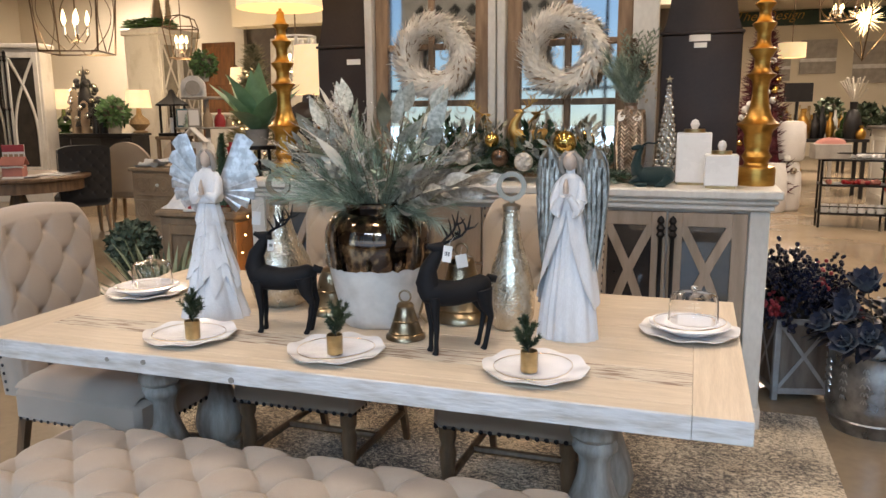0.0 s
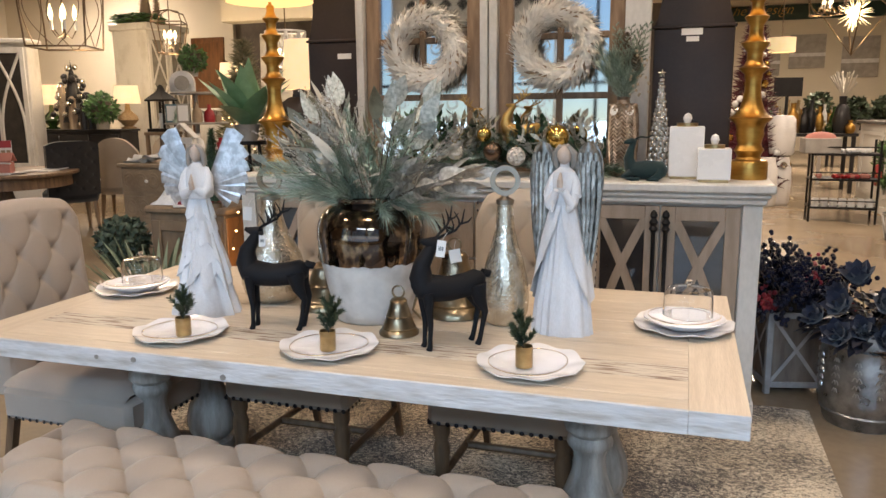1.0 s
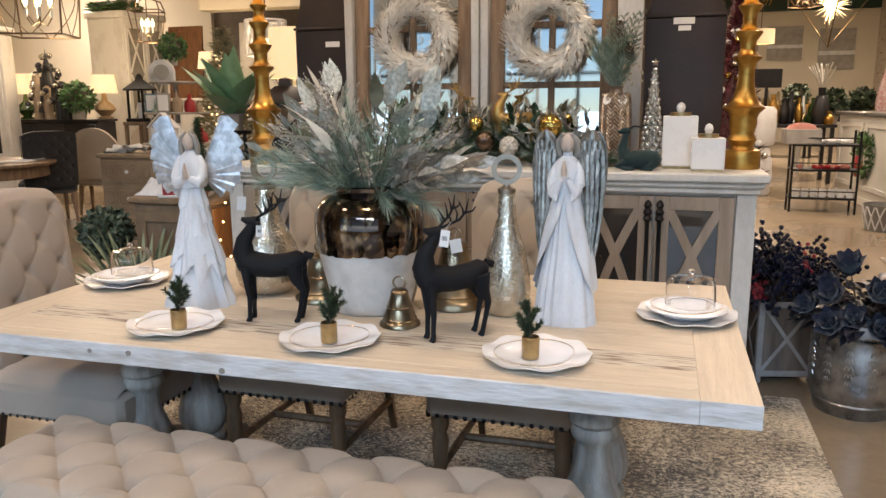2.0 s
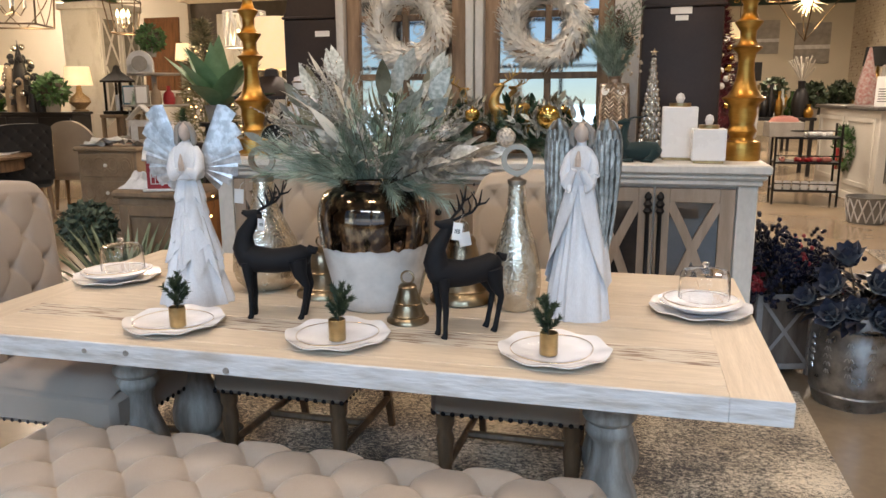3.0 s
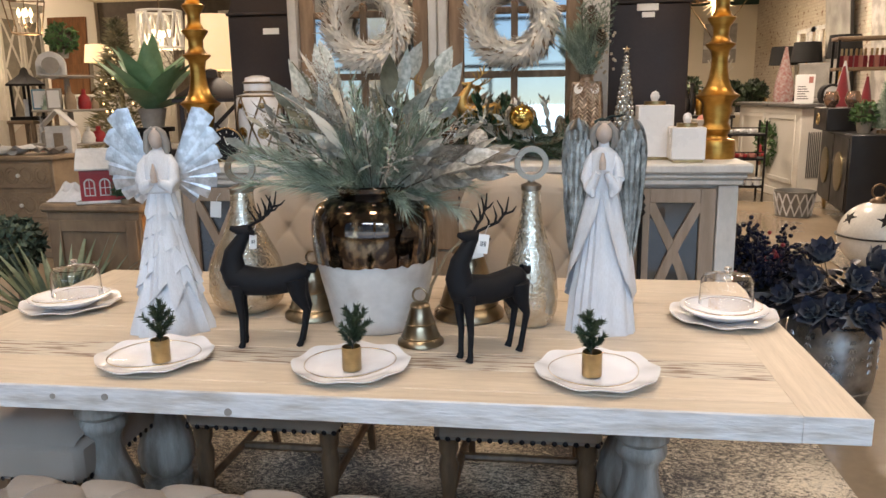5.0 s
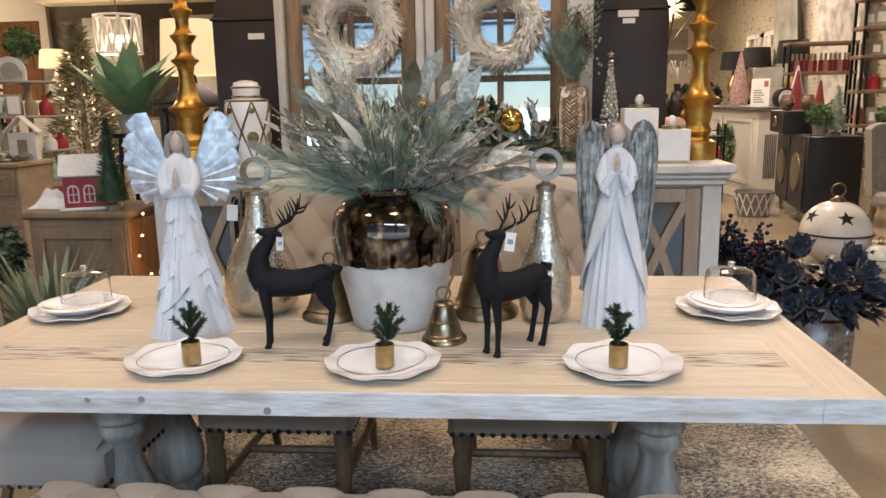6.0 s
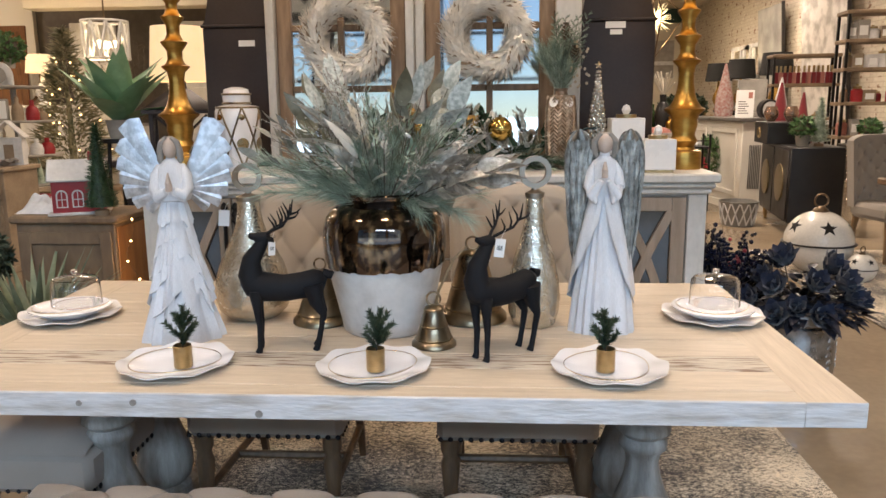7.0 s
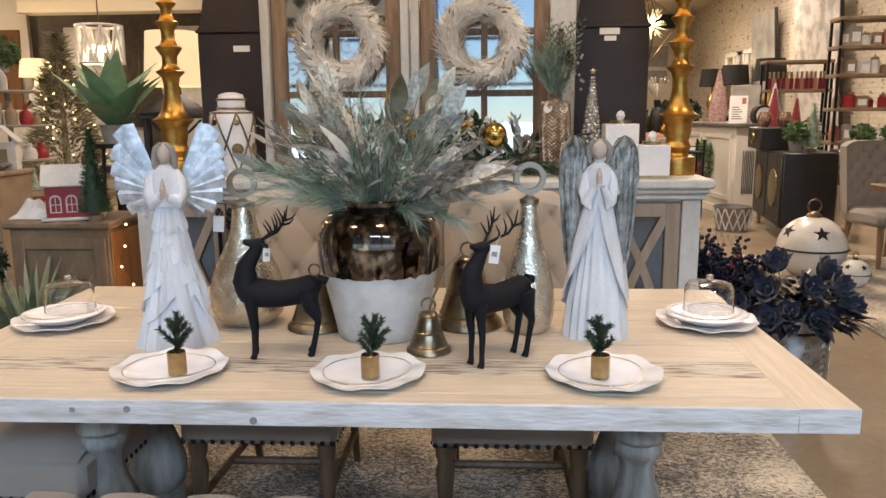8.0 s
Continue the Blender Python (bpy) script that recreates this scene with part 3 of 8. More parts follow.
# ---- sideboard ----
SY, SX0, SX1, SZ = 3.58, -2.13, 0.398, 1.07
side = thing("sideboard", (0, 0, 0), "distressed white sideboard with oak lattice glass doors", "sideboard")
g = Geo()
g.box(SX0, SX1, SY + 0.03, 4.06, 0.1, 0.98, 0.004)
part("body", g, CABWHITE, side)
for px in (SX0, -1.385, -0.43, SX1 - 0.08):
    part("post", Geo().box(px, px + 0.08, SY, SY + 0.06, 0.0, 0.98, 0.004), CABWHITE, side)
part("plinth", Geo().box(SX0 - 0.012, SX1 + 0.012, SY - 0.012, 4.06, 0.0, 0.1, 0.006), CABWHITE, side)
part("cornice", Geo().box(SX0 - 0.015, SX1 + 0.015, SY - 0.015, 4.07, 0.98, 1.005, 0.006).box(SX0 - 0.03, SX1 + 0.03, SY - 0.03, 4.07, 1.005, 1.03, 0.01), CABWHITE, side)
part("top", Geo().box(SX0 - 0.045, SX1 + 0.045, SY - 0.045, 4.09, 1.03, SZ, 0.008), CABWHITE, side, "worn whitewashed top board")


def lattice_door(x0, x1, handle_right):
    d = Geo()
    z0, z1, y0, y1 = 0.13, 0.965, SY + 0.005, SY + 0.03
    s = 0.062
    d.box(x0, x0 + s, y0, y1, z0, z1, 0.003).box(x1 - s, x1, y0, y1, z0, z1, 0.003)
    d.box(x0 + s, x1 - s, y0 + 0.001, y1, z0, z0 + s, 0.003).box(x0 + s, x1 - s, y0 + 0.001, y1, z1 - s, z1, 0.003)
    door = part("door", d, DOORWOOD, side, "limed oak door with arched lattice")
    xc, w = (x0 + x1) / 2, (x1 - x0) / 2 - s
    lat = Geo()
    for sg in (-1, 1):
        pts = []
        for i in range(25):
            t = i / 24
            z = z1 - s - (z1 - z0 - 2 * s) * t
            pts.append((xc + sg * w * (1 - 1.94 * math.sin(math.pi / 2 * min(1, t / 0.85))), SY + 0.016, z))
        for i in range(24):
            a, b = Vector(pts[i]), Vector(pts[i + 1])
            d2 = (b - a).normalized()
            nrm = Vector((-d2.z, 0, d2.x)) * 0.019
            yy = 0.009 + 0.001 * sg
            vs = [a - nrm, a + nrm, b + nrm, b - nrm]
            lat.add([v + Vector((0, -yy, 0)) for v in vs] + [v + Vector((0, yy, 0)) for v in vs], [(0, 1, 2, 3), (7, 6, 5, 4), (0, 3, 7, 4), (1, 5, 6, 2)])
    part("lattice", lat, DOORWOOD, door)
    part("pane", Geo().box(x0 + s, x1 - s, SY + 0.0265, SY + 0.0295, z0 + s, z1 - s, 0.0005), DOORGLASS, door)
    hx = x1 - 0.022 if handle_right else x0 + 0.022
    prof = [(0.002, 0.95), (0.012, 0.94), (0.017, 0.925), (0.01, 0.912), (0.02, 0.895), (0.012, 0.88), (0.02, 0.865), (0.009, 0.85), (0.009, 0.5), (0.018, 0.49), (0.009, 0.475), (0.009, 0.2), (0.018, 0.18), (0.002, 0.165)]
    part("bolt_handle", Geo().lathe(prof[::-1], 14, pose(hx, SY - 0.016, 0)), IRON, door, "black iron cremone bolt")


lattice_door(-0.34, -0.023, True)
lattice_door(-0.016, 0.312, False)
lattice_door(-2.045, -1.722, True)
lattice_door(-1.715, -1.392, False)
for z in (0.13, 0.41, 0.69):
    for dx0, dx1 in ((-1.3, -0.872), (-0.866, -0.437)):
        dr = part("drawer", Geo().box(dx0, dx1, SY + 0.005, SY + 0.029, z, z + 0.27, 0.004), DOORWOOD, side, "limed oak drawer front")
        for kx in (dx0 + 0.11, dx1 - 0.11):
            part("knob", Geo().lathe([(0.006, 0), (0.006, 0.015), (0.016, 0.02), (0.014, 0.032), (1e-5, 0.035)], 14, pose(kx, SY + 0.005, z + 0.14, 90)), IRON, dr)


# ---- place settings ----
def charger(x, y, z, r, rot, label, group):
    g = Geo()
    prof = [(1e-5, 0.004), (0.4 * r, 0.004), (0.62 * r, 0.005), (0.7 * r, 0.009), (0.86 * r, 0.013), (0.985 * r, 0.017), (r, 0.0185), (0.995 * r, 0.0155), (0.85 * r, 0.0085), (0.68 * r, 0.003), (0.6 * r, 0), (1e-5, 0)]

    def wavy(t, rr, zz):
        return rr * (1 + (0.036 * abs(math.cos(4 * t)) - 0.018 + 0.005 * math.cos(16 * t)) * (rr / r) ** 3)

    g.lathe(prof, 128, None, wavy)
    g.v = [(a, b, c + 0.0035 * math.cos(8 * math.atan2(b, a) + 0.5) * min(1, math.hypot(a, b) / r) ** 4 + 0.001) for a, b, c in g.v]
    return solo("charger_plate", g, CHINA, pose(x, y, z, 0, 0, rot), label, "plate", group)


def glass_plate(x, y, z, r, rot, group):
    p = thing("glass_plate", pose(x, y, z, 0, 0, rot), "clear glass plate with a thin gold rim", "plate", group)
    egg = lambda t, rr, zz: rr * (1 + 0.05 * math.cos(2 * t) + 0.03 * math.cos(3 * t + 0.6))
    part("dish", Geo().lathe([(1e-5, 0.0015), (0.62 * r, 0.0015), (0.94 * r, 0.0072), (r, 0.0085), (0.995 * r, 0.0075), (0.95 * r, 0.006), (0.62 * r, 0), (1e-5, 0)], 56, None, egg), PLATEGLASS, p).visible_shadow = False
    pts = [(egg(2 * math.pi * i / 56, r, 0) * math.cos(2 * math.pi * i / 56), egg(2 * math.pi * i / 56, r, 0) * math.sin(2 * math.pi * i / 56), 0.0088) for i in range(56)]
    part("rim", Geo().tube(pts, 0.0009, 6, close=True), GOLDRIM, p, "thin gold rim")


def fir_sprig(g, base, h, seed):
    """A forked fir tip: one stem, side twigs in a fan, short stiff needles."""
    rnd = random.Random(seed)
    s = Vector(base)
    lean = Vector((rnd.uniform(-0.18, 0.18), rnd.uniform(-0.1, 0.1), 1)).normalized()
    twigs = [(s, lean, h)]
    a0 = rnd.uniform(0, 6.28)
    for b in range(9):
        a = a0 + 2.4 * b
        o = Vector((math.cos(a), 0.7 * math.sin(a), 0))
        twigs.append((s + lean * h * (0.24 + 0.06 * b), (o * rnd.uniform(0.6, 0.95) + lean * 0.8).normalized(), h * rnd.uniform(0.36, 0.52) * (1 - 0.045 * b)))
    for st, d, L in twigs:
        g.m = 1
        g.tube([st, st + d * L * 0.5, st + d * L + Vector((0, 0, 0.003))], [0.0017, 0.0012, 0.0006], 5)
        g.m = 0
        n = int(2200 * L)
        for i in range(n):
            t = (0.35 if L == h else 0.08) + (0.66 if L == h else 0.93) * i / n
            o = Vector((rnd.uniform(-1, 1), rnd.uniform(-1, 1), rnd.uniform(-1, 1))).normalized()
            o = (o - d * o.dot(d)).normalized()
            p = st + d * L * t
            g.needle(p, p + (o * 0.8 + d * 0.7) * rnd.uniform(0.01, 0.016), 0.0017)


def sprig_cup(x, y, z, seed):
    c = thing("sprig_cup", (x, y, z), "small brass votive cup holding a fir sprig", "table decoration", "sprig cups")
    part("cup", Geo().lathe([(1e-5, 0), (0.0205, 0), (0.0215, 0.002), (0.0215, 0.052), (0.0205, 0.053), (0.02, 0.048), (0.019, 0.012), (1e-5, 0.012)], 32), BRASS, c)
    g = Geo()
    fir_sprig(g, (0, 0, 0.022), 0.12, seed)
    part("sprig", g, [FIR, TWIG], c, "dark green fir sprig", recalc=False)


for i, (px, py, cx, cy) in enumerate(((-1.29, 1.931, -1.262, 1.905), (-0.813, 1.921, -0.805, 1.897), (-0.268, 1.931, -0.28, 1.911))):
    charger(px, py, TZ, 0.132, 20 + 37 * i, "white scalloped china charger plate on the table", "front place settings")
    glass_plate(px - 0.005, py + 0.003, TZ + 0.0075, 0.1, 10 + 30 * i, "front place settings")
    sprig_cup(cx, cy, TZ + 0.0095, 5 + i)


def cloche(x, y, z):
    c = thing("glass_cloche", (x, y, z), "clear glass cloche dome standing on a plate", "cloche", "glass cloches")
    part("dome", Geo().lathe([(0.069, 0), (0.071, 0.002), (0.069, 0.05), (0.067, 0.07), (0.06, 0.08), (0.03, 0.086), (1e-5, 0.087), (1e-5, 0.0845), (0.03, 0.0835), (0.058, 0.078), (0.0645, 0.069), (0.0665, 0.05), (0.067, 0.001)], 48), GLASS, c).visible_shadow = False
    part("knob", Geo().lathe([(1e-5, 0.087), (0.007, 0.0875), (0.005, 0.092), (0.011, 0.098), (0.009, 0.104), (1e-5, 0.106)], 20), GLASS, c).visible_shadow = False


for px, py in ((-1.785, 2.345), (0.092, 2.385)):
    charger(px, py, TZ, 0.14, 15, "white scalloped china charger under stacked plates", "end place settings")
    g = Geo().lathe([(1e-5, 0.004), (0.07, 0.004), (0.09, 0.014), (0.112, 0.024), (0.114, 0.0255), (0.113, 0.022), (0.092, 0.011), (0.07, 0), (1e-5, 0)], 60)
    solo("soup_plate", g, CHINA, pose(px, py, TZ + 0.011), "white china soup plate stacked on a charger", "plate", "end place settings")
    glass_plate(px, py, TZ + 0.031, 0.1, 40, "end place settings")
    cloche(px + 0.01, py + 0.02, TZ + 0.036)


# ---- the two angel figures, one mesh each ----
def pleat(n, amp, ph=0.0):
    def f(t, r, z):
        a = (t * n / (2 * math.pi) + ph + 0.35 * math.sin(3 * t)) % 1
        return r * (1 + amp * (abs(2 * a - 1) - 0.5))
    return f


def angel_fan():
    g = Geo()
    g.lathe([(1e-5, 0), (0.115, 0), (0.113, 0.012), (0.1, 0.05), (0.083, 0.1), (0.058, 0.17), (0.038, 0.24), (0.028, 0.3), (0.026, 0.355), (0.03, 0.38)], 96, Matrix.Diagonal((1, 0.8, 1, 1)), pleat(11, 0.15))
    # overlapping flounces with sharp pleats and stepped, pointed hems
    for z0, z1, r0, r1, n, ph, jag in ((0.07, 0.22, 0.106, 0.056, 6, 0.3, 0.09), (0.125, 0.26, 0.094, 0.05, 5, 0.2, 0.07), (0.185, 0.3, 0.073, 0.042, 5, 0.65, 0.06), (0.235, 0.345, 0.062, 0.034, 5, 0.1, 0.055), (0.3, 0.38, 0.053, 0.03, 6, 0.5, 0.025)):
        vs, fs, N = [], [], 120
        fp = pleat(n * 2, 0.17, ph)
        for j in range(4):
            for i in range(N):
                t = 2 * math.pi * i / N
                a = (t * n / (2 * math.pi) + ph + 0.2 * math.sin(2 * t + z0 * 30)) % 1
                zl = z0 + jag * (a if a < 0.82 else 0.82 * (1 - a) / 0.18)
                zl = min(zl, z1 - 0.012)
                k = (0, 0, 0.5, 1)[j]
                z = zl + (z1 - zl) * k
                rr = fp(t, r0 + (r1 - r0) * (z - z0) / (z1 - z0), z) - (0.007 if j == 0 else 0)
                vs.append((rr * math.cos(t), 0.8 * rr * math.sin(t), z))
        for j in range(3):
            for i in range(N):
                fs.append((j * N + i, j * N + (i + 1) % N, (j + 1) * N + (i + 1) % N, (j + 1) * N + i))
        g.add(vs, fs)
    # short cape-like bodice with wide sleeves meeting in front
    g.lathe([(0.03, 0.366), (0.046, 0.372), (0.051, 0.384), (0.05, 0.405), (0.045, 0.435), (0.038, 0.458), (0.024, 0.473), (0.013, 0.479), (0.012, 0.49)], 40, Matrix.Diagonal((1, 0.78, 1, 1)))
    for s in (-1, 1):
        g.tube([(s * 0.027, 0.0, 0.46), (s * 0.039, -0.008, 0.437), (s * 0.043, -0.02, 0.402), (s * 0.033, -0.036, 0.385), (s * 0.01, -0.046, 0.398)], [0.012, 0.016, 0.018, 0.018, 0.01], 16)
    g.m = 1
    g.tube([(0, -0.052, 0.4), (0, -0.057, 0.42), (0, -0.052, 0.446)], [0.009, 0.0085, 0.002], 10)
    g.ball((0, -0.006, 0.506), 0.0225, 20, (0.84, 0.9, 1.2))
    g.m = 2
    g.ball((0, 0.004, 0.508), 0.026, 20, (1.0, 0.85, 1.1))
    for s in (-1, 1):
        g.tube([(s * 0.006, -0.012, 0.534), (s * 0.021, -0.008, 0.52), (s * 0.026, -0.003, 0.497), (s * 0.027, -0.004, 0.475), (s * 0.022, -0.008, 0.462)], [0.005, 0.009, 0.01, 0.009, 0.003], 10)
    # fan of folded metal blades
    g.m = 3
    for s in (-1, 1):
        for i in range(7):
            a = radians((59, 43, 28, 13, -3, -21, -42)[i])
            L = (0.205, 0.178, 0.156, 0.14, 0.128, 0.112, 0.09)[i]
            d = Vector((s * math.cos(a) * 0.98, 0.12, math.sin(a))).normalized()
            w = Vector((-math.sin(a) * s, 0, math.cos(a)))
            o = Vector((s * 0.02, 0.03 + 0.002 * i, 0.402))
            w0, w1 = 0.008, L * (0.16 if i < 4 else 0.19)
            f = Vector((0, -0.006, 0))
            th = Vector((0, 0.004, 0))
            pts = [o - w * w0, o + f * 0.4, o + w * w0, o + d * L * 0.94 + w * w1, o + d * L + f + w * w1 * 0.2, o + d * L * 0.97 - w * w1]
            g.add(pts + [p + th for p in pts], [(0, 1, 4, 5), (1, 2, 3, 4), (6, 11, 10, 7), (7, 10, 9, 8), (0, 5, 11, 6), (5, 4, 10, 11), (4, 3, 9, 10), (3, 2, 8, 9)])
    return g


solo("angel_statue", angel_fan(), [ROBE, SKIN, HAIR, SILVERWING], pose(-1.37, 2.17, TZ, 0, 0, 12) @ Matrix.Diagonal((0.92, 0.94, 1, 1)), "white resin angel figure with fanned galvanised metal wings", "figurine", sharp=0.5)


def angel_folded():
    g = Geo()
    g.lathe([(1e-5, 0), (0.088, 0), (0.086, 0.012), (0.077, 0.1), (0.06, 0.19), (0.047, 0.27), (0.036, 0.345), (0.033, 0.4)], 84, Matrix.Diagonal((1, 0.72, 1, 1)), pleat(15, 0.1))
    # open over-robe, parted in front
    vs, fs, N, J = [], [], 56, 9
    for j in range(J):
        k = j / (J - 1)
        for i in range(N + 1):
            gap = 0.04 + 1.15 * (1 - k) ** 1.3
            t = -math.pi / 2 + gap + 2 * (math.pi - gap) * i / N
            z = 0.1 + 0.27 * k + 0.025 * math.sin(t * 2) * (1 - k)
            rr = (0.089 - 0.052 * k + 0.006 * math.sin(math.pi * k)) * (1 + 0.04 * math.sin(9 * t)) + (0.004 if i in (0, N) else 0)
            vs.append((rr * math.cos(t), 0.75 * rr * math.sin(t), z))
    for j in range(J - 1):
        for i in range(N):
            fs.append((j * (N + 1) + i, j * (N + 1) + i + 1, (j + 1) * (N + 1) + i + 1, (j + 1) * (N + 1) + i))
    g.add(vs, fs)
    g.lathe([(0.032, 0.34), (0.04, 0.375), (0.041, 0.41), (0.037, 0.44), (0.03, 0.46), (0.014, 0.472), (0.012, 0.49)], 32, Matrix.Diagonal((1, 0.75, 1, 1)))
    for s in (-1, 1):
        g.tube([(s * 0.024, 0, 0.452), (s * 0.034, -0.008, 0.43), (s * 0.038, -0.02, 0.395), (s * 0.03, -0.036, 0.372), (s * 0.01, -0.046, 0.412)], [0.011, 0.014, 0.016, 0.017, 0.008], 14)
        g.tube([(s * 0.036, -0.018, 0.4), (s * 0.03, -0.034, 0.374), (s * 0.022, -0.044, 0.352)], [0.014, 0.016, 0.004], 12)
    g.m = 1
    g.tube([(0, -0.047, 0.42), (0, -0.048, 0.44), (0, -0.042, 0.46)], [0.008, 0.008, 0.003], 10)
    g.ball((0, -0.006, 0.505), 0.023, 18, (0.86, 0.9, 1.12))
    g.m = 2
    g.ball((0, 0.005, 0.508), 0.026, 18, (1.0, 0.9, 1.04))
    for s in (-1, 1):
        g.tube([(s * 0.01, -0.01, 0.532), (s * 0.026, 0.0, 0.51), (s * 0.027, 0.004, 0.48), (s * 0.016, 0.01, 0.46)], [0.006, 0.01, 0.01, 0.004], 8)
    g.m = 3
    for s in (-1, 1):
        def shell(u, v):
            hw = 0.004 + 0.031 * min(1, v / 0.72) ** 0.75 * (1 if v < 0.78 else math.sqrt(max(0.0, 1 - ((v - 0.78) / 0.225) ** 2)))
            x = 0.071 - 0.006 * v + hw * (2 * u - 1)
            return (s * x, 0.012 - 0.016 * math.sin(math.pi * u) + 0.012 * u, 0.19 + 0.345 * v + 0.008 * math.sin(math.pi * u) * v ** 8)
        g.grid(shell, 8, 24)
        g.grid(lambda u, v: tuple(Vector(shell(u, v)) + Vector((0, 0.008, 0))), 8, 24)
        rim = [0.1 * k for k in range(8)] + [0.78, 0.84, 0.89, 0.93, 0.96, 0.98, 0.995]
        g.tube([Vector(shell(1, k)) for k in rim] + [Vector(shell(0, k)) for k in rim[:6:-1]], 0.0042, 8)
        # overlapping tiers, short scales above and long quills below
        for tier, (v0, L, n, w) in enumerate(((0.3, 0.1, 3, 0.017), (0.44, 0.12, 4, 0.017), (0.58, 0.12, 5, 0.017), (0.7, 0.085, 5, 0.017), (0.79, 0.06, 5, 0.018), (0.87, 0.045, 5, 0.018), (0.93, 0.035, 4, 0.015))):
            for k in range(n):
                u = (k + 0.5) / n
                p = Vector(shell(u, v0)) + Vector((0, -0.006 - 0.0022 * tier - 0.001 * (k % 2), 0))
                g.leaf(p, (s * 0.1 * (0.5 - u), 0.012, -1), (0, -1, 0), L * (0.9 + 0.1 * ((k * 5) % 3)), w, -0.05, 6, -0.3)
    return g


solo("angel_statue", angel_folded(), [ROBE, SKIN, HAIR, PEWTER], pose(-0.243, 2.265, TZ, 0, 0, -6), "tall white resin angel figure with folded pewter feather wings", "figurine", sharp=0.5)


# ---- black deer figures, one mesh each ----
def deer_mesh():
    """Standing deer facing -x; its hooves at z 0."""
    g = Geo()
    g.tube([(0.1, 0, 0.188), (0.085, 0, 0.18), (0.05, 0, 0.166), (0, 0, 0.16), (-0.045, 0, 0.164), (-0.08, 0, 0.176), (-0.098, 0, 0.19)], [0.012, 0.029, 0.034, 0.034, 0.037, 0.035, 0.019], 20)
    g.tube([(-0.07, 0, 0.17), (-0.083, 0, 0.2), (-0.078, 0, 0.235), (-0.06, 0, 0.262), (-0.045, 0, 0.285)], [0.035, 0.031, 0.023, 0.018, 0.014], 16)
    g.tube([(-0.03, 0, 0.288), (-0.042, 0, 0.288), (-0.056, 0, 0.289), (-0.072, 0, 0.293), (-0.082, 0, 0.297)], [0.01, 0.0165, 0.0145, 0.009, 0.006], 14)
    g.tube([(0.095, 0, 0.195), (0.115, 0, 0.19), (0.122, 0, 0.198)], [0.012, 0.011, 0.004], 10)
    for s in (-1, 1):
        g.tube([(-0.07, s * 0.02, 0.16), (-0.068, s * 0.021, 0.11), (-0.064, s * 0.02, 0.07), (-0.066, s * 0.02, 0.03), (-0.066, s * 0.02, 0.012), (-0.07, s * 0.02, 0)], [0.018, 0.0105, 0.0077, 0.0063, 0.007, 0.0092], 12)
        g.tube([(0.07, s * 0.022, 0.17), (0.078, s * 0.024, 0.125), (0.094, s * 0.023, 0.092), (0.086, s * 0.022, 0.05), (0.078, s * 0.022, 0.014), (0.072, s * 0.022, 0)], [0.027, 0.018, 0.009, 0.0067, 0.007, 0.0092], 12)
        g.leaf((-0.034, s * 0.012, 0.292), (0.5, s * 0.8, -0.1), (0, 0, 1), 0.03, 0.016, 0.1, 3)
        g.leaf((-0.034, s * 0.012, 0.289), (0.5, s * 0.8, -0.1), (0, 0, -1), 0.03, 0.016, -0.1, 3)
        ant = [(-0.036, s * 0.006, 0.3), (-0.02, s * 0.018, 0.31), (0.004, s * 0.032, 0.322), (0.02, s * 0.04, 0.345), (0.026, s * 0.042, 0.378)]
        g.tube(ant, [0.004, 0.0038, 0.0034, 0.003, 0.0012], 8)
        for b, tip in (((-0.014, s * 0.02, 0.312), (-0.03, s * 0.028, 0.345)), ((-0.002, s * 0.028, 0.319), (-0.008, s * 0.03, 0.36)), ((0.014, s * 0.037, 0.335), (0.002, s * 0.03, 0.372)), ((0.017, s * 0.039, 0.34), (0.046, s * 0.044, 0.356))):
            mid = (Vector(b) + Vector(tip)) / 2 + Vector((0.004, s * 0.003, -0.003))
            g.tube([b, mid, tip], [0.0032, 0.0026, 0.001], 7)
    return g


deer_me = deer_mesh()
for dx, dy, rot in ((-1.058, 2.072, 11), (-0.512, 2.047, 40)):
    solo("deer_statue", deer_me, BLACK, pose(dx, dy, TZ, 0, 0, rot), "matt black standing stag figure with branching antlers", "figurine", "black stags", sharp=1.2)


def tag(m, w, h, group="price tags", bars=True, label="small white paper price tag hanging from a string"):
    t = thing("price_tag", m, label, "tag", group)
    part("card", Geo().box(-w / 2, w / 2, -0.0006, 0.0006, -h, 0, 0.0004), PAPER, t)
    if bars:
        for k in range(5):
            part("print_bar", Geo().box(-w * 0.28 + k * w * 0.12, -w * 0.28 + k * w * 0.12 + w * (0.05 + 0.03 * (k % 2)), -0.0012, -0.0007, -h * 0.62, -h * 0.36, 0.0001), INK, t)
    part("string", Geo().tube([(0, 0, -0.004), (0.004, 0.004, 0.012), (0.01, 0.01, 0.022)], 0.0006, 5), PAPER, t)


tag(pose(-0.517, 2.0, 1.058, 0, 8, 10), 0.024, 0.044)
tag(pose(-1.078, 2.048, 1.042, 0, 4, 40), 0.018, 0.034)

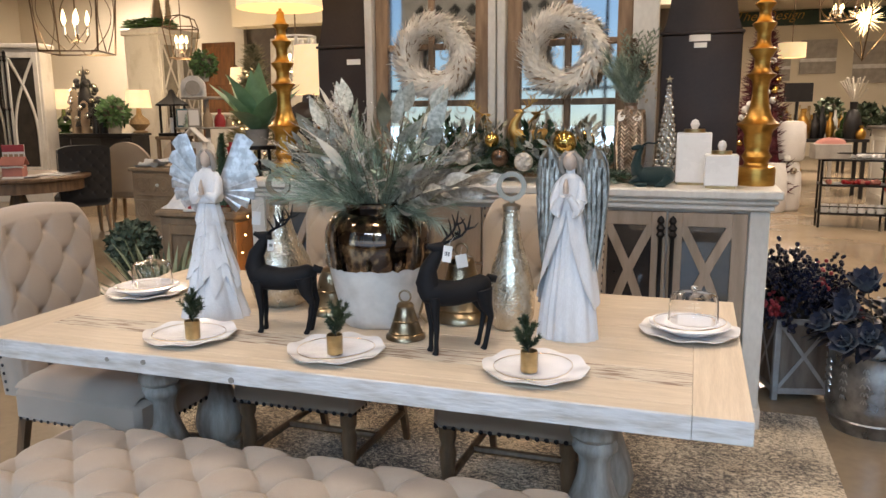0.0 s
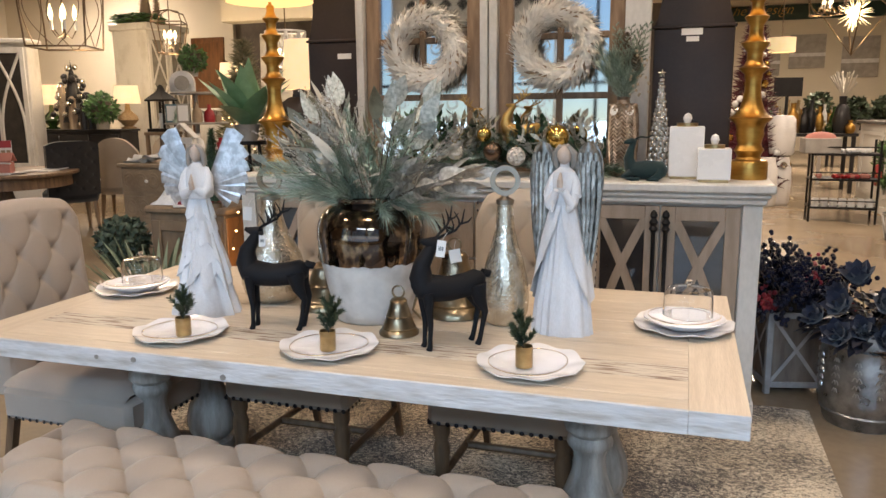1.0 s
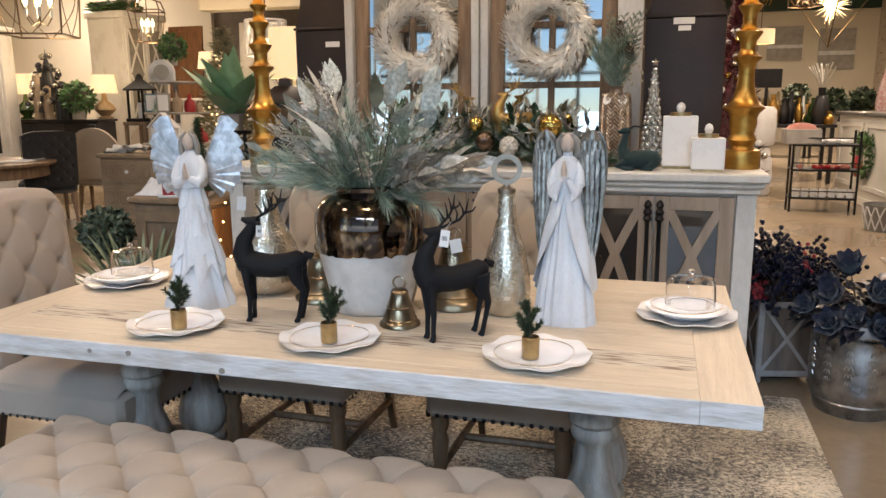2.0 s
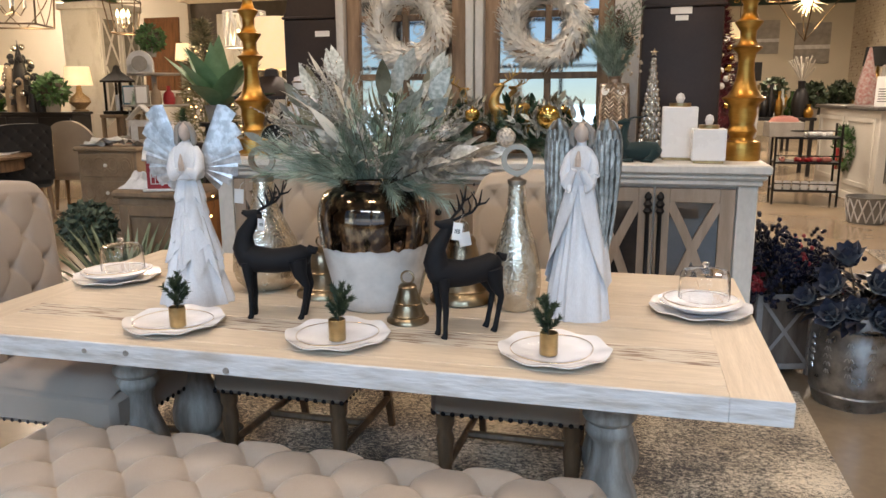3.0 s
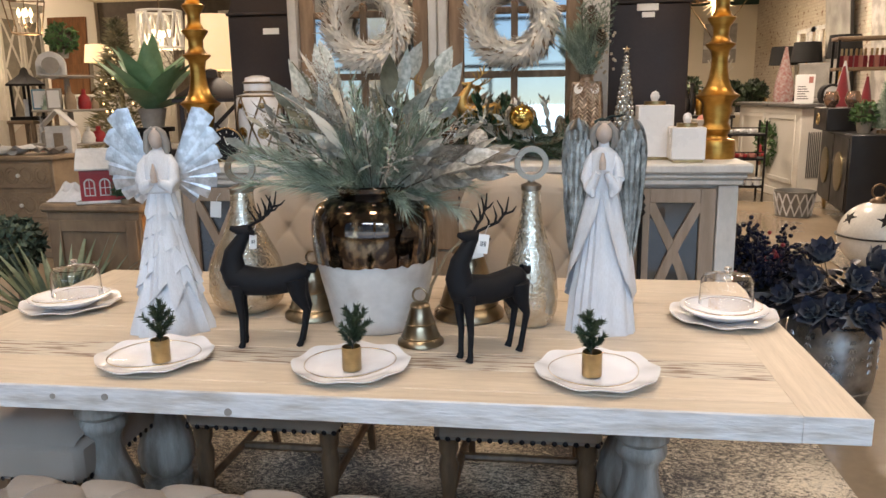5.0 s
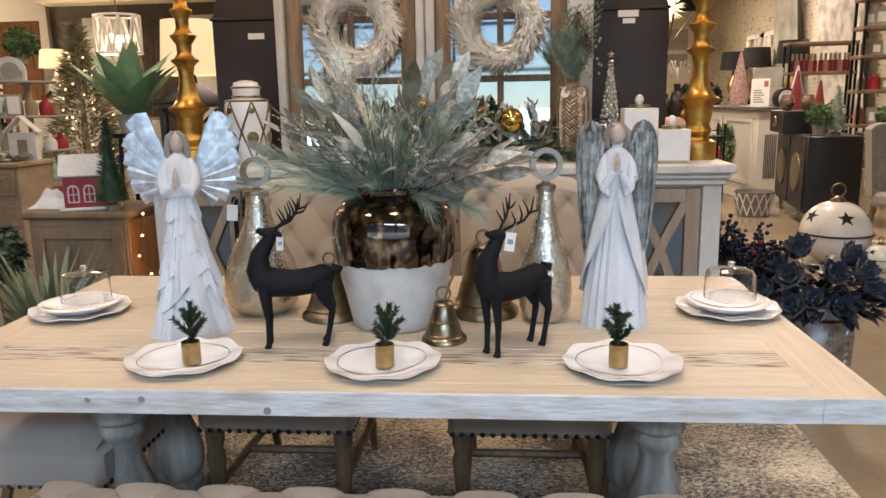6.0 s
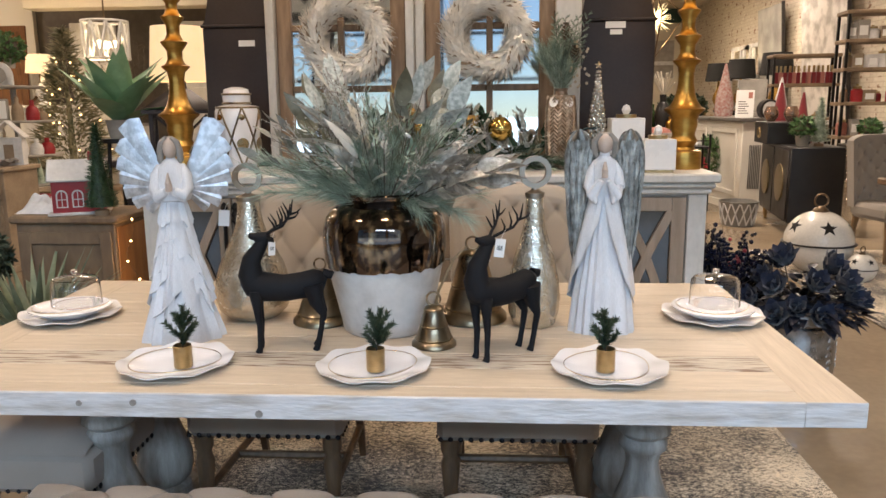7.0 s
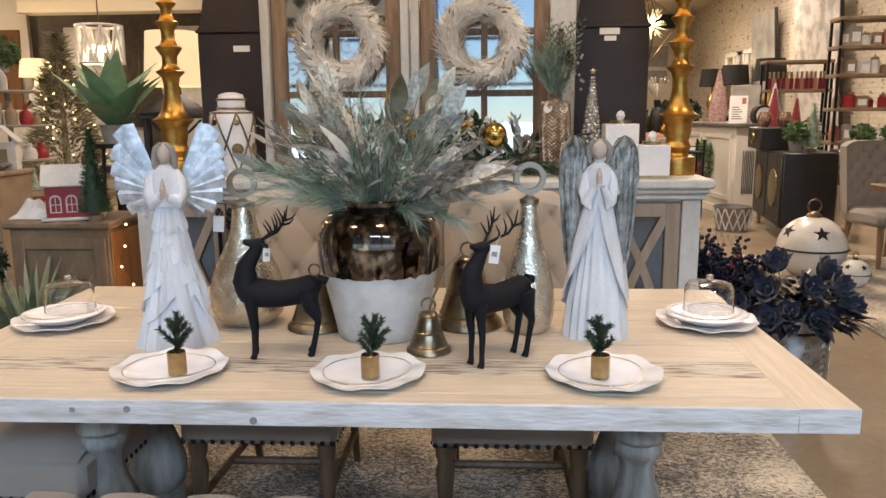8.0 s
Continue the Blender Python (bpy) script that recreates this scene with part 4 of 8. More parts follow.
# ---- vase with the arrangement ----
vase = thing("floor_vase", (-0.83, 2.272, TZ), "large vase with bronze mirror glaze above bare white plaster", "vase")
lo = [(1e-5, 0), (0.112, 0), (0.119, 0.006), (0.124, 0.03), (0.135, 0.08), (0.147, 0.13), (0.155, 0.17), (0.1605, 0.2), (0.161, 0.21), (0.15, 0.21)]
part("plaster_base", Geo().lathe(lo, 72, None, lambda t, r, z: r * (1 + 0.006 * noise.noise((2 * math.cos(t), 2 * math.sin(t), 8 * z)))), PLASTER, vase)
hi = [(0.157, 0.186), (0.1625, 0.186), (0.1645, 0.2), (0.168, 0.235), (0.1685, 0.265), (0.166, 0.292), (0.158, 0.316), (0.146, 0.333), (0.128, 0.346), (0.11, 0.352), (0.105, 0.356), (0.108, 0.361), (0.113, 0.368), (0.113, 0.377), (0.107, 0.381), (0.1, 0.376), (0.098, 0.345), (0.12, 0.325), (0.145, 0.29), (0.15, 0.2)]
g = Geo().lathe(hi, 120)
g.v = [(x, y, z + (0.009 * noise.noise((x * 42, y * 42, 1.0)) + 0.004 * noise.noise((x * 120, y * 120, 5.0)) if z < 0.19 else 0)) for x, y, z in g.v]
part("glazed_shoulder", g, GLAZE, vase, "dark bronze mirror glaze with a ragged lower edge")


def pine_branch(g, s, d, L, nl, n, droop, rnd, w=0.0009):
    """A branch with long soft needles, pointing along d and drooping."""
    d = Vector(d).normalized()
    pts = [Vector(s) + d * L * k / 5 + Vector((0, 0, -droop * L * (k / 5) ** 2)) for k in range(6)]
    g.m = 1
    g.tube(pts, [0.0022, 0.002, 0.0017, 0.0014, 0.001, 0.0006], 5)
    g.m = 0
    for i in range(n):
        t = rnd.uniform(0.12, 1.0) * 5
        k = min(4, int(t))
        p = pts[k].lerp(pts[k + 1], t - k)
        ax = (pts[k + 1] - pts[k]).normalized()
        o = Vector((rnd.gauss(0, 1), rnd.gauss(0, 1), rnd.gauss(0, 1))).normalized()
        o = (o - ax * o.dot(ax)).normalized()
        g.needle(p, p + (o * rnd.uniform(0.3, 0.75) + ax).normalized() * nl * rnd.uniform(0.7, 1.2), w)


rnd = random.Random(11)
flo = thing("floral_arrangement", (-0.83, 2.272, TZ + 0.37), "frosted winter arrangement of pine, silver leaves and petals in the vase", "flower arrangement")
C0 = Vector((0, 0, -0.03))


def fan(az, el):
    return Vector((math.cos(radians(az)) * math.cos(radians(el)), math.sin(radians(az)) * math.cos(radians(el)), math.sin(radians(el))))


for az, el, L, dr in ((185, 24, 0.33, 0.1), (195, 32, 0.31, 0.12), (172, 30, 0.34, 0.1), (205, 20, 0.28, 0.15), (215, 40, 0.24, 0.1), (235, 48, 0.2, 0.1), (250, 62, 0.2, 0.05), (275, 60, 0.2, 0.1), (290, 66, 0.22, 0.05), (310, 50, 0.2, 0.2), (325, 30, 0.2, 0.45), (340, 22, 0.22, 0.5), (350, 30, 0.25, 0.35), (20, 40, 0.25, 0.2), (95, 55, 0.25, 0.1), (150, 45, 0.3, 0.1), (262, 42, 0.18, 0.3), (225, 30, 0.22, 0.2), (305, 32, 0.17, 0.5), (265, 75, 0.26, 0.0), (330, 60, 0.25, 0.1)):
    g = Geo()
    rr = Vector((0.05 * math.cos(radians(az)), 0.05 * math.sin(radians(az)), 0))
    pine_branch(g, C0 + rr, fan(az, el), L, 0.072, 210, dr, rnd, 0.0007)
    part("pine_branch", g, [PINE, TWIG], flo, recalc=False)


def leafy_stem(az, el, L, lw, ll, n, mt, bend=0.25, droop=0.05, start=0.35):
    g = Geo()
    d = fan(az, el)
    s = C0 + Vector((0.03 * math.cos(radians(az)), 0.03 * math.sin(radians(az)), 0))
    pts = [s + d * L * k / 6 + Vector((0, 0, -droop * L * (k / 6) ** 2)) for k in range(7)]
    g.m = 1
    g.tube(pts, [0.0025, 0.0023, 0.002, 0.0018, 0.0015, 0.0012, 0.0008], 5)
    g.m = 0
    for i in range(n):
        t = (start + (1 - start) * i / max(1, n - 1)) * 6
        k = min(5, int(t))
        p = pts[k].lerp(pts[k + 1], t - k)
        ax = (pts[k + 1] - pts[k]).normalized()
        o = Vector((rnd.gauss(0, 1), rnd.gauss(0, 1), rnd.gauss(0, 1)))
        o = (o - ax * o.dot(ax)).normalized()
        sp = 0.15 if i == n - 1 else 0.8
        g.leaf(p, ax + o * sp, o + Vector((0, -0.4, 0.3)), ll * R(0.8, 1.15), lw * R(0.8, 1.15), bend * R(0.4, 1.4), 5, 0.25)
    part("leaf_stem", g, [mt, TWIG], flo, recalc=False)


for az, el, L in ((150, 70, 0.35), (330, 72, 0.34), (20, 66, 0.34), (350, 60, 0.31), (200, 66, 0.3)):
    leafy_stem(az, el, L, 0.05, 0.1, 3, GLITTERLEAF, 0.12, 0.05, 0.72)
for az, el, L in ((165, 62, 0.34), (190, 56, 0.3), (300, 70, 0.3), (40, 66, 0.32)):
    leafy_stem(az, el, L, 0.042, 0.09, 4, OLIVELEAF, 0.2, 0.05, 0.6)
for az, el, L in ((168, 34, 0.36), (180, 44, 0.35), (150, 46, 0.34), (200, 40, 0.3), (188, 28, 0.34)):
    leafy_stem(az, el, L, 0.022, 0.06, 8, GREYLEAF, 0.15)
for az, el, L in ((345, 22, 0.32), (355, 26, 0.3), (335, 26, 0.28), (10, 22, 0.3), (320, 22, 0.26), (0, 40, 0.26), (315, 40, 0.22)):
    leafy_stem(az, el, L, 0.034, 0.085, 9, SILVERLEAF, 0.3)
for az, el, L in ((225, 58, 0.24), (252, 52, 0.18)):
    leafy_stem(az, el, L, 0.036, 0.12, 4, WHITELEAF, -0.25, 0, 0.5)
BERRY = mat("white_berry", (0.8, 0.8, 0.8), 0.35)
for i, (az, el, L) in enumerate(((285, 60, 0.24), (270, 52, 0.22), (300, 56, 0.22))):
    g = Geo()
    s = C0 + fan(az, el) * L
    for k in range(4):
        g.ball(s + Vector((R(-0.022, 0.022), R(-0.02, 0.02), R(-0.022, 0.022))), 0.0058, 10)
    part("berry_cluster", g, BERRY, flo, "frosted white berries")
# cream buds
for az, el, L in ((238, 42, 0.2), (205, 62, 0.24)):
    g = Geo()
    s = C0 + fan(az, el) * L
    for ring in range(3):
        for k in range(6):
            a = k * 1.047 + ring * 0.5
            g.leaf(s - fan(az, el) * 0.02, fan(az, el) + Vector((math.cos(a), math.sin(a), 0.2)) * 0.35 * ring, Vector((math.cos(a), math.sin(a), 0)), 0.06 - 0.006 * ring, 0.034, -0.25, 5, 0.5)
    part("cream_bud", g, WHITELEAF, flo, "cream fabric rosebud", kind="stuff", recalc=False)
# twiggy sprays filling the middle
for k in range(34):
    az, el = R(0, 360), R(30, 80)
    leafy_stem(az, el, R(0.2, 0.34), 0.008, 0.026, 26, random.choice([PINE, PINE, GLITTERLEAF, SILVERLEAF]), 0.1, 0.05, 0.2)
for k in range(16):
    g = Geo()
    pine_branch(g, C0, fan(R(180, 370), R(30, 70)), R(0.18, 0.3), 0.055, 170, 0.08, rnd, 0.0007)
    part("pine_branch", g, [PINE, TWIG], flo, recalc=False)

# curled cream leaves, twisting as they rise
def curled_leaf(az, el, L, w, twist, curl):
    d = fan(az, el)
    side = d.cross(Vector((0, -1, 0.2))).normalized()
    up = side.cross(d)
    s = C0 + fan(az, el) * 0.12

    def skin(u, v):
        a = twist * v
        ww = w * math.sin(math.pi * min(1, 0.08 + 0.95 * v)) ** 0.7 * (1 + 0.25 * math.sin(9 * v + 2 * u))
        x = (u - 0.5) * ww
        c = s + d * L * v + side * curl * L * math.sin(4.2 * v) + up * 0.3 * curl * L * math.cos(3 * v)
        return tuple(c + (side * math.cos(a) + up * math.sin(a)) * x + up * 0.35 * abs(u - 0.5) * ww)

    part("curled_leaf", Geo().grid(skin, 6, 18), WHITELEAF, flo, "curled cream dried leaf", recalc=False)


for az, el, L, w, tw, cu in ((186, 66, 0.31, 0.042, 2.2, 0.04), (200, 72, 0.22, 0.045, -1.8, 0.06), (222, 62, 0.15, 0.045, 1.6, 0.08), (250, 66, 0.13, 0.04, 2.0, 0.1)):
    curled_leaf(az, el, L, w, tw, cu)
# broad silver leaves spraying out low over the rim
for az, el, L in ((338, 26, 0.26), (350, 18, 0.28), (322, 34, 0.22)):
    leafy_stem(az, el, L, 0.03, 0.09, 7, SILVERLEAF, 0.2, 0.05, 0.45)
for az, el, L in ((5, 66, 0.36), (320, 74, 0.3), (160, 72, 0.34)):
    leafy_stem(az, el, L, 0.045, 0.1, 3, GLITTERLEAF, 0.1, 0.05, 0.7)

GLITTERTWIG = mat("glitter_twig", (0.78, 0.76, 0.7), 0.3, 0.4, c2=(0.25, 0.2, 0.14), scale=120)


def twig_spray(az, el, L):
    """A thin brown stem that forks into beaded, glittered twiglets."""
    g = Geo()
    d = fan(az, el)
    s = C0 + d * 0.06
    g.tube([s, s + d * L * 0.5 + Vector((0, 0, 0.006)), s + d * L], [0.0022, 0.0017, 0.0009], 5)
    for k in range(16):
        p = s + d * L * (0.3 + 0.7 * k / 15)
        o = Vector((rnd.gauss(0, 1), rnd.gauss(0, 1), rnd.gauss(0, 1))).normalized()
        q = p + (d + o * 0.75).normalized() * rnd.uniform(0.03, 0.065)
        g.tube([p, q], [0.001, 0.0007], 4)
        for m in range(5):
            g.ball(p.lerp(q, 0.3 + 0.17 * m) + Vector((rnd.gauss(0, 0.002), rnd.gauss(0, 0.002), rnd.gauss(0, 0.002))), 0.0021, 5)
    part("twig_spray", g, GLITTERTWIG, flo, "brown twig spray with silver glitter", recalc=False)


for k in range(22):
    twig_spray(R(150, 390), R(18, 78), R(0.2, 0.34))

# glitter beads caught on the needles
g = Geo()
for k in range(420):
    az = rnd.uniform(0, 360)
    g.ball(C0 + fan(az, rnd.uniform(20, 75)) * rnd.uniform(0.14, 0.36), 0.0015, 5)
part("glitter_frost", g, mat("glitter_bead", (0.9, 0.9, 0.88), 0.12, 1.0), flo, "silver glitter frosting", kind="stuff")


# ---- mercury glass bottles ----
def bottle(x, y, prof, ring_z, ring_r, neck_top, neck_r, label):
    b = thing("glass_bottle", pose(x, y, TZ, 0, 0, 8), label, "bottle", "mercury glass bottles")
    part("glass_body", Geo().lathe(prof, 56), MERCURY, b)
    part("collar", Geo().lathe([(neck_r * 0.9, neck_top - 0.005), (neck_r + 0.004, neck_top), (neck_r + 0.005, neck_top + 0.012), (neck_r * 0.8, neck_top + 0.016), (0.01, neck_top + 0.02), (0.008, ring_z - ring_r + 0.002)], 32), RINGMETAL, b)
    g = Geo()
    n = 40
    vs, fs = [], []
    for i in range(n):
        a = 2 * math.pi * i / n
        for rr, yy in ((ring_r, -0.009), (ring_r, 0.009), (ring_r - 0.0145, 0.009), (ring_r - 0.0145, -0.009)):
            vs.append((rr * math.cos(a), yy, ring_z + rr * math.sin(a)))
    for i in range(n):
        for k in range(4):
            j = (i + 1) % n
            fs.append((i * 4 + k, i * 4 + (k + 1) % 4, j * 4 + (k + 1) % 4, j * 4 + k))
    g.add(vs, fs)
    part("ring_stopper", g, RINGMETAL, b, "brushed metal ring stopper")
    return b


bottle(-1.237, 2.37, [(1e-5, 0), (0.062, 0), (0.075, 0.006), (0.098, 0.03), (0.109, 0.065), (0.106, 0.11), (0.092, 0.16), (0.07, 0.205), (0.048, 0.25), (0.038, 0.285), (0.033, 0.32), (0.032, 0.345), (0.028, 0.35)], 0.411, 0.042, 0.345, 0.03, "wide pear-shaped mercury glass bottle with a ring stopper")
bottle(-0.422, 2.31, [(1e-5, 0), (0.05, 0), (0.058, 0.006), (0.07, 0.04), (0.0735, 0.08), (0.069, 0.13), (0.056, 0.19), (0.04, 0.24), (0.029, 0.285), (0.025, 0.33), (0.0235, 0.36), (0.02, 0.365)], 0.428, 0.044, 0.36, 0.022, "slim tall mercury glass bottle with a ring stopper")


# ---- brass bells ----
def bell(x, y, r, h, label, rope=False):
    b = thing("brass_bell", (x, y, TZ), label, "bell", "antique bells")
    pr = [(r * 0.93, 0), (r, h * 0.02), (r * 0.985, h * 0.09), (r * 0.86, h * 0.15), (r * 0.82, h * 0.17), (r * 0.84, h * 0.2), (r * 0.79, h * 0.23), (r * 0.66, h * 0.45), (r * 0.63, h * 0.48), (r * 0.65, h * 0.51), (r * 0.6, h * 0.54), (r * 0.44, h * 0.84), (r * 0.43, h * 0.86), (r * 0.44, h * 0.9), (r * 0.34, h * 0.97), (r * 0.12, h), (1e-5, h)]
    part("body", Geo().lathe(pr, 48), BELLMETAL, b)
    lr = r * 0.3 if r < 0.07 else r * 0.2
    pts = [(lr * math.cos(2 * math.pi * i / 24), 0, h + lr * 0.85 + lr * math.sin(2 * math.pi * i / 24)) for i in range(24)]
    part("hanging_loop", Geo().tube(pts, lr * 0.17, 8, close=True), BELLMETAL, b)
    if rope:
        rp = [(-r * 0.2, -0.02, h * 1.05), (-r * 0.55, -r * 0.5, h * 0.9), (-r * 0.95, -r * 0.75, h * 0.5), (-r * 1.15, -r * 0.8, h * 0.12), (-r * 0.85, -r * 0.95, 0.006)]
        part("rope", Geo().tube(rp, 0.004, 8), mat("jute_rope", (0.42, 0.32, 0.2), 0.9, bump=0.5, bscale=300), b, "jute hanging rope")


bell(-0.687, 2.115, 0.058, 0.108, "small antique brass bell with a hanging loop")
bell(-1.025, 2.32, 0.082, 0.155, "medium antique brass bell standing beside the vase")
bell(-0.592, 2.36, 0.098, 0.205, "large antique brass bell with a jute rope", True)
tag(pose(-0.565, 2.262, 0.985, 0, -10, 20), 0.034, 0.04, bars=False, label="cream card tag tied to the large bell")
tag(pose(-1.288, 2.31, 1.085, 0, 5, 10), 0.03, 0.045, bars=False, label="round-cornered white tag tied to the bottle neck")


# ---- on and behind the sideboard ----
def dark_panel(x0, x1):
    p = thing("tall_metal_cabinet", ((x0 + x1) / 2, 4.2, 0), "tall dark bronze metal cabinet with a tapering hood behind the sideboard", "cabinet", "tall dark cabinets")
    w = (x1 - x0) / 2
    part("body", Geo().box(-w, w, 0, 0.3, 0, 1.775, 0.006), DARKPANEL, p)
    part("ledge", Geo().box(-w - 0.008, w + 0.008, -0.008, 0.31, 1.775, 1.79, 0.004), DARKPANEL, p)
    vs, fs, n = [], [], 30
    for i in range(n + 1):
        t = i / n
        k = w * (1 - 0.2 * min(1, t / 0.2) ** 0.55)
        z = 1.79 + 0.75 * t
        vs += [(-k, 0.004, z), (k, 0.004, z), (k, 0.3, z), (-k, 0.3, z)]
    for i in range(n):
        for q in range(4):
            fs.append((4 * i + q, 4 * i + (q + 1) % 4, 4 * i + 4 + (q + 1) % 4, 4 * i + 4 + q))
    fs.append((4 * n, 4 * n + 1, 4 * n + 2, 4 * n + 3))
    part("hood", Geo().add(vs, fs), DARKPANEL, p)
    return p


dark_panel(-2.03, -1.652)
dark_panel(-0.104, 0.278)
for tx, tz, w, h in ((-1.8, 1.695, 0.085, 0.03), (0.078, 1.757, 0.1, 0.032), (0.082, 1.722, 0.06, 0.024)):
    solo("shelf_label", Geo().box(-w / 2, w / 2, -0.001, 0.001, -h / 2, h / 2, 0.0004), PAPER, pose(tx, 4.198, tz), "white paper label taped to the dark cabinet", "label", "cabinet labels")


def window_mirror(x0, x1, label, tilt):
    """Old window sash with mirror panes, standing on the sideboard."""
    m = thing("window_mirror", pose((x0 + x1) / 2, 4.035, SZ, tilt), label, "mirror", "window mirrors")
    w, H, s = (x1 - x0) / 2, 1.25, 0.072
    for a, b in ((-w, -w + s), (w - s, w)):
        part("stile", Geo().box(a, b, 0, 0.035, 0, H, 0.004), FRAMEWOOD, m)
    for z in (0.0, H - s):
        part("rail", Geo().box(-w + s, w - s, 0.001, 0.034, z, z + s, 0.004), FRAMEWOOD, m)
    part("muntin", Geo().box(-0.016, 0.016, 0.003, 0.028, s, H - s, 0.004), FRAMEWOOD, m)
    for z in (0.385, 0.68, 0.97):
        for a, b in ((-w + s, -0.016), (0.016, w - s)):
            part("muntin", Geo().box(a, b, 0.004, 0.027, z - 0.016, z + 0.016, 0.004), FRAMEWOOD, m)
    zs = [s, 0.369, 0.401, 0.664, 0.696, 0.954, 0.986, H - s]
    for k in range(4):
        for a, b in ((-w + s, -0.016), (0.016, w - s)):
            part("pane", Geo().box(a - 0.004, b + 0.004, 0.02, 0.024, zs[2 * k] - 0.004, zs[2 * k + 1] + 0.004, 0.0005), MIRROR, m)


window_mirror(-1.6, -0.962, "reclaimed wood window frame mirror with divided panes", -1.5)
window_mirror(-0.862, -0.236, "reclaimed wood window frame mirror with divided panes", -1.5)
for x0, x1 in ((-1.648, -1.605), (-0.957, -0.916), (-0.908, -0.867), (-0.231, -0.11)):
    solo("painted_post", Geo().box(x0, x1, 4.02, 4.085, SZ, 2.4, 0.004), CABWHITE, (0, 0, 0), "narrow distressed white painted upright beside a mirror", "post", "white uprights")


BROWNFEATHER = mat("tan_feather", (0.45, 0.33, 0.22), 0.8, c2=(0.3, 0.21, 0.13), scale=20)


def wreath(x, z, seed):
    rnd = random.Random(seed)
    w = thing("feather_wreath", pose(x, 3.99, z), "round white feather wreath hanging on a mirror", "wreath", "feather wreaths")
    ring = [(0.152 * math.cos(2 * math.pi * i / 32), 0, 0.152 * math.sin(2 * math.pi * i / 32)) for i in range(32)]
    part("ring", Geo().tube(ring, 0.035, 10, close=True), FEATHER, w)
    g = Geo()
    for i in range(2300):
        a = rnd.uniform(0, 2 * math.pi)
        th = rnd.uniform(0, 2 * math.pi)
        rr = 0.152 + 0.045 * math.cos(th)
        e = Vector((math.cos(a), 0, math.sin(a)))
        tg = Vector((-math.sin(a), 0, math.cos(a)))
        nrm = e * math.cos(th) + Vector((0, -1, 0)) * abs(math.sin(th))
        p = e * rr + Vector((0, -0.04 * abs(math.sin(th)), 0))
        d = tg * rnd.uniform(-1.3, -0.3) + nrm * rnd.uniform(0.1, 0.9) + e * rnd.uniform(-0.1, 0.4)
        g.m = 1 if i % 17 == 0 else 0
        g.leaf(p, d, nrm, rnd.uniform(0.035, 0.072), rnd.uniform(0.008, 0.018), rnd.uniform(-0.3, 0.4), 3, 0.2)
    part("feather_cover", g, [FEATHER, BROWNFEATHER], w, kind="stuff", recalc=False)


wreath(-1.243, 1.7, 3)
wreath(-0.562, 1.7, 4)
GLINE = [(0.083, 0), (0.084, 0.004), (0.084, 0.072), (0.079, 0.082), (0.056, 0.088), (0.05, 0.1), (0.056, 0.115), (0.064, 0.128), (0.056, 0.142), (0.05, 0.155), (0.054, 0.175), (0.06, 0.2), (0.058, 0.225), (0.066, 0.245), (0.09, 0.266), (0.092, 0.272), (0.07, 0.285), (0.053, 0.31), (0.042, 0.345), (0.035, 0.39), (0.034, 0.43), (0.04, 0.462), (0.062, 0.482), (0.063, 0.488), (0.044, 0.498), (0.033, 0.52), (0.034, 0.555), (0.058, 0.59), (0.059, 0.596), (0.04, 0.606), (0.029, 0.63), (0.03, 0.668), (0.05, 0.7), (0.051, 0.706), (0.034, 0.716), (0.025, 0.74), (0.026, 0.765), (0.043, 0.785), (0.043, 0.79), (0.028, 0.8), (0.02, 0.825), (0.02, 0.85), (0.008, 0.86), (0.008, 1.0)]
SHADE = mat("linen_lampshade", (0.75, 0.66, 0.5), 0.9, c2=(0.7, 0.6, 0.44), bump=0.2, bscale=300, emit=0.75, ecol=(1, 0.66, 0.3))


def gold_lamp(x, y, z, label, shade_r=0.22):
    l = thing("table_lamp", (x, y, z), label, "table lamp", "gold lamps")
    part("base", Geo().lathe([(1e-5, 0)] + GLINE, 48), GOLDLEAF, l, "turned gold leaf column")
    g = Geo().lathe([(shade_r, 0.87), (shade_r * 0.88, 1.22), (shade_r * 0.88 - 0.003, 1.22), (shade_r - 0.003, 0.87), (shade_r, 0.87)], 48)
    part("shade", g, SHADE, l, "glowing cream drum shade")
    part("bulb", Geo().ball((0, 0, 1.03), 0.03, 12), mat("lit_bulb", (1, 0.9, 0.7), 0.5, emit=12, ecol=(1, 0.75, 0.42)), l)
    lamp("bulb_light", "POINT", Matrix.Translation((x, y, z + 0.95)), 8, (1, 0.72, 0.4), (0.04,))


gold_lamp(0.345, 3.83, SZ, "tall turned gold table lamp on the end of the sideboard")
gold_lamp(-1.985, 3.72, SZ, "tall turned gold table lamp with a lit cream shade")

# silver bauble tree
tr = thing("bauble_tree", (-0.045, 3.87, SZ), "silver mercury bead cone tree with a star", "ornament tree")
part("core", Geo().lathe([(1e-5, 0), (0.045, 0), (0.045, 0.01), (0.004, 0.45), (1e-5, 0.455)], 24), SILVERLEAF, tr)
SILVERBALL = mat("silver_bead", (0.82, 0.77, 0.69), 0.2, 1.0, c2=(0.55, 0.5, 0.43), scale=40)
g = Geo()
k = 0
z = 0.014
while z < 0.45:
    r = 0.052 * (1 - z / 0.46) + 0.003
    br = 0.019 * (1 - 0.55 * z / 0.46)
    n = max(3, int(2 * math.pi * r / (br * 2.0)))
    for i in range(n):
        a = 2 * math.pi * (i + 0.5 * (k % 2)) / n
        g.ball((r * math.cos(a), r * math.sin(a), z), br, 8)
    z += br * 1.6
    k += 1
part("bead_cover", g, SILVERBALL, tr, kind="stuff")
g = Geo()
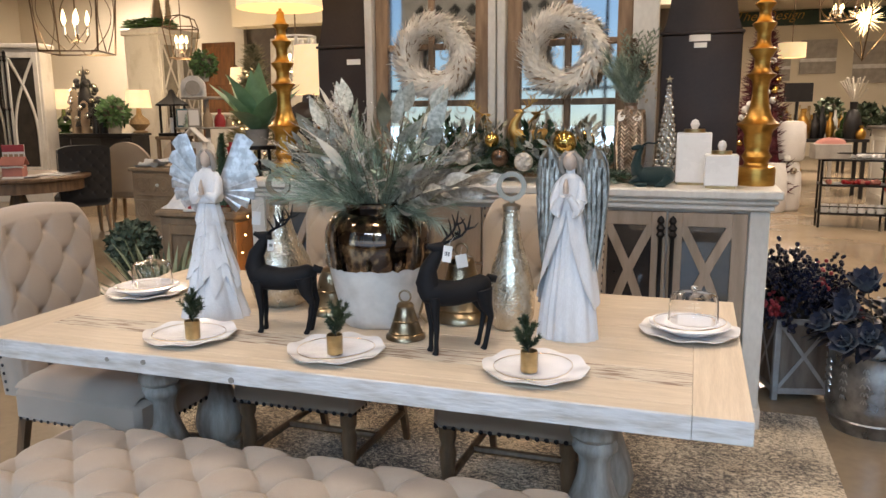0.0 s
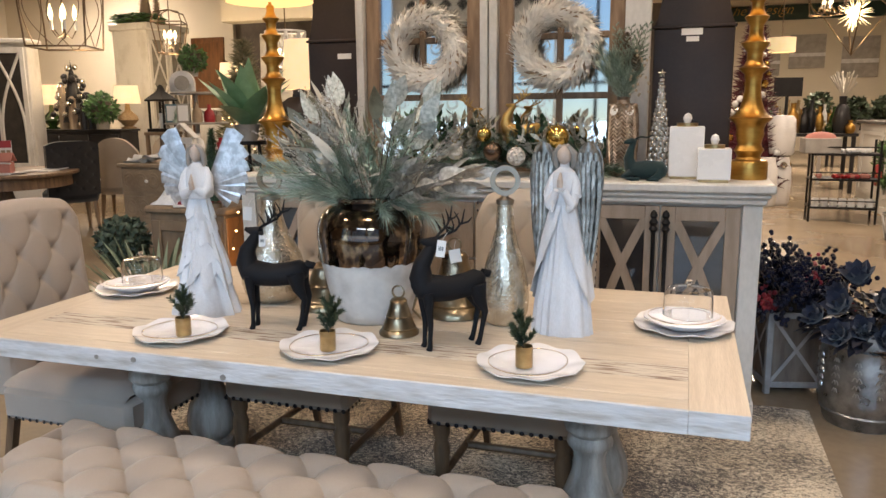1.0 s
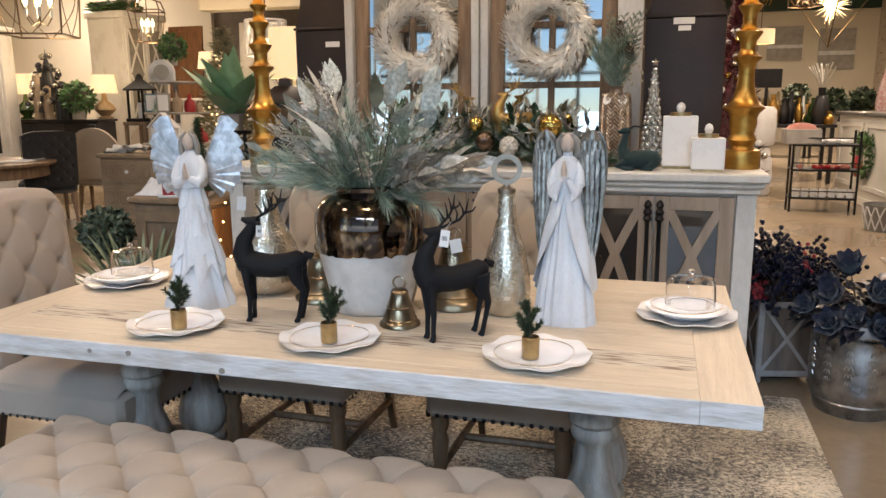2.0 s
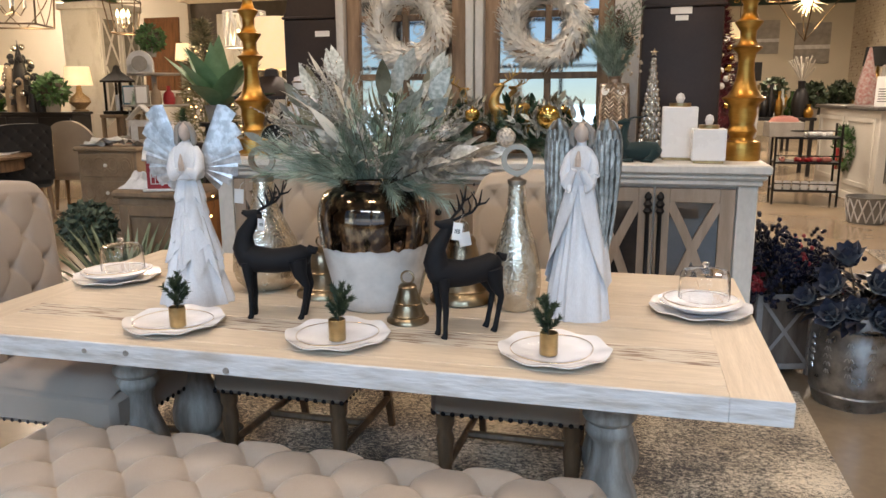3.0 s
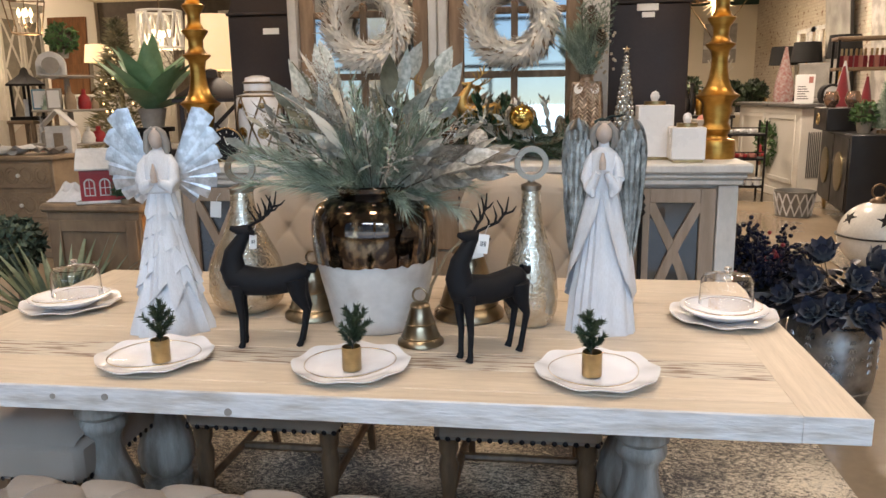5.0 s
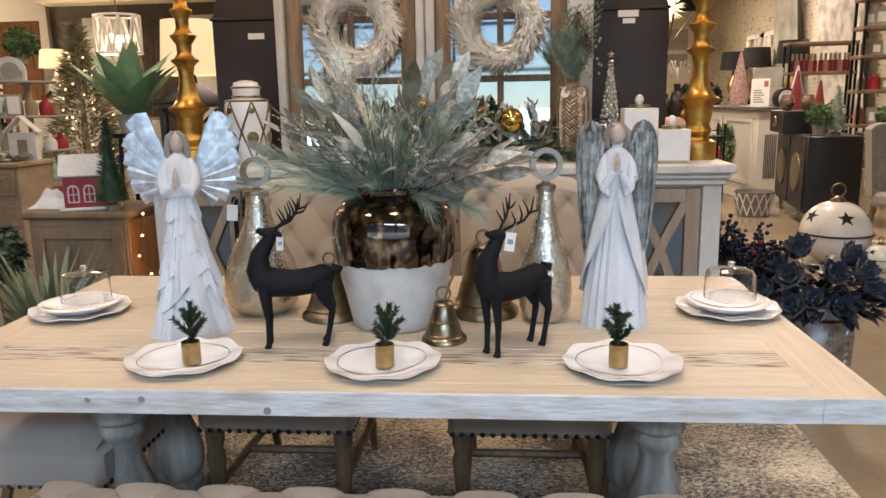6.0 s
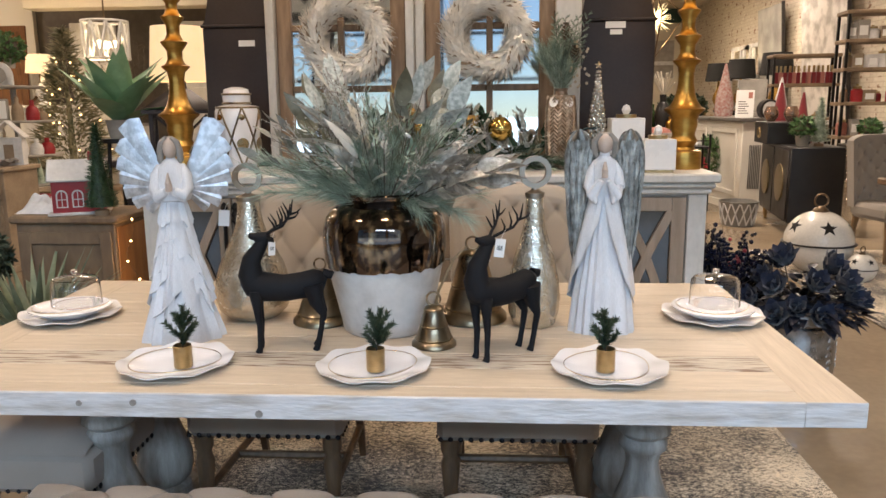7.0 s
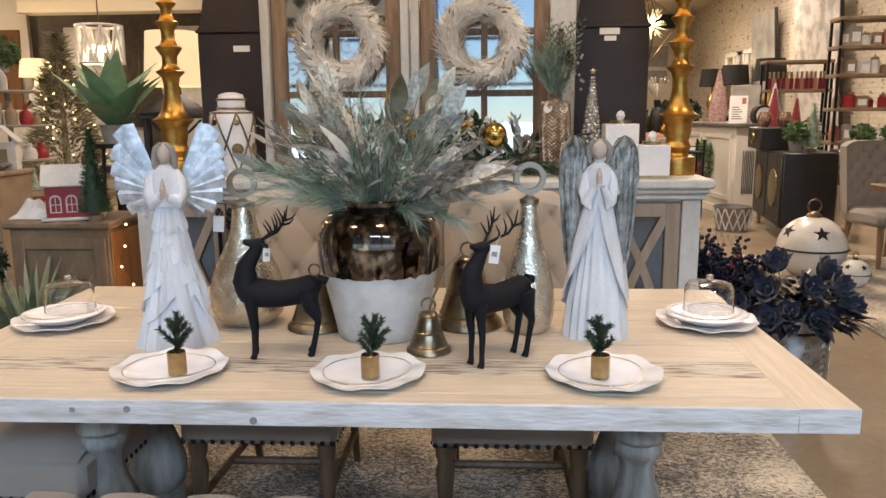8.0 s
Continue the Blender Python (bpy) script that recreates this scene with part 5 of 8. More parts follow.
pts = [(0.02 * (1 if i % 2 == 0 else 0.42) * math.sin(math.pi * i / 5), 0, 0.475 + 0.02 * (1 if i % 2 == 0 else 0.42) * math.cos(math.pi * i / 5)) for i in range(10)]
g.add(pts + [(0, -0.005, 0.475), (0, 0.005, 0.475)], [(i, (i + 1) % 10, 10) for i in range(10)] + [((i + 1) % 10, i, 11) for i in range(10)])
part("star", g, SILVERBALL, tr)


# marble boxes
def marble_box(x0, x1, y0, y1, h):
    b = thing("marble_box", ((x0 + x1) / 2, (y0 + y1) / 2, SZ), "white marble lidded box with a brass lid and crystal knob", "box", "marble boxes")
    w, d = (x1 - x0) / 2, (y1 - y0) / 2
    part("foot_rim", Geo().box(-w * 0.9, w * 0.9, -d * 0.9, d * 0.9, 0, 0.012, 0.002), BRASS, b)
    part("body", Geo().box(-w, w, -d, d, 0.012, h, 0.003), MARBLE, b)
    part("lid", Geo().lathe([(1e-5, h), (w * 0.62, h), (w * 0.62, h + 0.016), (1e-5, h + 0.017)], 28), BRASS, b, "round brass lid")
    g = Geo().ball((0, 0, h + 0.036), 0.022, 9, (0.9, 0.6, 1.15))
    g.v = [(a + 0.004 * noise.noise((a * 80, q * 80, c * 80)), q, c) for a, q, c in g.v]
    part("crystal_knob", g, MARBLE, b, "rough white crystal knob", sharp=0.2)


marble_box(0.002, 0.152, 3.74, 3.87, 0.235)
marble_box(0.125, 0.262, 3.6, 3.725, 0.145)

# reclining teal deer, one mesh
g = Geo()
g.tube([(0.11, 0, 0.04), (0.085, 0, 0.05), (0.03, 0, 0.052), (-0.03, 0, 0.05), (-0.07, 0, 0.05)], [0.02, 0.045, 0.048, 0.044, 0.03], 18)
g.tube([(-0.06, 0, 0.06), (-0.075, 0, 0.11), (-0.065, 0, 0.155), (-0.055, 0, 0.185)], [0.036, 0.026, 0.018, 0.014], 14)
g.tube([(-0.04, 0, 0.19), (-0.062, 0, 0.193), (-0.085, 0, 0.19), (-0.1, 0, 0.187)], [0.012, 0.018, 0.012, 0.007], 12)
for s in (-1, 1):
    g.tube([(-0.06, s * 0.03, 0.04), (-0.1, s * 0.035, 0.018), (-0.06, s * 0.04, 0.01), (-0.02, s * 0.04, 0.01)], [0.02, 0.013, 0.01, 0.009], 10)
    g.tube([(0.08, s * 0.03, 0.045), (0.06, s * 0.045, 0.02), (0.02, s * 0.048, 0.01), (0.07, s * 0.05, 0.009)], [0.03, 0.017, 0.011, 0.009], 10)
    g.tube([(-0.045, s * 0.006, 0.205), (-0.02, s * 0.018, 0.215), (0.01, s * 0.03, 0.212), (0.04, s * 0.035, 0.225)], [0.004, 0.004, 0.003, 0.001], 7)
    g.leaf((-0.04, s * 0.01, 0.198), (0.6, s * 0.8, 0.2), (0, 0, 1), 0.035, 0.018, 0.1, 3)
solo("reclining_deer", g, mat("teal_flock", (0.008, 0.032, 0.034), 0.8, c2=(0.005, 0.022, 0.024), sheen=0.15, bump=0.3, bscale=300), pose(-0.1, 3.655, SZ, 0, 0, 4) @ Matrix.Scale(0.9, 4), "dark teal flocked reclining deer figure on the sideboard", "figurine", sharp=1.2)

# chevron vase with pine
FROSTFIR = mat("frosted_fir", (0.36, 0.4, 0.3), 0.55, c2=(0.14, 0.2, 0.14), scale=20, island=0.45)
CHEV = mat("embossed_copper_vase", (0.52, 0.44, 0.37), 0.35, 0.8, c2=(0.3, 0.22, 0.16), scale=30)
v2 = thing("chevron_vase", pose(-0.215, 3.87, SZ) @ Matrix.Diagonal((1.08, 1.08, 1.24, 1)), "embossed bronze chevron vase holding frosted pine", "vase")
pr = [(1e-5, 0), (0.054, 0), (0.059, 0.01)]
for i in range(17):
    zz = 0.02 + 0.0145 * i
    k = 1 + 0.16 * math.sin(math.pi * i / 17)
    pr += [(0.061 * k, zz), (0.057 * k, zz + 0.007)]
pr += [(0.03, 0.275), (0.026, 0.29), (0.032, 0.3), (0.028, 0.295), (0.02, 0.26)]
g = Geo().lathe(pr, 96)
g.v = [(x, y, z + 0.016 * abs(((math.atan2(y, x) / (2 * math.pi) * 12) % 1) * 2 - 1) if 0.02 < z < 0.26 else z) for x, y, z in g.v]
part("body", g, CHEV, v2)
rnd = random.Random(21)
for i in range(20):
    g = Geo()
    a = i * 2.4
    pine_branch(g, (0, 0, 0.27), (0.6 * math.cos(a) * R(0.3, 1) - 0.12, 0.4 * math.sin(a) - 0.1, 0.9), R(0.14, 0.26), 0.055, 200, 0.1, rnd, 0.0011)
    part("pine_branch", g, [PINE, TWIG], v2, recalc=False)
# frosted fir fronds standing above the pine
for i in range(15):
    g = Geo()
    a = i * 2.4
    s0, d = Vector((0, 0, 0.28)), Vector((0.3 * math.cos(a) * R(0.3, 1) + 0.12, 0.3 * math.sin(a) - 0.08, 1)).normalized()
    L = R(0.2, 0.31)
    g.m = 1
    g.tube([s0, s0 + d * L], [0.002, 0.001], 5)
    g.m = 0
    for k in range(14):
        q = 0.35 + 0.65 * k / 13
        side = d.cross(Vector((0, -1, 0.1))).normalized() * (1 if k % 2 else -1)
        st, dd, tl = s0 + d * L * q, (d + side * 0.9 + Vector((0, R(-0.4, 0.4), 0))).normalized(), 0.06 * (1.25 - q)
        for m in range(16):
            o = Vector((rnd.gauss(0, 1), rnd.gauss(0, 1), rnd.gauss(0, 1))).normalized()
            p = st + dd * tl * m / 15
            g.needle(p, p + (o * 0.8 + dd).normalized() * 0.011, 0.0016)
    part("fir_frond", g, [FROSTFIR, TWIG], v2, recalc=False)
CONE = mat("pine_cone", (0.2, 0.12, 0.07), 0.6, c2=(0.1, 0.06, 0.035), scale=30)
for cx, cz in ((0.01, 0.5), (0.05, 0.42)):
    g = Geo()
    for i in range(60):
        a, q = i * 2.4, i / 60
        rr = 0.026 * math.sin(math.pi * (0.12 + 0.85 * q))
        g.leaf((cx + rr * 0.5 * math.cos(a), -0.06 + rr * 0.5 * math.sin(a), cz - 0.03 + 0.06 * q), (math.cos(a), math.sin(a), 0.5), (0, 0, 1), 0.016, 0.014, 0.1, 2)
    part("pine_cone", g, CONE, v2, recalc=False)
g = Geo()
for i in range(30):
    a, h = R(0, 6.28), R(0.3, 0.48)
    g.ball((0.06 + R(-0.03, 0.05), -0.06 + R(-0.02, 0.03), h), 0.006, 8)
part("berry_spray", g, mat("gold_berry", (0.6, 0.5, 0.36), 0.3, 0.5), v2, "pale gold berry spray", kind="stuff")
for a in (0.03, -0.035):
    part("tag", Geo().lathe([(1e-5, 0), (0.02, 0), (0.02, 0.0015), (1e-5, 0.0015)], 20, pose(a, -0.05, 0.25, 70, 0, a * 900)), PAPER, v2, "white paper tag")

# white and gold jar, round clock
jar = thing("ginger_jar", (-1.757, 3.86, SZ), "white ceramic lidded jar with gold lattice bands", "jar")
part("body", Geo().lathe([(1e-5, 0), (0.08, 0), (0.084, 0.01), (0.098, 0.1), (0.105, 0.22), (0.105, 0.285), (0.095, 0.305), (0.06, 0.315), (1e-5, 0.316)], 48), CHINA, jar)
part("lid", Geo().lathe([(0.06, 0.313), (0.064, 0.318), (0.066, 0.365), (0.06, 0.372), (0.058, 0.385), (0.03, 0.395), (1e-5, 0.397)], 40), CHINA, jar)
for s in (-1, 1):
    for k in range(6):
        pts = []
        for i in range(13):
            t = i / 12
            a = 2 * math.pi * k / 6 + s * t * math.pi / 3
            zz = 0.015 + 0.285 * t
            rr = np.interp(zz, [0.01, 0.1, 0.22, 0.285, 0.305], [0.0845, 0.0985, 0.1055, 0.1055, 0.096])
            pts.append((rr * math.cos(a), rr * math.sin(a), zz))
        part("gold_band", Geo().tube(pts, 0.005, 6), BELLMETAL, jar)
for zz, rr in ((0.3, 0.098), (0.32, 0.065), (0.362, 0.066)):
    part("gold_band", Geo().tube([(rr * math.cos(2 * math.pi * i / 40), rr * math.sin(2 * math.pi * i / 40), zz) for i in range(40)], 0.005, 6, close=True), BELLMETAL, jar)
for k in range(6):
    a = 2 * math.pi * (k + 0.5) / 6 + 0.5
    for zz, rr in ((0.13, 0.028), (0.255, 0.014)):
        rad = np.interp(zz, [0.01, 0.1, 0.22, 0.285], [0.0845, 0.0985, 0.1055, 0.1055])
        part("gold_disc", Geo().lathe([(rr, -0.004), (rr, 0.0035), (1e-5, 0.006)], 24, pose(rad * math.cos(a), rad * math.sin(a), zz, 0, 0, math.degrees(a)) @ pose(0, 0, 0, 0, 90)), GOLDRIM, jar)
ck = thing("round_clock", pose(-1.865, 3.73, SZ, 0, 0, 6), "small round black-faced clock with a gold rim", "clock")
part("case", Geo().lathe([(1e-5, 0), (0.078, 0), (0.078, 0.03), (0.072, 0.03), (0.07, 0.02), (1e-5, 0.02)], 40, pose(0, 0, 0.08, 90)), [BLACK], ck)
part("rim", Geo().tube([(0.077 * math.cos(2 * math.pi * i / 40), -0.03, 0.08 + 0.077 * math.sin(2 * math.pi * i / 40)) for i in range(40)], 0.0035, 8, close=True), GOLDRIM, ck)
for a, L in ((50, 0.055), (-20, 0.04)):
    part("pointer", Geo().box(-0.0016, 0.0016, -0.0235, -0.0215, 0, L, 0.0004, pose(0, 0, 0.08, 0, a, 0)), PAPER, ck)
for i in range(12):
    part("hour_mark", Geo().box(-0.0015, 0.0015, -0.0235, -0.0215, 0.054, 0.064, 0.0004, pose(0, 0, 0.08, 0, 30 * i, 0)), PAPER, ck)

# garland
rnd = random.Random(31)
gar = thing("mantel_garland", (-0.78, 3.84, SZ), "evergreen garland with silver leaves along the sideboard", "garland")
for i in range(170):
    g = Geo()
    x = R(-0.6, 0.52)
    lift = max(0.05, 1 - abs(x) / 0.62)
    pine_branch(g, (x, R(-0.02, 0.08), R(0.01, 0.1) * lift), (R(-1, 1), R(-0.75, 0.3), R(0.05, 1.3) * lift), R(0.12, 0.28), 0.045, 110, 0.25, rnd, 0.0013)
    g.v = [(a, b, max(c, 0.004)) for a, b, c in g.v]
    part("evergreen_branch", g, [PINEGREEN if i % 3 else PINE, TWIG], gar, recalc=False)
for i in range(60):
    g = Geo()
    x = R(-0.55, 0.46)
    s0 = Vector((x, R(-0.06, 0.06), R(0.03, 0.12)))
    d = Vector((R(-0.8, 0.8), R(-0.5, 0.2), R(0.4, 1.3))).normalized()
    L = R(0.14, 0.24)
    g.m = 1
    g.tube([s0, s0 + d * L], [0.002, 0.001], 5)
    g.m = 0
    for k in range(11):
        p = s0 + d * L * (0.2 + 0.8 * k / 10)
        o = Vector((rnd.gauss(0, 1), rnd.gauss(0, 1), rnd.gauss(0, 1))).normalized()
        g.leaf(p, d + o * 0.9, o, R(0.04, 0.07), R(0.018, 0.028), 0.2, 4, 0.25)
    part("leaf_spray", g, [(SILVERLEAF, PINEGREEN, OLIVELEAF, GLITTERLEAF)[i % 4], TWIG], gar, recalc=False)
GOLDBALL = mat("gold_mercury_ball", (0.75, 0.52, 0.16), 0.1, 1.0, c2=(0.6, 0.38, 0.1), scale=12)
BROWNBALL = mat("bronze_ball", (0.16, 0.11, 0.08), 0.2, 0.9)
FUZZ = voro(mat("white_fuzz_ball", (0.75, 0.71, 0.66), 0.9), 60, 1.0, 0.02)
for bx, by, bz, br, mt, lb in ((-0.5, 3.72, 1.262, 0.056, GOLDBALL, "shiny gold bauble in the garland"), (-0.81, 3.71, 1.19, 0.046, BROWNBALL, "banded dark bronze bauble in the garland"), (-0.69, 3.69, 1.17, 0.045, FUZZ, "white textured ball in the garland"), (-0.995, 3.7, 1.19, 0.04, FUZZ, "white textured ball in the garland"), (-0.86, 3.74, 1.27, 0.036, GOLDBALL, "shiny gold bauble in the garland")):
    b = thing("bauble", (bx, by, bz), lb, "bauble", "garland baubles")
    part("ball", Geo().ball((0, 0, 0), br, 28), mt, b)
    part("cap", Geo().lathe([(0.008, br - 0.003), (0.008, br + 0.008), (1e-5, br + 0.009)], 12), GOLDRIM, b)
GOLDDEER = mat("gold_deer_resin", (0.62, 0.4, 0.13), 0.35, 0.8, c2=(0.4, 0.24, 0.08), scale=14, bump=0.3)
gd = Geo()
gd.v, gd.f, gd.k = [(a * 0.95, b, c * 0.95) for a, b, c in deer_me.v], list(deer_me.f), list(deer_me.k)
solo("gold_deer", gd, GOLDDEER, pose(-0.7, 3.86, SZ + 0.06, 0, 0, 8), "gold resin stag figure standing in the garland", "figurine", "gold stags", sharp=1.2)
solo("gold_deer", gd, GOLDDEER, pose(-0.99, 3.9, SZ + 0.04, 0, 0, 190), "gold resin stag figure standing in the garland", "figurine", "gold stags", sharp=1.2)

# ---- planters beside the sideboard ----
PLWOOD = mat("weathered_planter_wood", (0.22, 0.18, 0.15), 0.75, c2=(0.13, 0.1, 0.08), scale=6, stretch=(4, 4, 0.7), bump=0.4)
PLTRIM = mat("greyed_white_trim", (0.45, 0.43, 0.42), 0.7, c2=(0.3, 0.28, 0.27), scale=8, bump=0.3)
pb = thing("planter_box", pose(0.6, 4.16, 0, 0, 0, 14), "weathered wooden planter box with crossed pale trim", "planter")
for a in range(4):
    rm = pose(0, 0, 0, 0, 0, 90 * a)
    part("side_panel", Geo().box(-0.12, 0.12, -0.128, -0.112, 0.03, 0.39, 0.003, rm), PLWOOD, pb)
    part("corner_post", Geo().box(-0.145, -0.115, -0.145, -0.115, 0, 0.41, 0.004, rm), PLTRIM, pb)
    for z in (0.03, 0.38):
        part("rail", Geo().box(-0.115, 0.115, -0.139, -0.129, z, z + 0.03, 0.003, rm), PLTRIM, pb)
    L = math.hypot(0.23, 0.32) / 2
    for s, yy in ((-1, -0.1385), (1, -0.1345)):
        part("cross_bar", Geo().box(-0.009, 0.009, yy, yy + 0.0035, -L, L, 0.001, rm @ pose(0, 0, 0.22, 0, s * 35.7, 0)), PLTRIM, pb)
part("fill", Geo().box(-0.111, 0.111, -0.111, 0.111, 0.3, 0.36, 0.003), TWIG, pb)
NAVYBERRY = mat("navy_berry", (0.008, 0.009, 0.02), 0.22, c2=(0.015, 0.018, 0.04), coat=0.4)
REDBERRY = mat("dusky_red_berry", (0.3, 0.03, 0.04), 0.4)
bb = thing("berry_bush", (0.64, 4.12, 0.36), "dense dark navy berry stems with a few red sprigs", "artificial plant")
rnd = random.Random(41)
sm = Geo()
sm.ball((0, 0, 0), 0.0125, 7)
ber = Geo()
stem = Geo()
red = Geo()
for i in range(150):
    a, el = rnd.uniform(0, 6.28), rnd.uniform(0.15, 1.35)
    L = rnd.uniform(0.2, 0.36) * (1.2 if math.cos(a) < -0.3 and el > 0.8 else 1)
    d = Vector((math.cos(a) * math.cos(el) * 1.1, math.sin(a) * math.cos(el), math.sin(el)))
    e = d * L - Vector((0, 0, 0.1 * L * (1 - d.z)))
    stem.tube([(0, 0, -0.02), e * 0.55 + Vector((0, 0, 0.01)), e], [0.0025, 0.002, 0.001], 4)
    tgt = red if i % 19 == 0 else ber
    for k in range(15):
        p = e * rnd.uniform(0.62, 1.05) + Vector((rnd.gauss(0, 0.018), rnd.gauss(0, 0.018), rnd.gauss(0, 0.016)))
        sc = rnd.uniform(0.75, 1.1)
        tgt.add(sm.v, sm.f, Matrix.Translation(p) @ Matrix.Scale(sc, 4))
part("berry_mass", ber, NAVYBERRY, bb, kind="stuff", recalc=False)
part("red_berry_mass", red, REDBERRY, bb, "dusky red berries", kind="stuff", recalc=False)
part("stem_mass", stem, TWIG, bb, kind="stuff", recalc=False)
DRUM = voro(mat("galvanised_steel", (0.42, 0.42, 0.42), 0.3, 0.9, c2=(0.2, 0.2, 0.2), scale=14), 40, 0.2)
dr = thing("metal_drum", (0.88, 3.77, 0), "dark galvanised metal drum planter with embossed scrolls", "planter")
part("body", Geo().lathe([(1e-5, 0), (0.155, 0), (0.159, 0.01), (0.17, 0.055), (0.177, 0.062), (0.172, 0.07), (0.178, 0.078), (0.184, 0.13), (0.1865, 0.2), (0.187, 0.25), (0.184, 0.31), (0.178, 0.352), (0.181, 0.36), (0.175, 0.37), (0.178, 0.378), (0.164, 0.43), (0.167, 0.44), (0.158, 0.44), (0.156, 0.4), (1e-5, 0.395)], 64), DRUM, dr)
SCROLL = mat("silver_embossing", (0.6, 0.6, 0.6), 0.3, 0.9)
for k in range(13):
    a0 = k * 2 * math.pi / 13
    g = Geo()
    for q in range(5):
        for s in (-1, 1):
            pts = [(0.1885 * math.cos(a0 + s * 0.1 * t ** 1.3 * (1 - 0.4 * abs(q - 2) / 2)), 0.1885 * math.sin(a0 + s * 0.1 * t ** 1.3 * (1 - 0.4 * abs(q - 2) / 2)), 0.165 + 0.034 * q + 0.018 * math.sin(3.1 * t)) for t in (0, 0.25, 0.5, 0.75, 1)]
            g.tube(pts, 0.0024, 5)
    part("scroll_motif", g, SCROLL, dr, "raised silver scroll", kind="stuff")
NAVYLEAF = mat("navy_fabric_petal", (0.012, 0.022, 0.06), 0.6, c2=(0.008, 0.014, 0.035), scale=12, sheen=0.3)
nf = thing("navy_flowers", (0.88, 3.77, 0.4), "navy blue fabric magnolia flowers with beaded leaves", "artificial plant")
rnd = random.Random(51)
for i, (fx, fy, fz, fr) in enumerate(((0.08, 0.03, 0.1, 0.1), (-0.1, 0.08, 0.12, 0.1), (0.17, -0.12, 0.09, 0.09), (-0.06, -0.16, 0.05, 0.09), (0.1, -0.14, 0.02, 0.08), (-0.13, -0.1, 0.13, 0.1), (0.02, -0.13, 0.15, 0.1), (0.12, -0.02, 0.2, 0.11), (-0.05, 0.02, 0.22, 0.11), (0.24, -0.06, 0.06, 0.09), (-0.2, -0.04, 0.06, 0.09), (0.2, 0.1, 0.14, 0.1), (-0.02, 0.15, 0.18, 0.1), (0.25, 0.02, 0.05, 0.1), (0.14, -0.1, 0.15, 0.11), (-0.14, -0.16, 0.02, 0.1), (0.02, -0.2, 0.02, 0.1))):
    g = Geo()
    ax = Vector((fx, fy - 0.06, 0.16)).normalized()
    u = ax.orthogonal().normalized()
    w = ax.cross(u)
    for ring, (n, sp, ln) in enumerate(((4, 0.25, 0.8), (6, 0.8, 1.0), (6, 1.5, 1.0))):
        for k in range(n):
            t = 2 * math.pi * k / n + ring * 0.5
            o = u * math.cos(t) + w * math.sin(t)
            g.leaf(Vector((fx, fy, fz)), ax + o * sp, ax * 0.5 - o * 0.5 + ax, fr * ln, fr * 0.8, -0.25, 5, 0.35)
    g.m = 1
    g.tube([(0, 0, -0.005), (fx * 0.5, fy * 0.5, fz * 0.5), (fx, fy, fz)], [0.003, 0.003, 0.002], 5)
    part("flower", g, [NAVYLEAF, TWIG], nf, recalc=False)
g = Geo()
for i in range(300):
    a = rnd.uniform(0, 6.28)
    q = rnd.uniform(0.3, 1.35)
    p = Vector((0.03 + 0.17 * math.cos(a) * q, 0.16 * math.sin(a) * q - 0.03, rnd.uniform(0.0, 0.19) * (1.45 - q)))
    g.leaf(p, (math.cos(a), math.sin(a), rnd.uniform(-0.4, 0.9)), (0, 0, 1), rnd.uniform(0.06, 0.12), rnd.uniform(0.03, 0.055), 0.3, 4, 0.3)
part("dark_leaves", g, mat("glittered_dark_leaf", (0.014, 0.022, 0.05), 0.4, 0.2, c2=(0.05, 0.045, 0.05), scale=60, island=0.4), nf, kind="stuff", recalc=False)


# ---- the west side of the shop ----
SOFTWOOD = mat("weathered_brown_wood", (0.3, 0.21, 0.13), 0.65, c2=(0.18, 0.12, 0.075), scale=5, stretch=(1, 1, 0.4), bump=0.4, bscale=40)
GLOWWOOD = mat("glow_tinted_wood", (0.42, 0.2, 0.07), 0.5, c2=(0.3, 0.13, 0.045), scale=5, stretch=(5, 5, 0.7), bump=0.25)
TAUPE = mat("taupe_carved_wood", (0.36, 0.27, 0.18), 0.65, c2=(0.26, 0.19, 0.125), scale=6, bump=0.3)
BLACKWOOD = mat("black_lacquer", (0.012, 0.011, 0.012), 0.4, c2=(0.02, 0.018, 0.018))
BLACKVELVET = mat("black_velvet", (0.012, 0.011, 0.012), 0.8, sheen=0.3)
RED = mat("red_paint", (0.36, 0.02, 0.025), 0.4)
SNOW = mat("snow_white", (0.8, 0.79, 0.78), 0.85, bump=0.5, bscale=60)
PINK = mat("gingerbread_pink", (0.5, 0.2, 0.16), 0.7)
GREEN = mat("leaf_green", (0.12, 0.22, 0.07), 0.5, c2=(0.05, 0.12, 0.04), scale=9, island=0.35)
AGAVE = mat("agave_green", (0.27, 0.42, 0.25), 0.45, c2=(0.15, 0.29, 0.15), scale=6)
BOXLEAF = mat("boxwood_green", (0.09, 0.125, 0.085), 0.55, c2=(0.04, 0.062, 0.042), scale=25, island=0.4)
CREAMSHADE = mat("lit_cream_shade", (0.8, 0.7, 0.52), 0.9, emit=0.7, ecol=(1, 0.72, 0.36))
FLAME = mat("candle_bulb", (1, 0.9, 0.7), 0.4, emit=7, ecol=(1, 0.72, 0.36))
TINY = mat("fairy_light", (1, 0.85, 0.6), 0.4, emit=6, ecol=(1, 0.62, 0.25))
BRONZE = mat("bronze_wire", (0.2, 0.14, 0.09), 0.4, 0.9)
KRAFT = mat("stone_grey", (0.4, 0.37, 0.33), 0.7, bump=0.3)
GREENGLASS = mat("green_glass", (0.03, 0.07, 0.015), 0.08, coat=0.6)
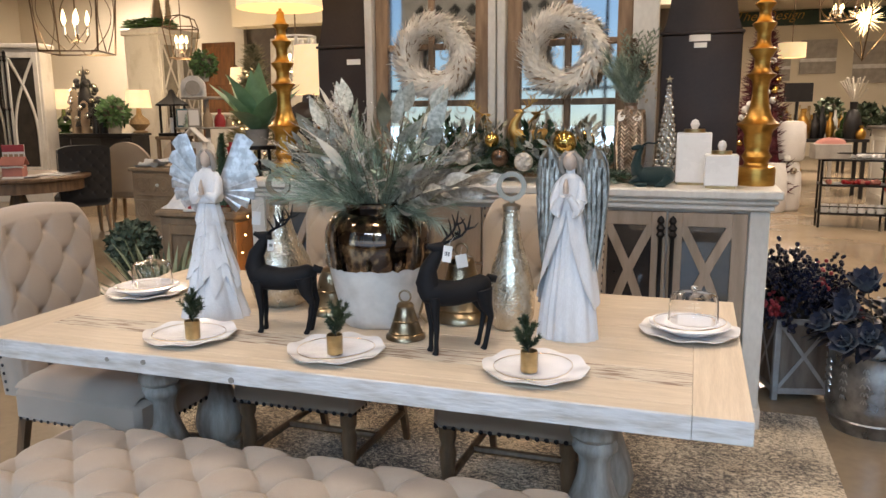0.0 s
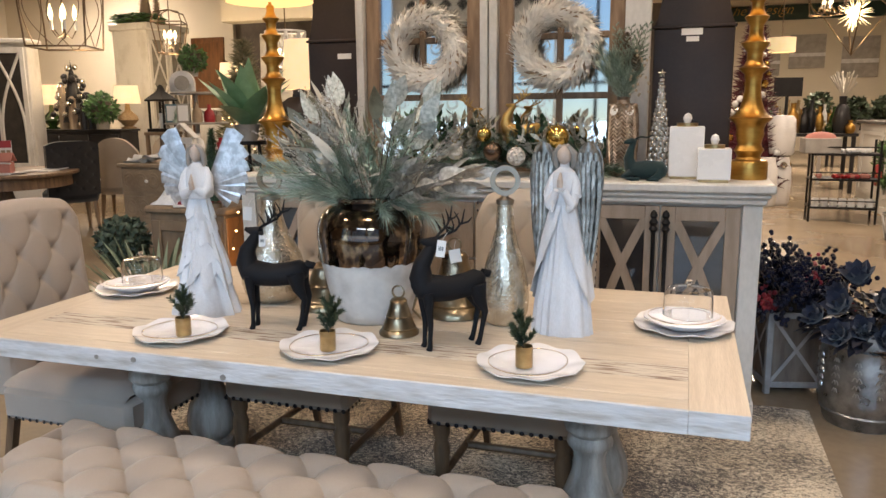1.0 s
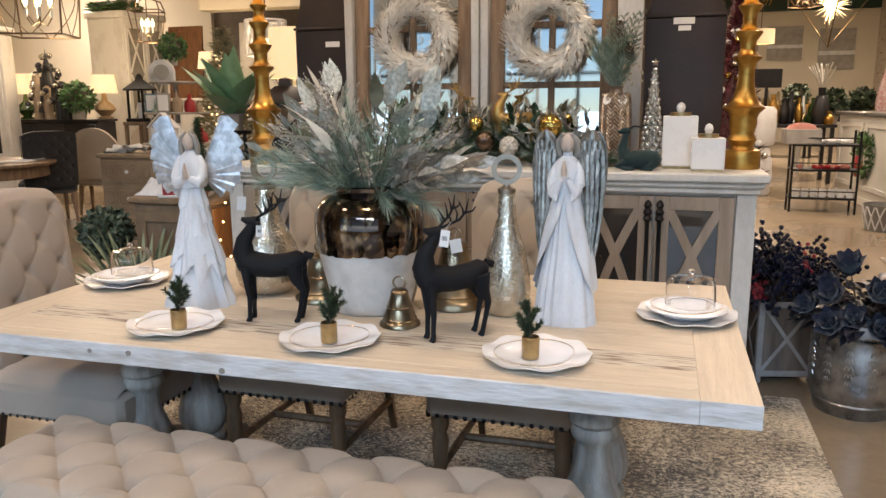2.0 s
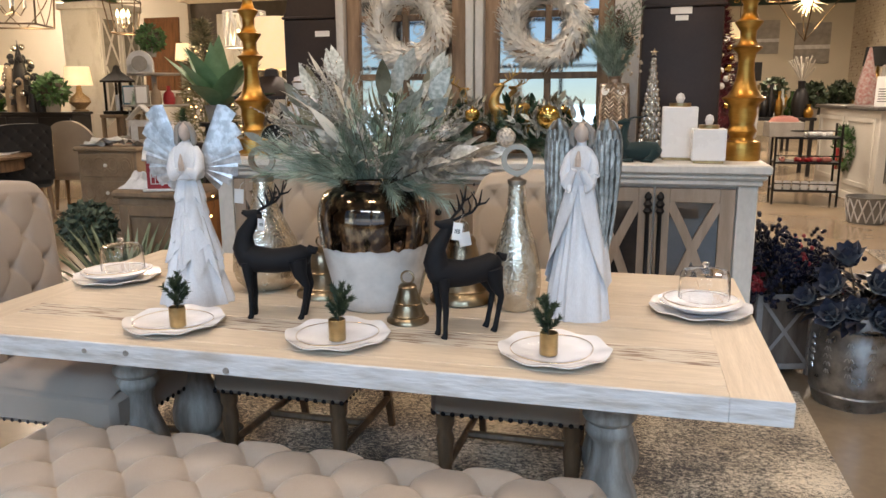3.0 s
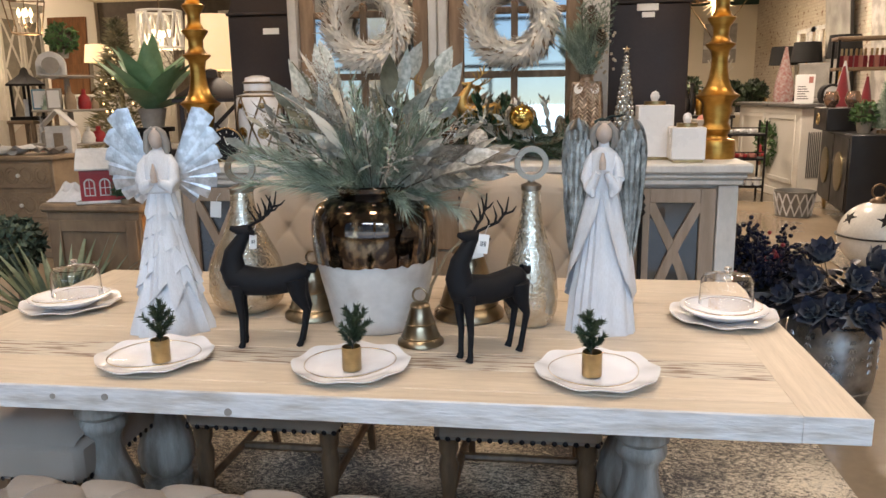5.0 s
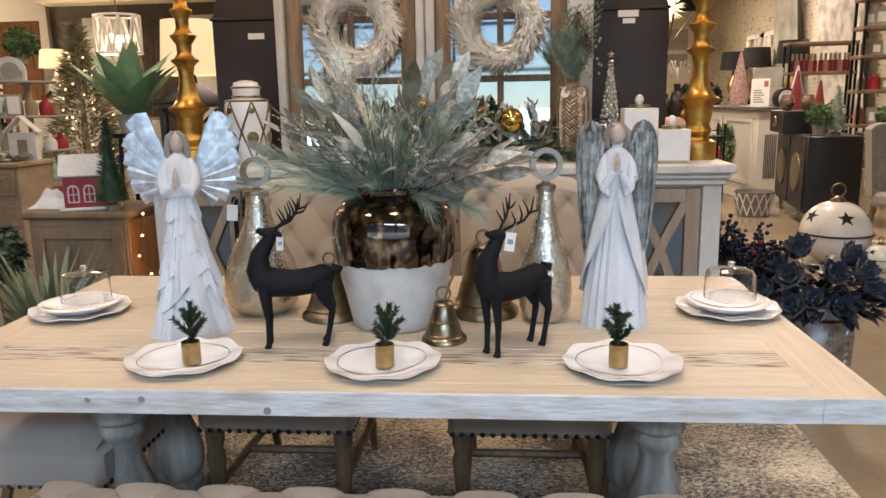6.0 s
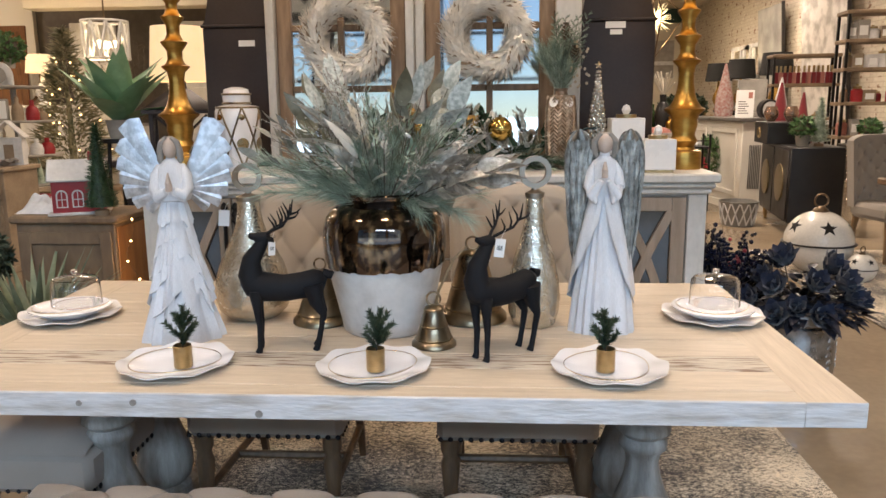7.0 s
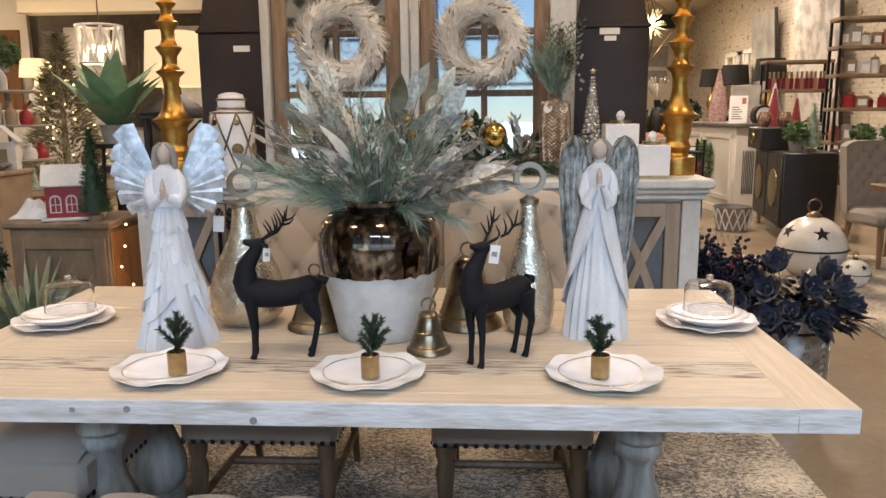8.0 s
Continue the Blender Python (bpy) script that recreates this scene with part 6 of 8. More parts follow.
BASKETM = mat("woven_basket", (0.42, 0.29, 0.16), 0.8, c2=(0.25, 0.16, 0.08), scale=30, stretch=(1, 1, 4), bump=0.8, bscale=80)

# console beside the sideboard
co = thing("console_cabinet", (-2.62, 3.95, 0), "weathered wooden console cabinet with a panelled door", "cabinet")
part("body", Geo().box(-0.25, 0.25, -0.18, 0.2, 0.06, 0.82, 0.006), SOFTWOOD, co)
part("top", Geo().box(-0.275, 0.275, -0.205, 0.22, 0.82, 0.86, 0.012), SOFTWOOD, co)
part("plinth", Geo().box(-0.265, 0.265, -0.195, 0.21, 0, 0.06, 0.006), SOFTWOOD, co)
for a, b, c, d in ((-0.235, -0.175, 0.1, 0.78), (0.175, 0.235, 0.1, 0.78)):
    part("door_stile", Geo().box(a, b, -0.195, -0.181, c, d, 0.004), SOFTWOOD, co)
for c in (0.1, 0.72):
    part("door_rail", Geo().box(-0.175, 0.175, -0.194, -0.181, c, c + 0.06, 0.004), SOFTWOOD, co)
# the fairy lights' orange glow on this side is put into the panel's colour
part("side_panel", Geo().box(0.2505, 0.258, -0.17, 0.19, 0.08, 0.8, 0.003), GLOWWOOD, co, "end panel with the fairy lights' orange glow in its colour")
fl = thing("string_lights", (-2.3, 3.86, 0.86), "warm fairy lights hanging beside the console", "string lights")
pts = [(0.01 + 0.015 * math.sin(i * 1.3), -0.1 + 0.03 * math.cos(i), -0.02 - 0.05 * i) for i in range(10)]
part("wire", Geo().tube(pts, 0.0012, 5), BRONZE, fl)
for p in pts[::2]:
    part("bulb", Geo().ball(p, 0.006, 8), TINY, fl)
    lamp("fairy_glow", "POINT", Matrix.Translation(Vector((-2.3, 3.86, 0.86)) + Vector(p) + Vector((-0.006, -0.012, 0))), 0.12, (1, 0.6, 0.25), (0.006,))

# red toy house
hs = thing("toy_house", pose(-2.585, 3.87, 0.86, 0, 0, 22) @ Matrix.Scale(1.15, 4), "red toy house with white windows and a snowy roof", "decoration")
part("base", Geo().box(-0.12, 0.12, -0.08, 0.08, 0, 0.012, 0.003), SNOW, hs)
g = Geo()
w, d, h, rz = 0.1, 0.065, 0.15, 0.225
g.add([(-w, -d, 0.012), (w, -d, 0.012), (w, d, 0.012), (-w, d, 0.012), (-w, -d, h), (w, -d, h), (w, d, h), (-w, d, h), (-w, 0, rz), (w, 0, rz)], [(0, 1, 5, 4), (2, 3, 7, 6), (1, 2, 6, 9, 5), (3, 0, 4, 8, 7)])
part("house_body", g, RED, hs)
for s in (-1, 1):
    n = math.degrees(math.atan2(rz - h, d))
    part("roof_slope", Geo().box(-w - 0.015, w + 0.015, -0.004, 0.112, 0.0, 0.012, 0.004, pose(0, s * -0.001, rz, 0, 0, 0 if s > 0 else 180) @ pose(0, 0, 0, -n)), SNOW, hs, "snow-covered roof slope")
part("chimney", Geo().box(0.045, 0.07, -0.012, 0.012, rz - 0.03, rz + 0.04, 0.002), RED, hs)
for wx in (-0.062, 0, 0.062):
    arch = [(wx + 0.02 * math.cos(math.pi * i / 8), -d - 0.002, 0.085 + 0.02 * math.sin(math.pi * i / 8)) for i in range(9)] + [(wx - 0.02, -d - 0.002, 0.035), (wx + 0.02, -d - 0.002, 0.035)]
    wn1 = part("window", Geo().tube(arch, 0.0035, 6, close=True), SNOW, hs, "white arched window")
    part("glazing_bar", Geo().box(wx - 0.0015, wx + 0.0015, -d - 0.004, -d - 0.001, 0.035, 0.105, 0.0005), SNOW, wn1)
    part("glazing_bar", Geo().box(wx - 0.02, wx + 0.02, -d - 0.0038, -d - 0.001, 0.066, 0.069, 0.0005), SNOW, wn1)
for wy in (-0.028, 0.028):
    part("side_window", Geo().box(-w - 0.003, -w - 0.0005, wy - 0.018, wy + 0.018, 0.04, 0.1, 0.001), SNOW, hs)


def cone_tree(name, x, y, z, r, h, mt, label, seed, group="", n=900, nl=0.02, base=True, core=True):
    rnd = random.Random(seed)
    t = thing(name, (x, y, z), label, "ornament tree", group)
    b0 = 0.0
    if base:
        part("foot", Geo().lathe([(1e-5, 0), (r * 0.45, 0), (r * 0.45, h * 0.06), (r * 0.12, h * 0.065), (r * 0.1, h * 0.14)], 20), SOFTWOOD, t)
        b0 = h * 0.1
    g = Geo()
    g.tube([(0, 0, b0), (0, 0, h)], [r * 0.1, 0.002], 6)
    for i in range(n):
        q = rnd.random() ** 1.4
        a = rnd.uniform(0, 6.28)
        rr = r * (1 - q) * rnd.uniform(0.55, 1)
        p = Vector((rr * math.cos(a), rr * math.sin(a), b0 + (h - b0) * q))
        g.needle(p, p + Vector((math.cos(a), math.sin(a), rnd.uniform(-0.3, 0.7))) * nl * rnd.uniform(0.6, 1.3), nl * 0.1)
    if core:
        g.lathe([(r * 0.75, b0), (0.002, h * 0.97)], 14)
    part("foliage", g, mt, t, kind="stuff", recalc=False)
    return t


cone_tree("bottle_brush_tree", -2.435, 3.79, 0.86, 0.075, 0.44, PINEGREEN, "dark green bottle brush tree on a wooden foot", 61, n=1500, nl=0.022)
g = Geo().grid(lambda u, v: ((u - 0.5) * 0.22, (v - 0.5) * 0.16, 0.004 + 0.09 * (math.sin(math.pi * u) * math.sin(math.pi * v)) ** 0.6 * (0.8 + 0.5 * noise.noise((u * 5, v * 5, 7)))), 24, 18)
solo("fleece_throw", g, SNOW, (-2.78, 3.88, 0.86), "crumpled white fleece throw on the console", "throw")


def leaf_ball(x, y, z, r, label, mt, seed, stem=0.0, pot=None, n=900, size=0.035):
    rnd = random.Random(seed)
    t = thing("topiary", (x, y, z), label, "artificial plant")
    if pot:
        part("pot", Geo().lathe([(1e-5, 0), (pot * 0.75, 0), (pot, pot * 1.5), (pot * 1.04, pot * 1.55), (pot * 0.9, pot * 1.55), (pot * 0.85, pot * 1.3), (1e-5, pot * 1.3)], 28), KRAFT, t)
    if stem:
        part("trunk", Geo().tube([(0, 0, 0.05), (0.01, 0, stem * 0.5), (0, 0, stem)], [0.014, 0.012, 0.01], 8), TWIG, t)
    g = Geo()
    c = Vector((0, 0, stem + r * 0.8))
    for i in range(n):
        o = Vector((rnd.gauss(0, 1), rnd.gauss(0, 1), rnd.gauss(0, 1))).normalized()
        p = c + o * r * rnd.uniform(0.72, 0.98)
        d = o + Vector((rnd.uniform(-1, 1), rnd.uniform(-1, 1), rnd.uniform(-0.7, 0.9)))
        g.leaf(p, d, o, size * rnd.uniform(0.7, 1.2), size * 0.55, 0.2, 3, 0.2)
    part("foliage", g, mt, t, kind="stuff", recalc=False)
    part("core", Geo().ball(c, r * 0.72, 14), TWIG, t)
    return t


leaf_ball(-3.1, 3.8, 0, 0.145, "round boxwood topiary ball on a stem beside the table", BOXLEAF, 71, 0.52, 0.15, 1300, 0.04)
leaf_ball(-2.78, 3.3, 0, 0.14, "low boxwood topiary ball beside the table", BOXLEAF, 72, 0.1, 0.1, 800, 0.04)


def spiky_plant(x, y, z, n, L, w, mt, label, seed, pot=0.14, up=1.2, steps=6):
    rnd = random.Random(seed)
    t = thing("spiky_plant", (x, y, z), label, "artificial plant")
    part("pot", Geo().lathe([(1e-5, 0), (pot * 0.75, 0), (pot, pot * 1.3), (pot * 1.03, pot * 1.35), (pot * 0.9, pot * 1.35), (pot * 0.85, pot * 1.1), (1e-5, pot * 1.1)], 24), KRAFT, t)
    for i in range(n):
        a = i * 2.4
        q = i / n
        d = Vector((math.cos(a), math.sin(a), up * (0.25 + 1.9 * q) * rnd.uniform(0.85, 1.15)))
        g = Geo().leaf((0.02 * math.cos(a), 0.02 * math.sin(a), pot * 1.15), d, (math.cos(a) * -0.5, math.sin(a) * -0.5, 1), L * rnd.uniform(0.8, 1.1), w, rnd.uniform(-0.05, 0.35), steps, 0.35)
        part("leaf", g, mt, t, recalc=False)


spiky_plant(-2.62, 3.46, 0, 64, 0.56, 0.04, mat("yucca_blade", (0.24, 0.28, 0.18), 0.5, c2=(0.1, 0.13, 0.08), scale=8), "spiky grey-green yucca plant in a tall pot", 81, 0.2, 1.3)
spiky_plant(-2.71, 4.6, 1.2, 19, 0.42, 0.15, AGAVE, "large green artificial agave on a tall plant stand", 82, 0.08, 1.7)
ps = thing("plant_stand", (-2.71, 4.6, 0), "tall dark metal plant stand behind the console", "plant stand")
part("plate", Geo().lathe([(1e-5, 1.175), (0.12, 1.175), (0.12, 1.2), (1e-5, 1.2)], 20), IRON, ps)
for k in range(3):
    part("leg", Geo().tube([(0.08 * math.cos(2.09 * k), 0.08 * math.sin(2.09 * k), 1.175), (0.16 * math.cos(2.09 * k), 0.16 * math.sin(2.09 * k), 0)], 0.012, 8), IRON, ps)

# dark lantern under the agave
ln = thing("floor_lantern", pose(-2.42, 4.8, 0, 0, 0, 20) @ Matrix.Scale(1.0, 4), "tall dark metal and glass lantern on legs", "lantern")
part("base", Geo().box(-0.19, 0.19, -0.19, 0.19, 1.0, 1.04, 0.006), DARKPANEL, ln)
for a in (-1, 1):
    for b in (-1, 1):
        part("corner_post", Geo().box(a * 0.165 - 0.012, a * 0.165 + 0.012, b * 0.165 - 0.012, b * 0.165 + 0.012, 1.04, 1.34, 0.003), DARKPANEL, ln)
        part("stand_leg", Geo().box(a * 0.165 - 0.015, a * 0.165 + 0.015, b * 0.165 - 0.015, b * 0.165 + 0.015, 0, 1.0, 0.003), DARKPANEL, ln)
for a in range(4):
    rm = pose(0, 0, 0, 0, 0, 90 * a)
    for s in (-1, 1):
        part("cross_bar", Geo().box(-0.007, 0.007, -0.17 - 0.002 * s, -0.165 - 0.002 * s, -0.2, 0.2, 0.002, rm @ pose(0, 0, 1.19, 0, s * 46)), DARKPANEL, ln)
part("roof", Geo().lathe([(0.3, 1.34), (0.3, 1.36), (0.09, 1.48), (0.06, 1.485), (0.05, 1.53), (1e-5, 1.54)], 4, pose(0, 0, 0, 0, 0, 45)), DARKPANEL, ln)

# carved chest with papers
ch = thing("carved_chest", (-4.93, 6.55, 0), "taupe carved wooden chest of drawers", "chest of drawers")
part("body", Geo().box(-0.32, 0.32, -0.24, 0.24, 0.06, 0.86, 0.006), TAUPE, ch)
part("top", Geo().box(-0.35, 0.35, -0.27, 0.26, 0.86, 0.9, 0.01), TAUPE, ch)
part("plinth", Geo().box(-0.33, 0.33, -0.25, 0.25, 0, 0.06, 0.005), TAUPE, ch)
for z in (0.1, 0.36, 0.62):
    dw = part("drawer", Geo().box(-0.29, 0.29, -0.258, -0.241, z, z + 0.22, 0.005), TAUPE, ch)
    for k in range(4):
        cx = -0.21 + 0.14 * k
        for q in (0.075, 0.045):
            part("carved_ring", Geo().tube([(cx + q * 0.85 * math.cos(2 * math.pi * i / 16), -0.26, z + 0.11 + q * math.sin(2 * math.pi * i / 16)) for i in range(16)], 0.007, 6, close=True), TAUPE, dw)
    part("knob", Geo().ball((0, -0.272, z + 0.11), 0.018, 12), PAPER, dw)
for i, (px, py, w, d, r) in enumerate(((-5.12, 6.45, 0.26, 0.2, 8), (-4.78, 6.5, 0.28, 0.2, -14), (-4.95, 6.42, 0.3, 0.2, 3))):
    g = Geo().grid(lambda u, v: ((u - 0.5) * w, (v - 0.5) * d, 0.02 + 0.02 * i + 0.05 * noise.noise((u * 3 + i, v * 3, 2))), 12, 10)
    g.grid(lambda u, v: ((u - 0.5) * w, (v - 0.5) * d, 0.012 + 0.02 * i + 0.05 * noise.noise((u * 3 + i, v * 3, 2))), 12, 10)
    solo("folded_cloth", g, (SNOW, GREYLINEN, SNOW)[i], pose(px, py, 0.905, 0, 0, r), ("folded white linen on the carved chest", "folded grey linen on the carved chest", "folded white linen on the carved chest")[i], "cloth", recalc=False)
wh = thing("white_house", pose(-4.72, 6.62, 0.9, 0, 0, 15), "small white wooden house ornament on the chest", "decoration")
part("house_body", Geo().box(-0.11, 0.11, -0.06, 0.06, 0, 0.24, 0.004), SNOW, wh)
for s in (-1, 1):
    part("roof_slope", Geo().box(0, 0.2, -0.07, 0.07, -0.012, 0, 0.003, pose(0, 0, 0.38, 0, 45 if s > 0 else 135)), SNOW, wh)
part("doorway", Geo().box(-0.04, 0.04, -0.063, -0.0605, 0.02, 0.18, 0.001), TAUPE, wh)


def shop_chair(x, y, rot, label, fabric, leg_mt, round_back=True):
    c = thing("shop_chair", pose(x, y, 0, 0, 0, rot), label, "chair", "chairs across the shop")
    w = 0.27
    part("seat", Geo().box(-w, w, -0.25, 0.25, 0.36, 0.5, 0.04), fabric, c)
    g = Geo()

    def crown(u):
        q = 2 * u - 1
        return 1.08 - (0.2 if round_back else 0.05) * abs(q) ** (2.5 if round_back else 4)

    def f(u, v, y0):
        q = 2 * u - 1
        return (q * (w + 0.01), 0.22 + 0.08 * v + y0 - 0.06 * q * q, 0.45 + (crown(u) - 0.45) * v)

    def dent(u, v):
        if round_back or not (0.05 < u < 0.95 and 0.05 < v < 0.95):
            return 0.0
        return 0.035 * (1 - pillow(u * 4 + v * 4, u * 4 - v * 4))

    nu, nv = (16, 10) if round_back else (48, 48)
    g.grid(lambda u, v: f(u, v, dent(u, v)), nu, nv).grid(lambda u, v: f(u, v, 0.09 - dent(u, v) * 0.8), nu, nv)
    o, k1 = (nu + 1) * (nv + 1), nu + 1
    for j in range(nv):
        for i in (0, nu):
            g.f.append((j * k1 + i, j * k1 + k1 + i, j * k1 + k1 + i + o, j * k1 + i + o))
            g.k.append(0)
    for i in range(nu):
        g.f.append((nv * k1 + i, nv * k1 + i + 1, nv * k1 + i + 1 + o, nv * k1 + i + o))
        g.k.append(0)
    part("backrest", g, fabric, c)
    for sx in (-1, 1):
        for sy in (-1, 1):
            part("leg", Geo().tube([(sx * 0.22, sy * 0.2, 0.36), (sx * 0.23, sy * (0.22 if sy < 0 else 0.28), 0)], [0.03, 0.018], 8), leg_mt, c)
    if not round_back:
        g = Geo()
        for sx in (-1, 1):
            for i in range(18):
                g.ball((sx * (w + 0.012), 0.26 + 0.004 * i, 0.47 + 0.03 * i), 0.008, 6)
        part("nail_trim", g, SILVERBALL, c, "bright nailhead trim", kind="stuff")
    return c


WALNUT = mat("walnut_leg", (0.26, 0.16, 0.08), 0.5)
shop_chair(-6.88, 8.25, 205, "cream round-backed upholstered dining chair", LINEN, WALNUT)
shop_chair(-7.25, 9.6, 20, "cream round-backed upholstered dining chair", LINEN, WALNUT)
shop_chair(-6.86, 7.3, 235, "black velvet tufted chair with bright nailheads", BLACKVELVET, WALNUT, False)
rt = thing("round_table", (-7.08, 6.6, 0), "round wooden pedestal dining table set for a meal", "dining table")
part("tabletop", Geo().lathe([(1e-5, 0.72), (0.72, 0.72), (0.76, 0.735), (0.76, 0.76), (0.745, 0.77), (1e-5, 0.77)], 56), CHAIRWOOD, rt)
part("apron", Geo().lathe([(0.66, 0.6), (0.68, 0.605), (0.68, 0.72), (0.66, 0.72), (0.66, 0.6)], 56), CHAIRWOOD, rt)
part("pedestal", Geo().lathe([(0.3, 0), (0.3, 0.04), (0.1, 0.1), (0.07, 0.2), (0.11, 0.4), (0.07, 0.55), (0.16, 0.68), (0.3, 0.72)], 28), CHAIRWOOD, rt)
for i, (a, r) in enumerate(((-30, 0.5), (35, 0.52), (-80, 0.45))):
    solo("dinner_plate", Geo().lathe([(1e-5, 0), (0.09, 0), (0.14, 0.014), (0.14, 0.018), (0.09, 0.006), (1e-5, 0.006)], 32), CHINA, (-7.08 + r * math.cos(radians(a)), 6.6 + r * math.sin(radians(a)), 0.77), "white dinner plate on the round table", "plate", "plates on the round table")
for i, (a, r, w) in enumerate(((-45, 0.5, 0.16), (10, 0.45, 0.16))):
    solo("napkin", Geo().box(-w, w, -0.1, 0.1, 0, 0.012, 0.004), SNOW, pose(-7.08 + r * math.cos(radians(a)), 6.6 + r * math.sin(radians(a)), 0.77, 0, 0, a), "folded white napkin on the round table", "napkin")
gh = thing("gingerbread_house", pose(-6.8, 6.34, 0.77, 0, 0, 30), "pink gingerbread house with white icing", "decoration")
part("house_body", Geo().box(-0.1, 0.1, -0.08, 0.08, 0, 0.12, 0.004), PINK, gh)
for s in (-1, 1):
    part("roof_slope", Geo().box(-0.12, 0.12, 0, 0.13, 0, 0.014, 0.004, pose(0, 0, 0.21, 0, 0, 0 if s > 0 else 180) @ pose(0, 0, 0, -42)), PINK, gh)
part("icing", Geo().tube([(-0.12, -0.1, 0.115), (-0.04, -0.1, 0.108), (0.04, -0.1, 0.115), (0.12, -0.1, 0.108)], 0.008, 6), SNOW, gh)
cone_tree("bottle_brush_tree", -7.25, 6.2, 0.77, 0.08, 0.42, PINK, "pink bottle brush tree on the round table", 62, n=500, nl=0.03)
cone_tree("bottle_brush_tree", -7.36, 6.3, 0.77, 0.09, 0.52, PINE, "frosted green bottle brush tree on the round table", 63, n=500, nl=0.03)
ad = thing("calendar_board", pose(-7.17, 6.68, 0.77, 0, 0, 35) @ Matrix.Scale(0.66, 4), "red and cream advent calendar board", "decoration")
part("board", Geo().box(-0.17, 0.17, -0.015, 0.015, 0, 0.5, 0.004), SNOW, ad)
part("heading", Geo().box(-0.17, 0.17, -0.019, -0.0155, 0.38, 0.5, 0.001), RED, ad)
for i in range(4):
    for k in range(4):
        part("day_box", Geo().box(-0.15 + 0.08 * k, -0.09 + 0.08 * k, -0.022, -0.0155, 0.04 + 0.08 * i, 0.1 + 0.08 * i, 0.002), TAUPE, ad)


# pendant lanterns
def cage_pendant(x, y, z0, w, h, label, arched=False):
    p = thing("pendant_lantern", pose(x, y, z0, 0, 0, 25), label, "pendant light", "lantern pendants")
    r = w / 2
    for a in (-1, 1):
        for b in (-1, 1):
            part("corner_bar", Geo().tube([(a * r * 0.86, b * r * 0.86, 0), (a * r, b * r, h)] if not arched else [(a * r * 0.7, b * r * 0.7, 0), (a * r, b * r, h * 0.7), (a * r * 0.8, b * r * 0.8, h * 0.92), (0, 0, h)], 0.012, 6), BRONZE, p)
    for z, k in ((0, 0.86 if not arched else 0.7), (h if not arched else h * 0.7, 1)):
        part("frame_ring", Geo().tube([(-r * k, -r * k, z), (r * k, -r * k, z), (r * k, r * k, z), (-r * k, r * k, z)], 0.012, 6, close=True), BRONZE, p)
    if not arched:
        for q in range(4):
            rm = pose(0, 0, 0, 0, 0, 90 * q)
            for s in (-1, 1):
                pts = [(s * r * (0.05 + 0.75 * math.sin(math.pi * i / 12)), -r * (0.87 + 0.12 * i / 12), h * i / 12) for i in range(13)]
                part("curved_bar", Geo().tube(pts, 0.006, 5, rm), BRONZE, p)
    part("chain", Geo().tube([(0, 0, h * 0.18), (0, 0, CEIL - z0)], 0.01, 6), BRONZE, p)
    for q in range(4):
        a = math.pi / 2 * q + 0.4
        cx, cy = r * 0.34 * math.cos(a), r * 0.34 * math.sin(a)
        part("arm", Geo().tube([(0, 0, h * 0.18), (cx * 0.6, cy * 0.6, h * 0.12), (cx, cy, h * 0.22)], 0.008, 6), BRONZE, p)
        part("candle_tube", Geo().lathe([(0.018, h * 0.22), (0.018, h * 0.34)], 10, pose(cx, cy, 0)), SNOW, p)
        part("flame_bulb", Geo().lathe([(0.01, h * 0.34), (0.03, h * 0.4), (0.018, h * 0.48), (1e-5, h * 0.54)], 10, pose(cx, cy, 0)), FLAME, p)
    lamp("pendant_glow", "POINT", Matrix.Translation((x, y, z0 + h * 0.1)), 20, (1, 0.74, 0.42), (0.1,))


cage_pendant(-7.15, 7.75, 2.17, 0.78, 0.95, "large square bronze cage pendant with candle bulbs")
cage_pendant(-8.47, 11.5, 2.385, 0.5, 0.73, "arched bronze lantern pendant with candle bulbs", True)

# beaded drum pendant
dp = thing("drum_pendant", pose(-6.52, 12.0, 2.15) @ Matrix.Diagonal((2, 2, 1.7, 1)), "cream openwork drum pendant with lit bulbs", "pendant light")
for z in (0.0, 0.33):
    part("hoop", Geo().tube([(0.165 * math.cos(2 * math.pi * i / 32), 0.165 * math.sin(2 * math.pi * i / 32), z) for i in range(32)], 0.012, 6, close=True), SNOW, dp)
for s in (-1, 1):
    for k in range(9):
        part("lattice_bar", Geo().tube([(0.165 * math.cos(a), 0.165 * math.sin(a), z) for a, z in ((2 * math.pi * k / 9 + s * 0.35 * t, 0.33 * t) for t in (0, 0.25, 0.5, 0.75, 1))], 0.012, 6), SNOW, dp)
for k in range(3):
    part("bulb", Geo().ball((0.06 * math.cos(2.1 * k), 0.06 * math.sin(2.1 * k), 0.13), 0.035, 10), FLAME, dp)
part("chain", Geo().tube([(0, 0, 0.33), (0, 0, (CEIL - 2.15) / 1.7)], 0.006, 6), BRONZE, dp)
lamp("pendant_glow", "POINT", Matrix.Translation((-6.52, 12.0, 2.2)), 20, (1, 0.76, 0.45), (0.06,))


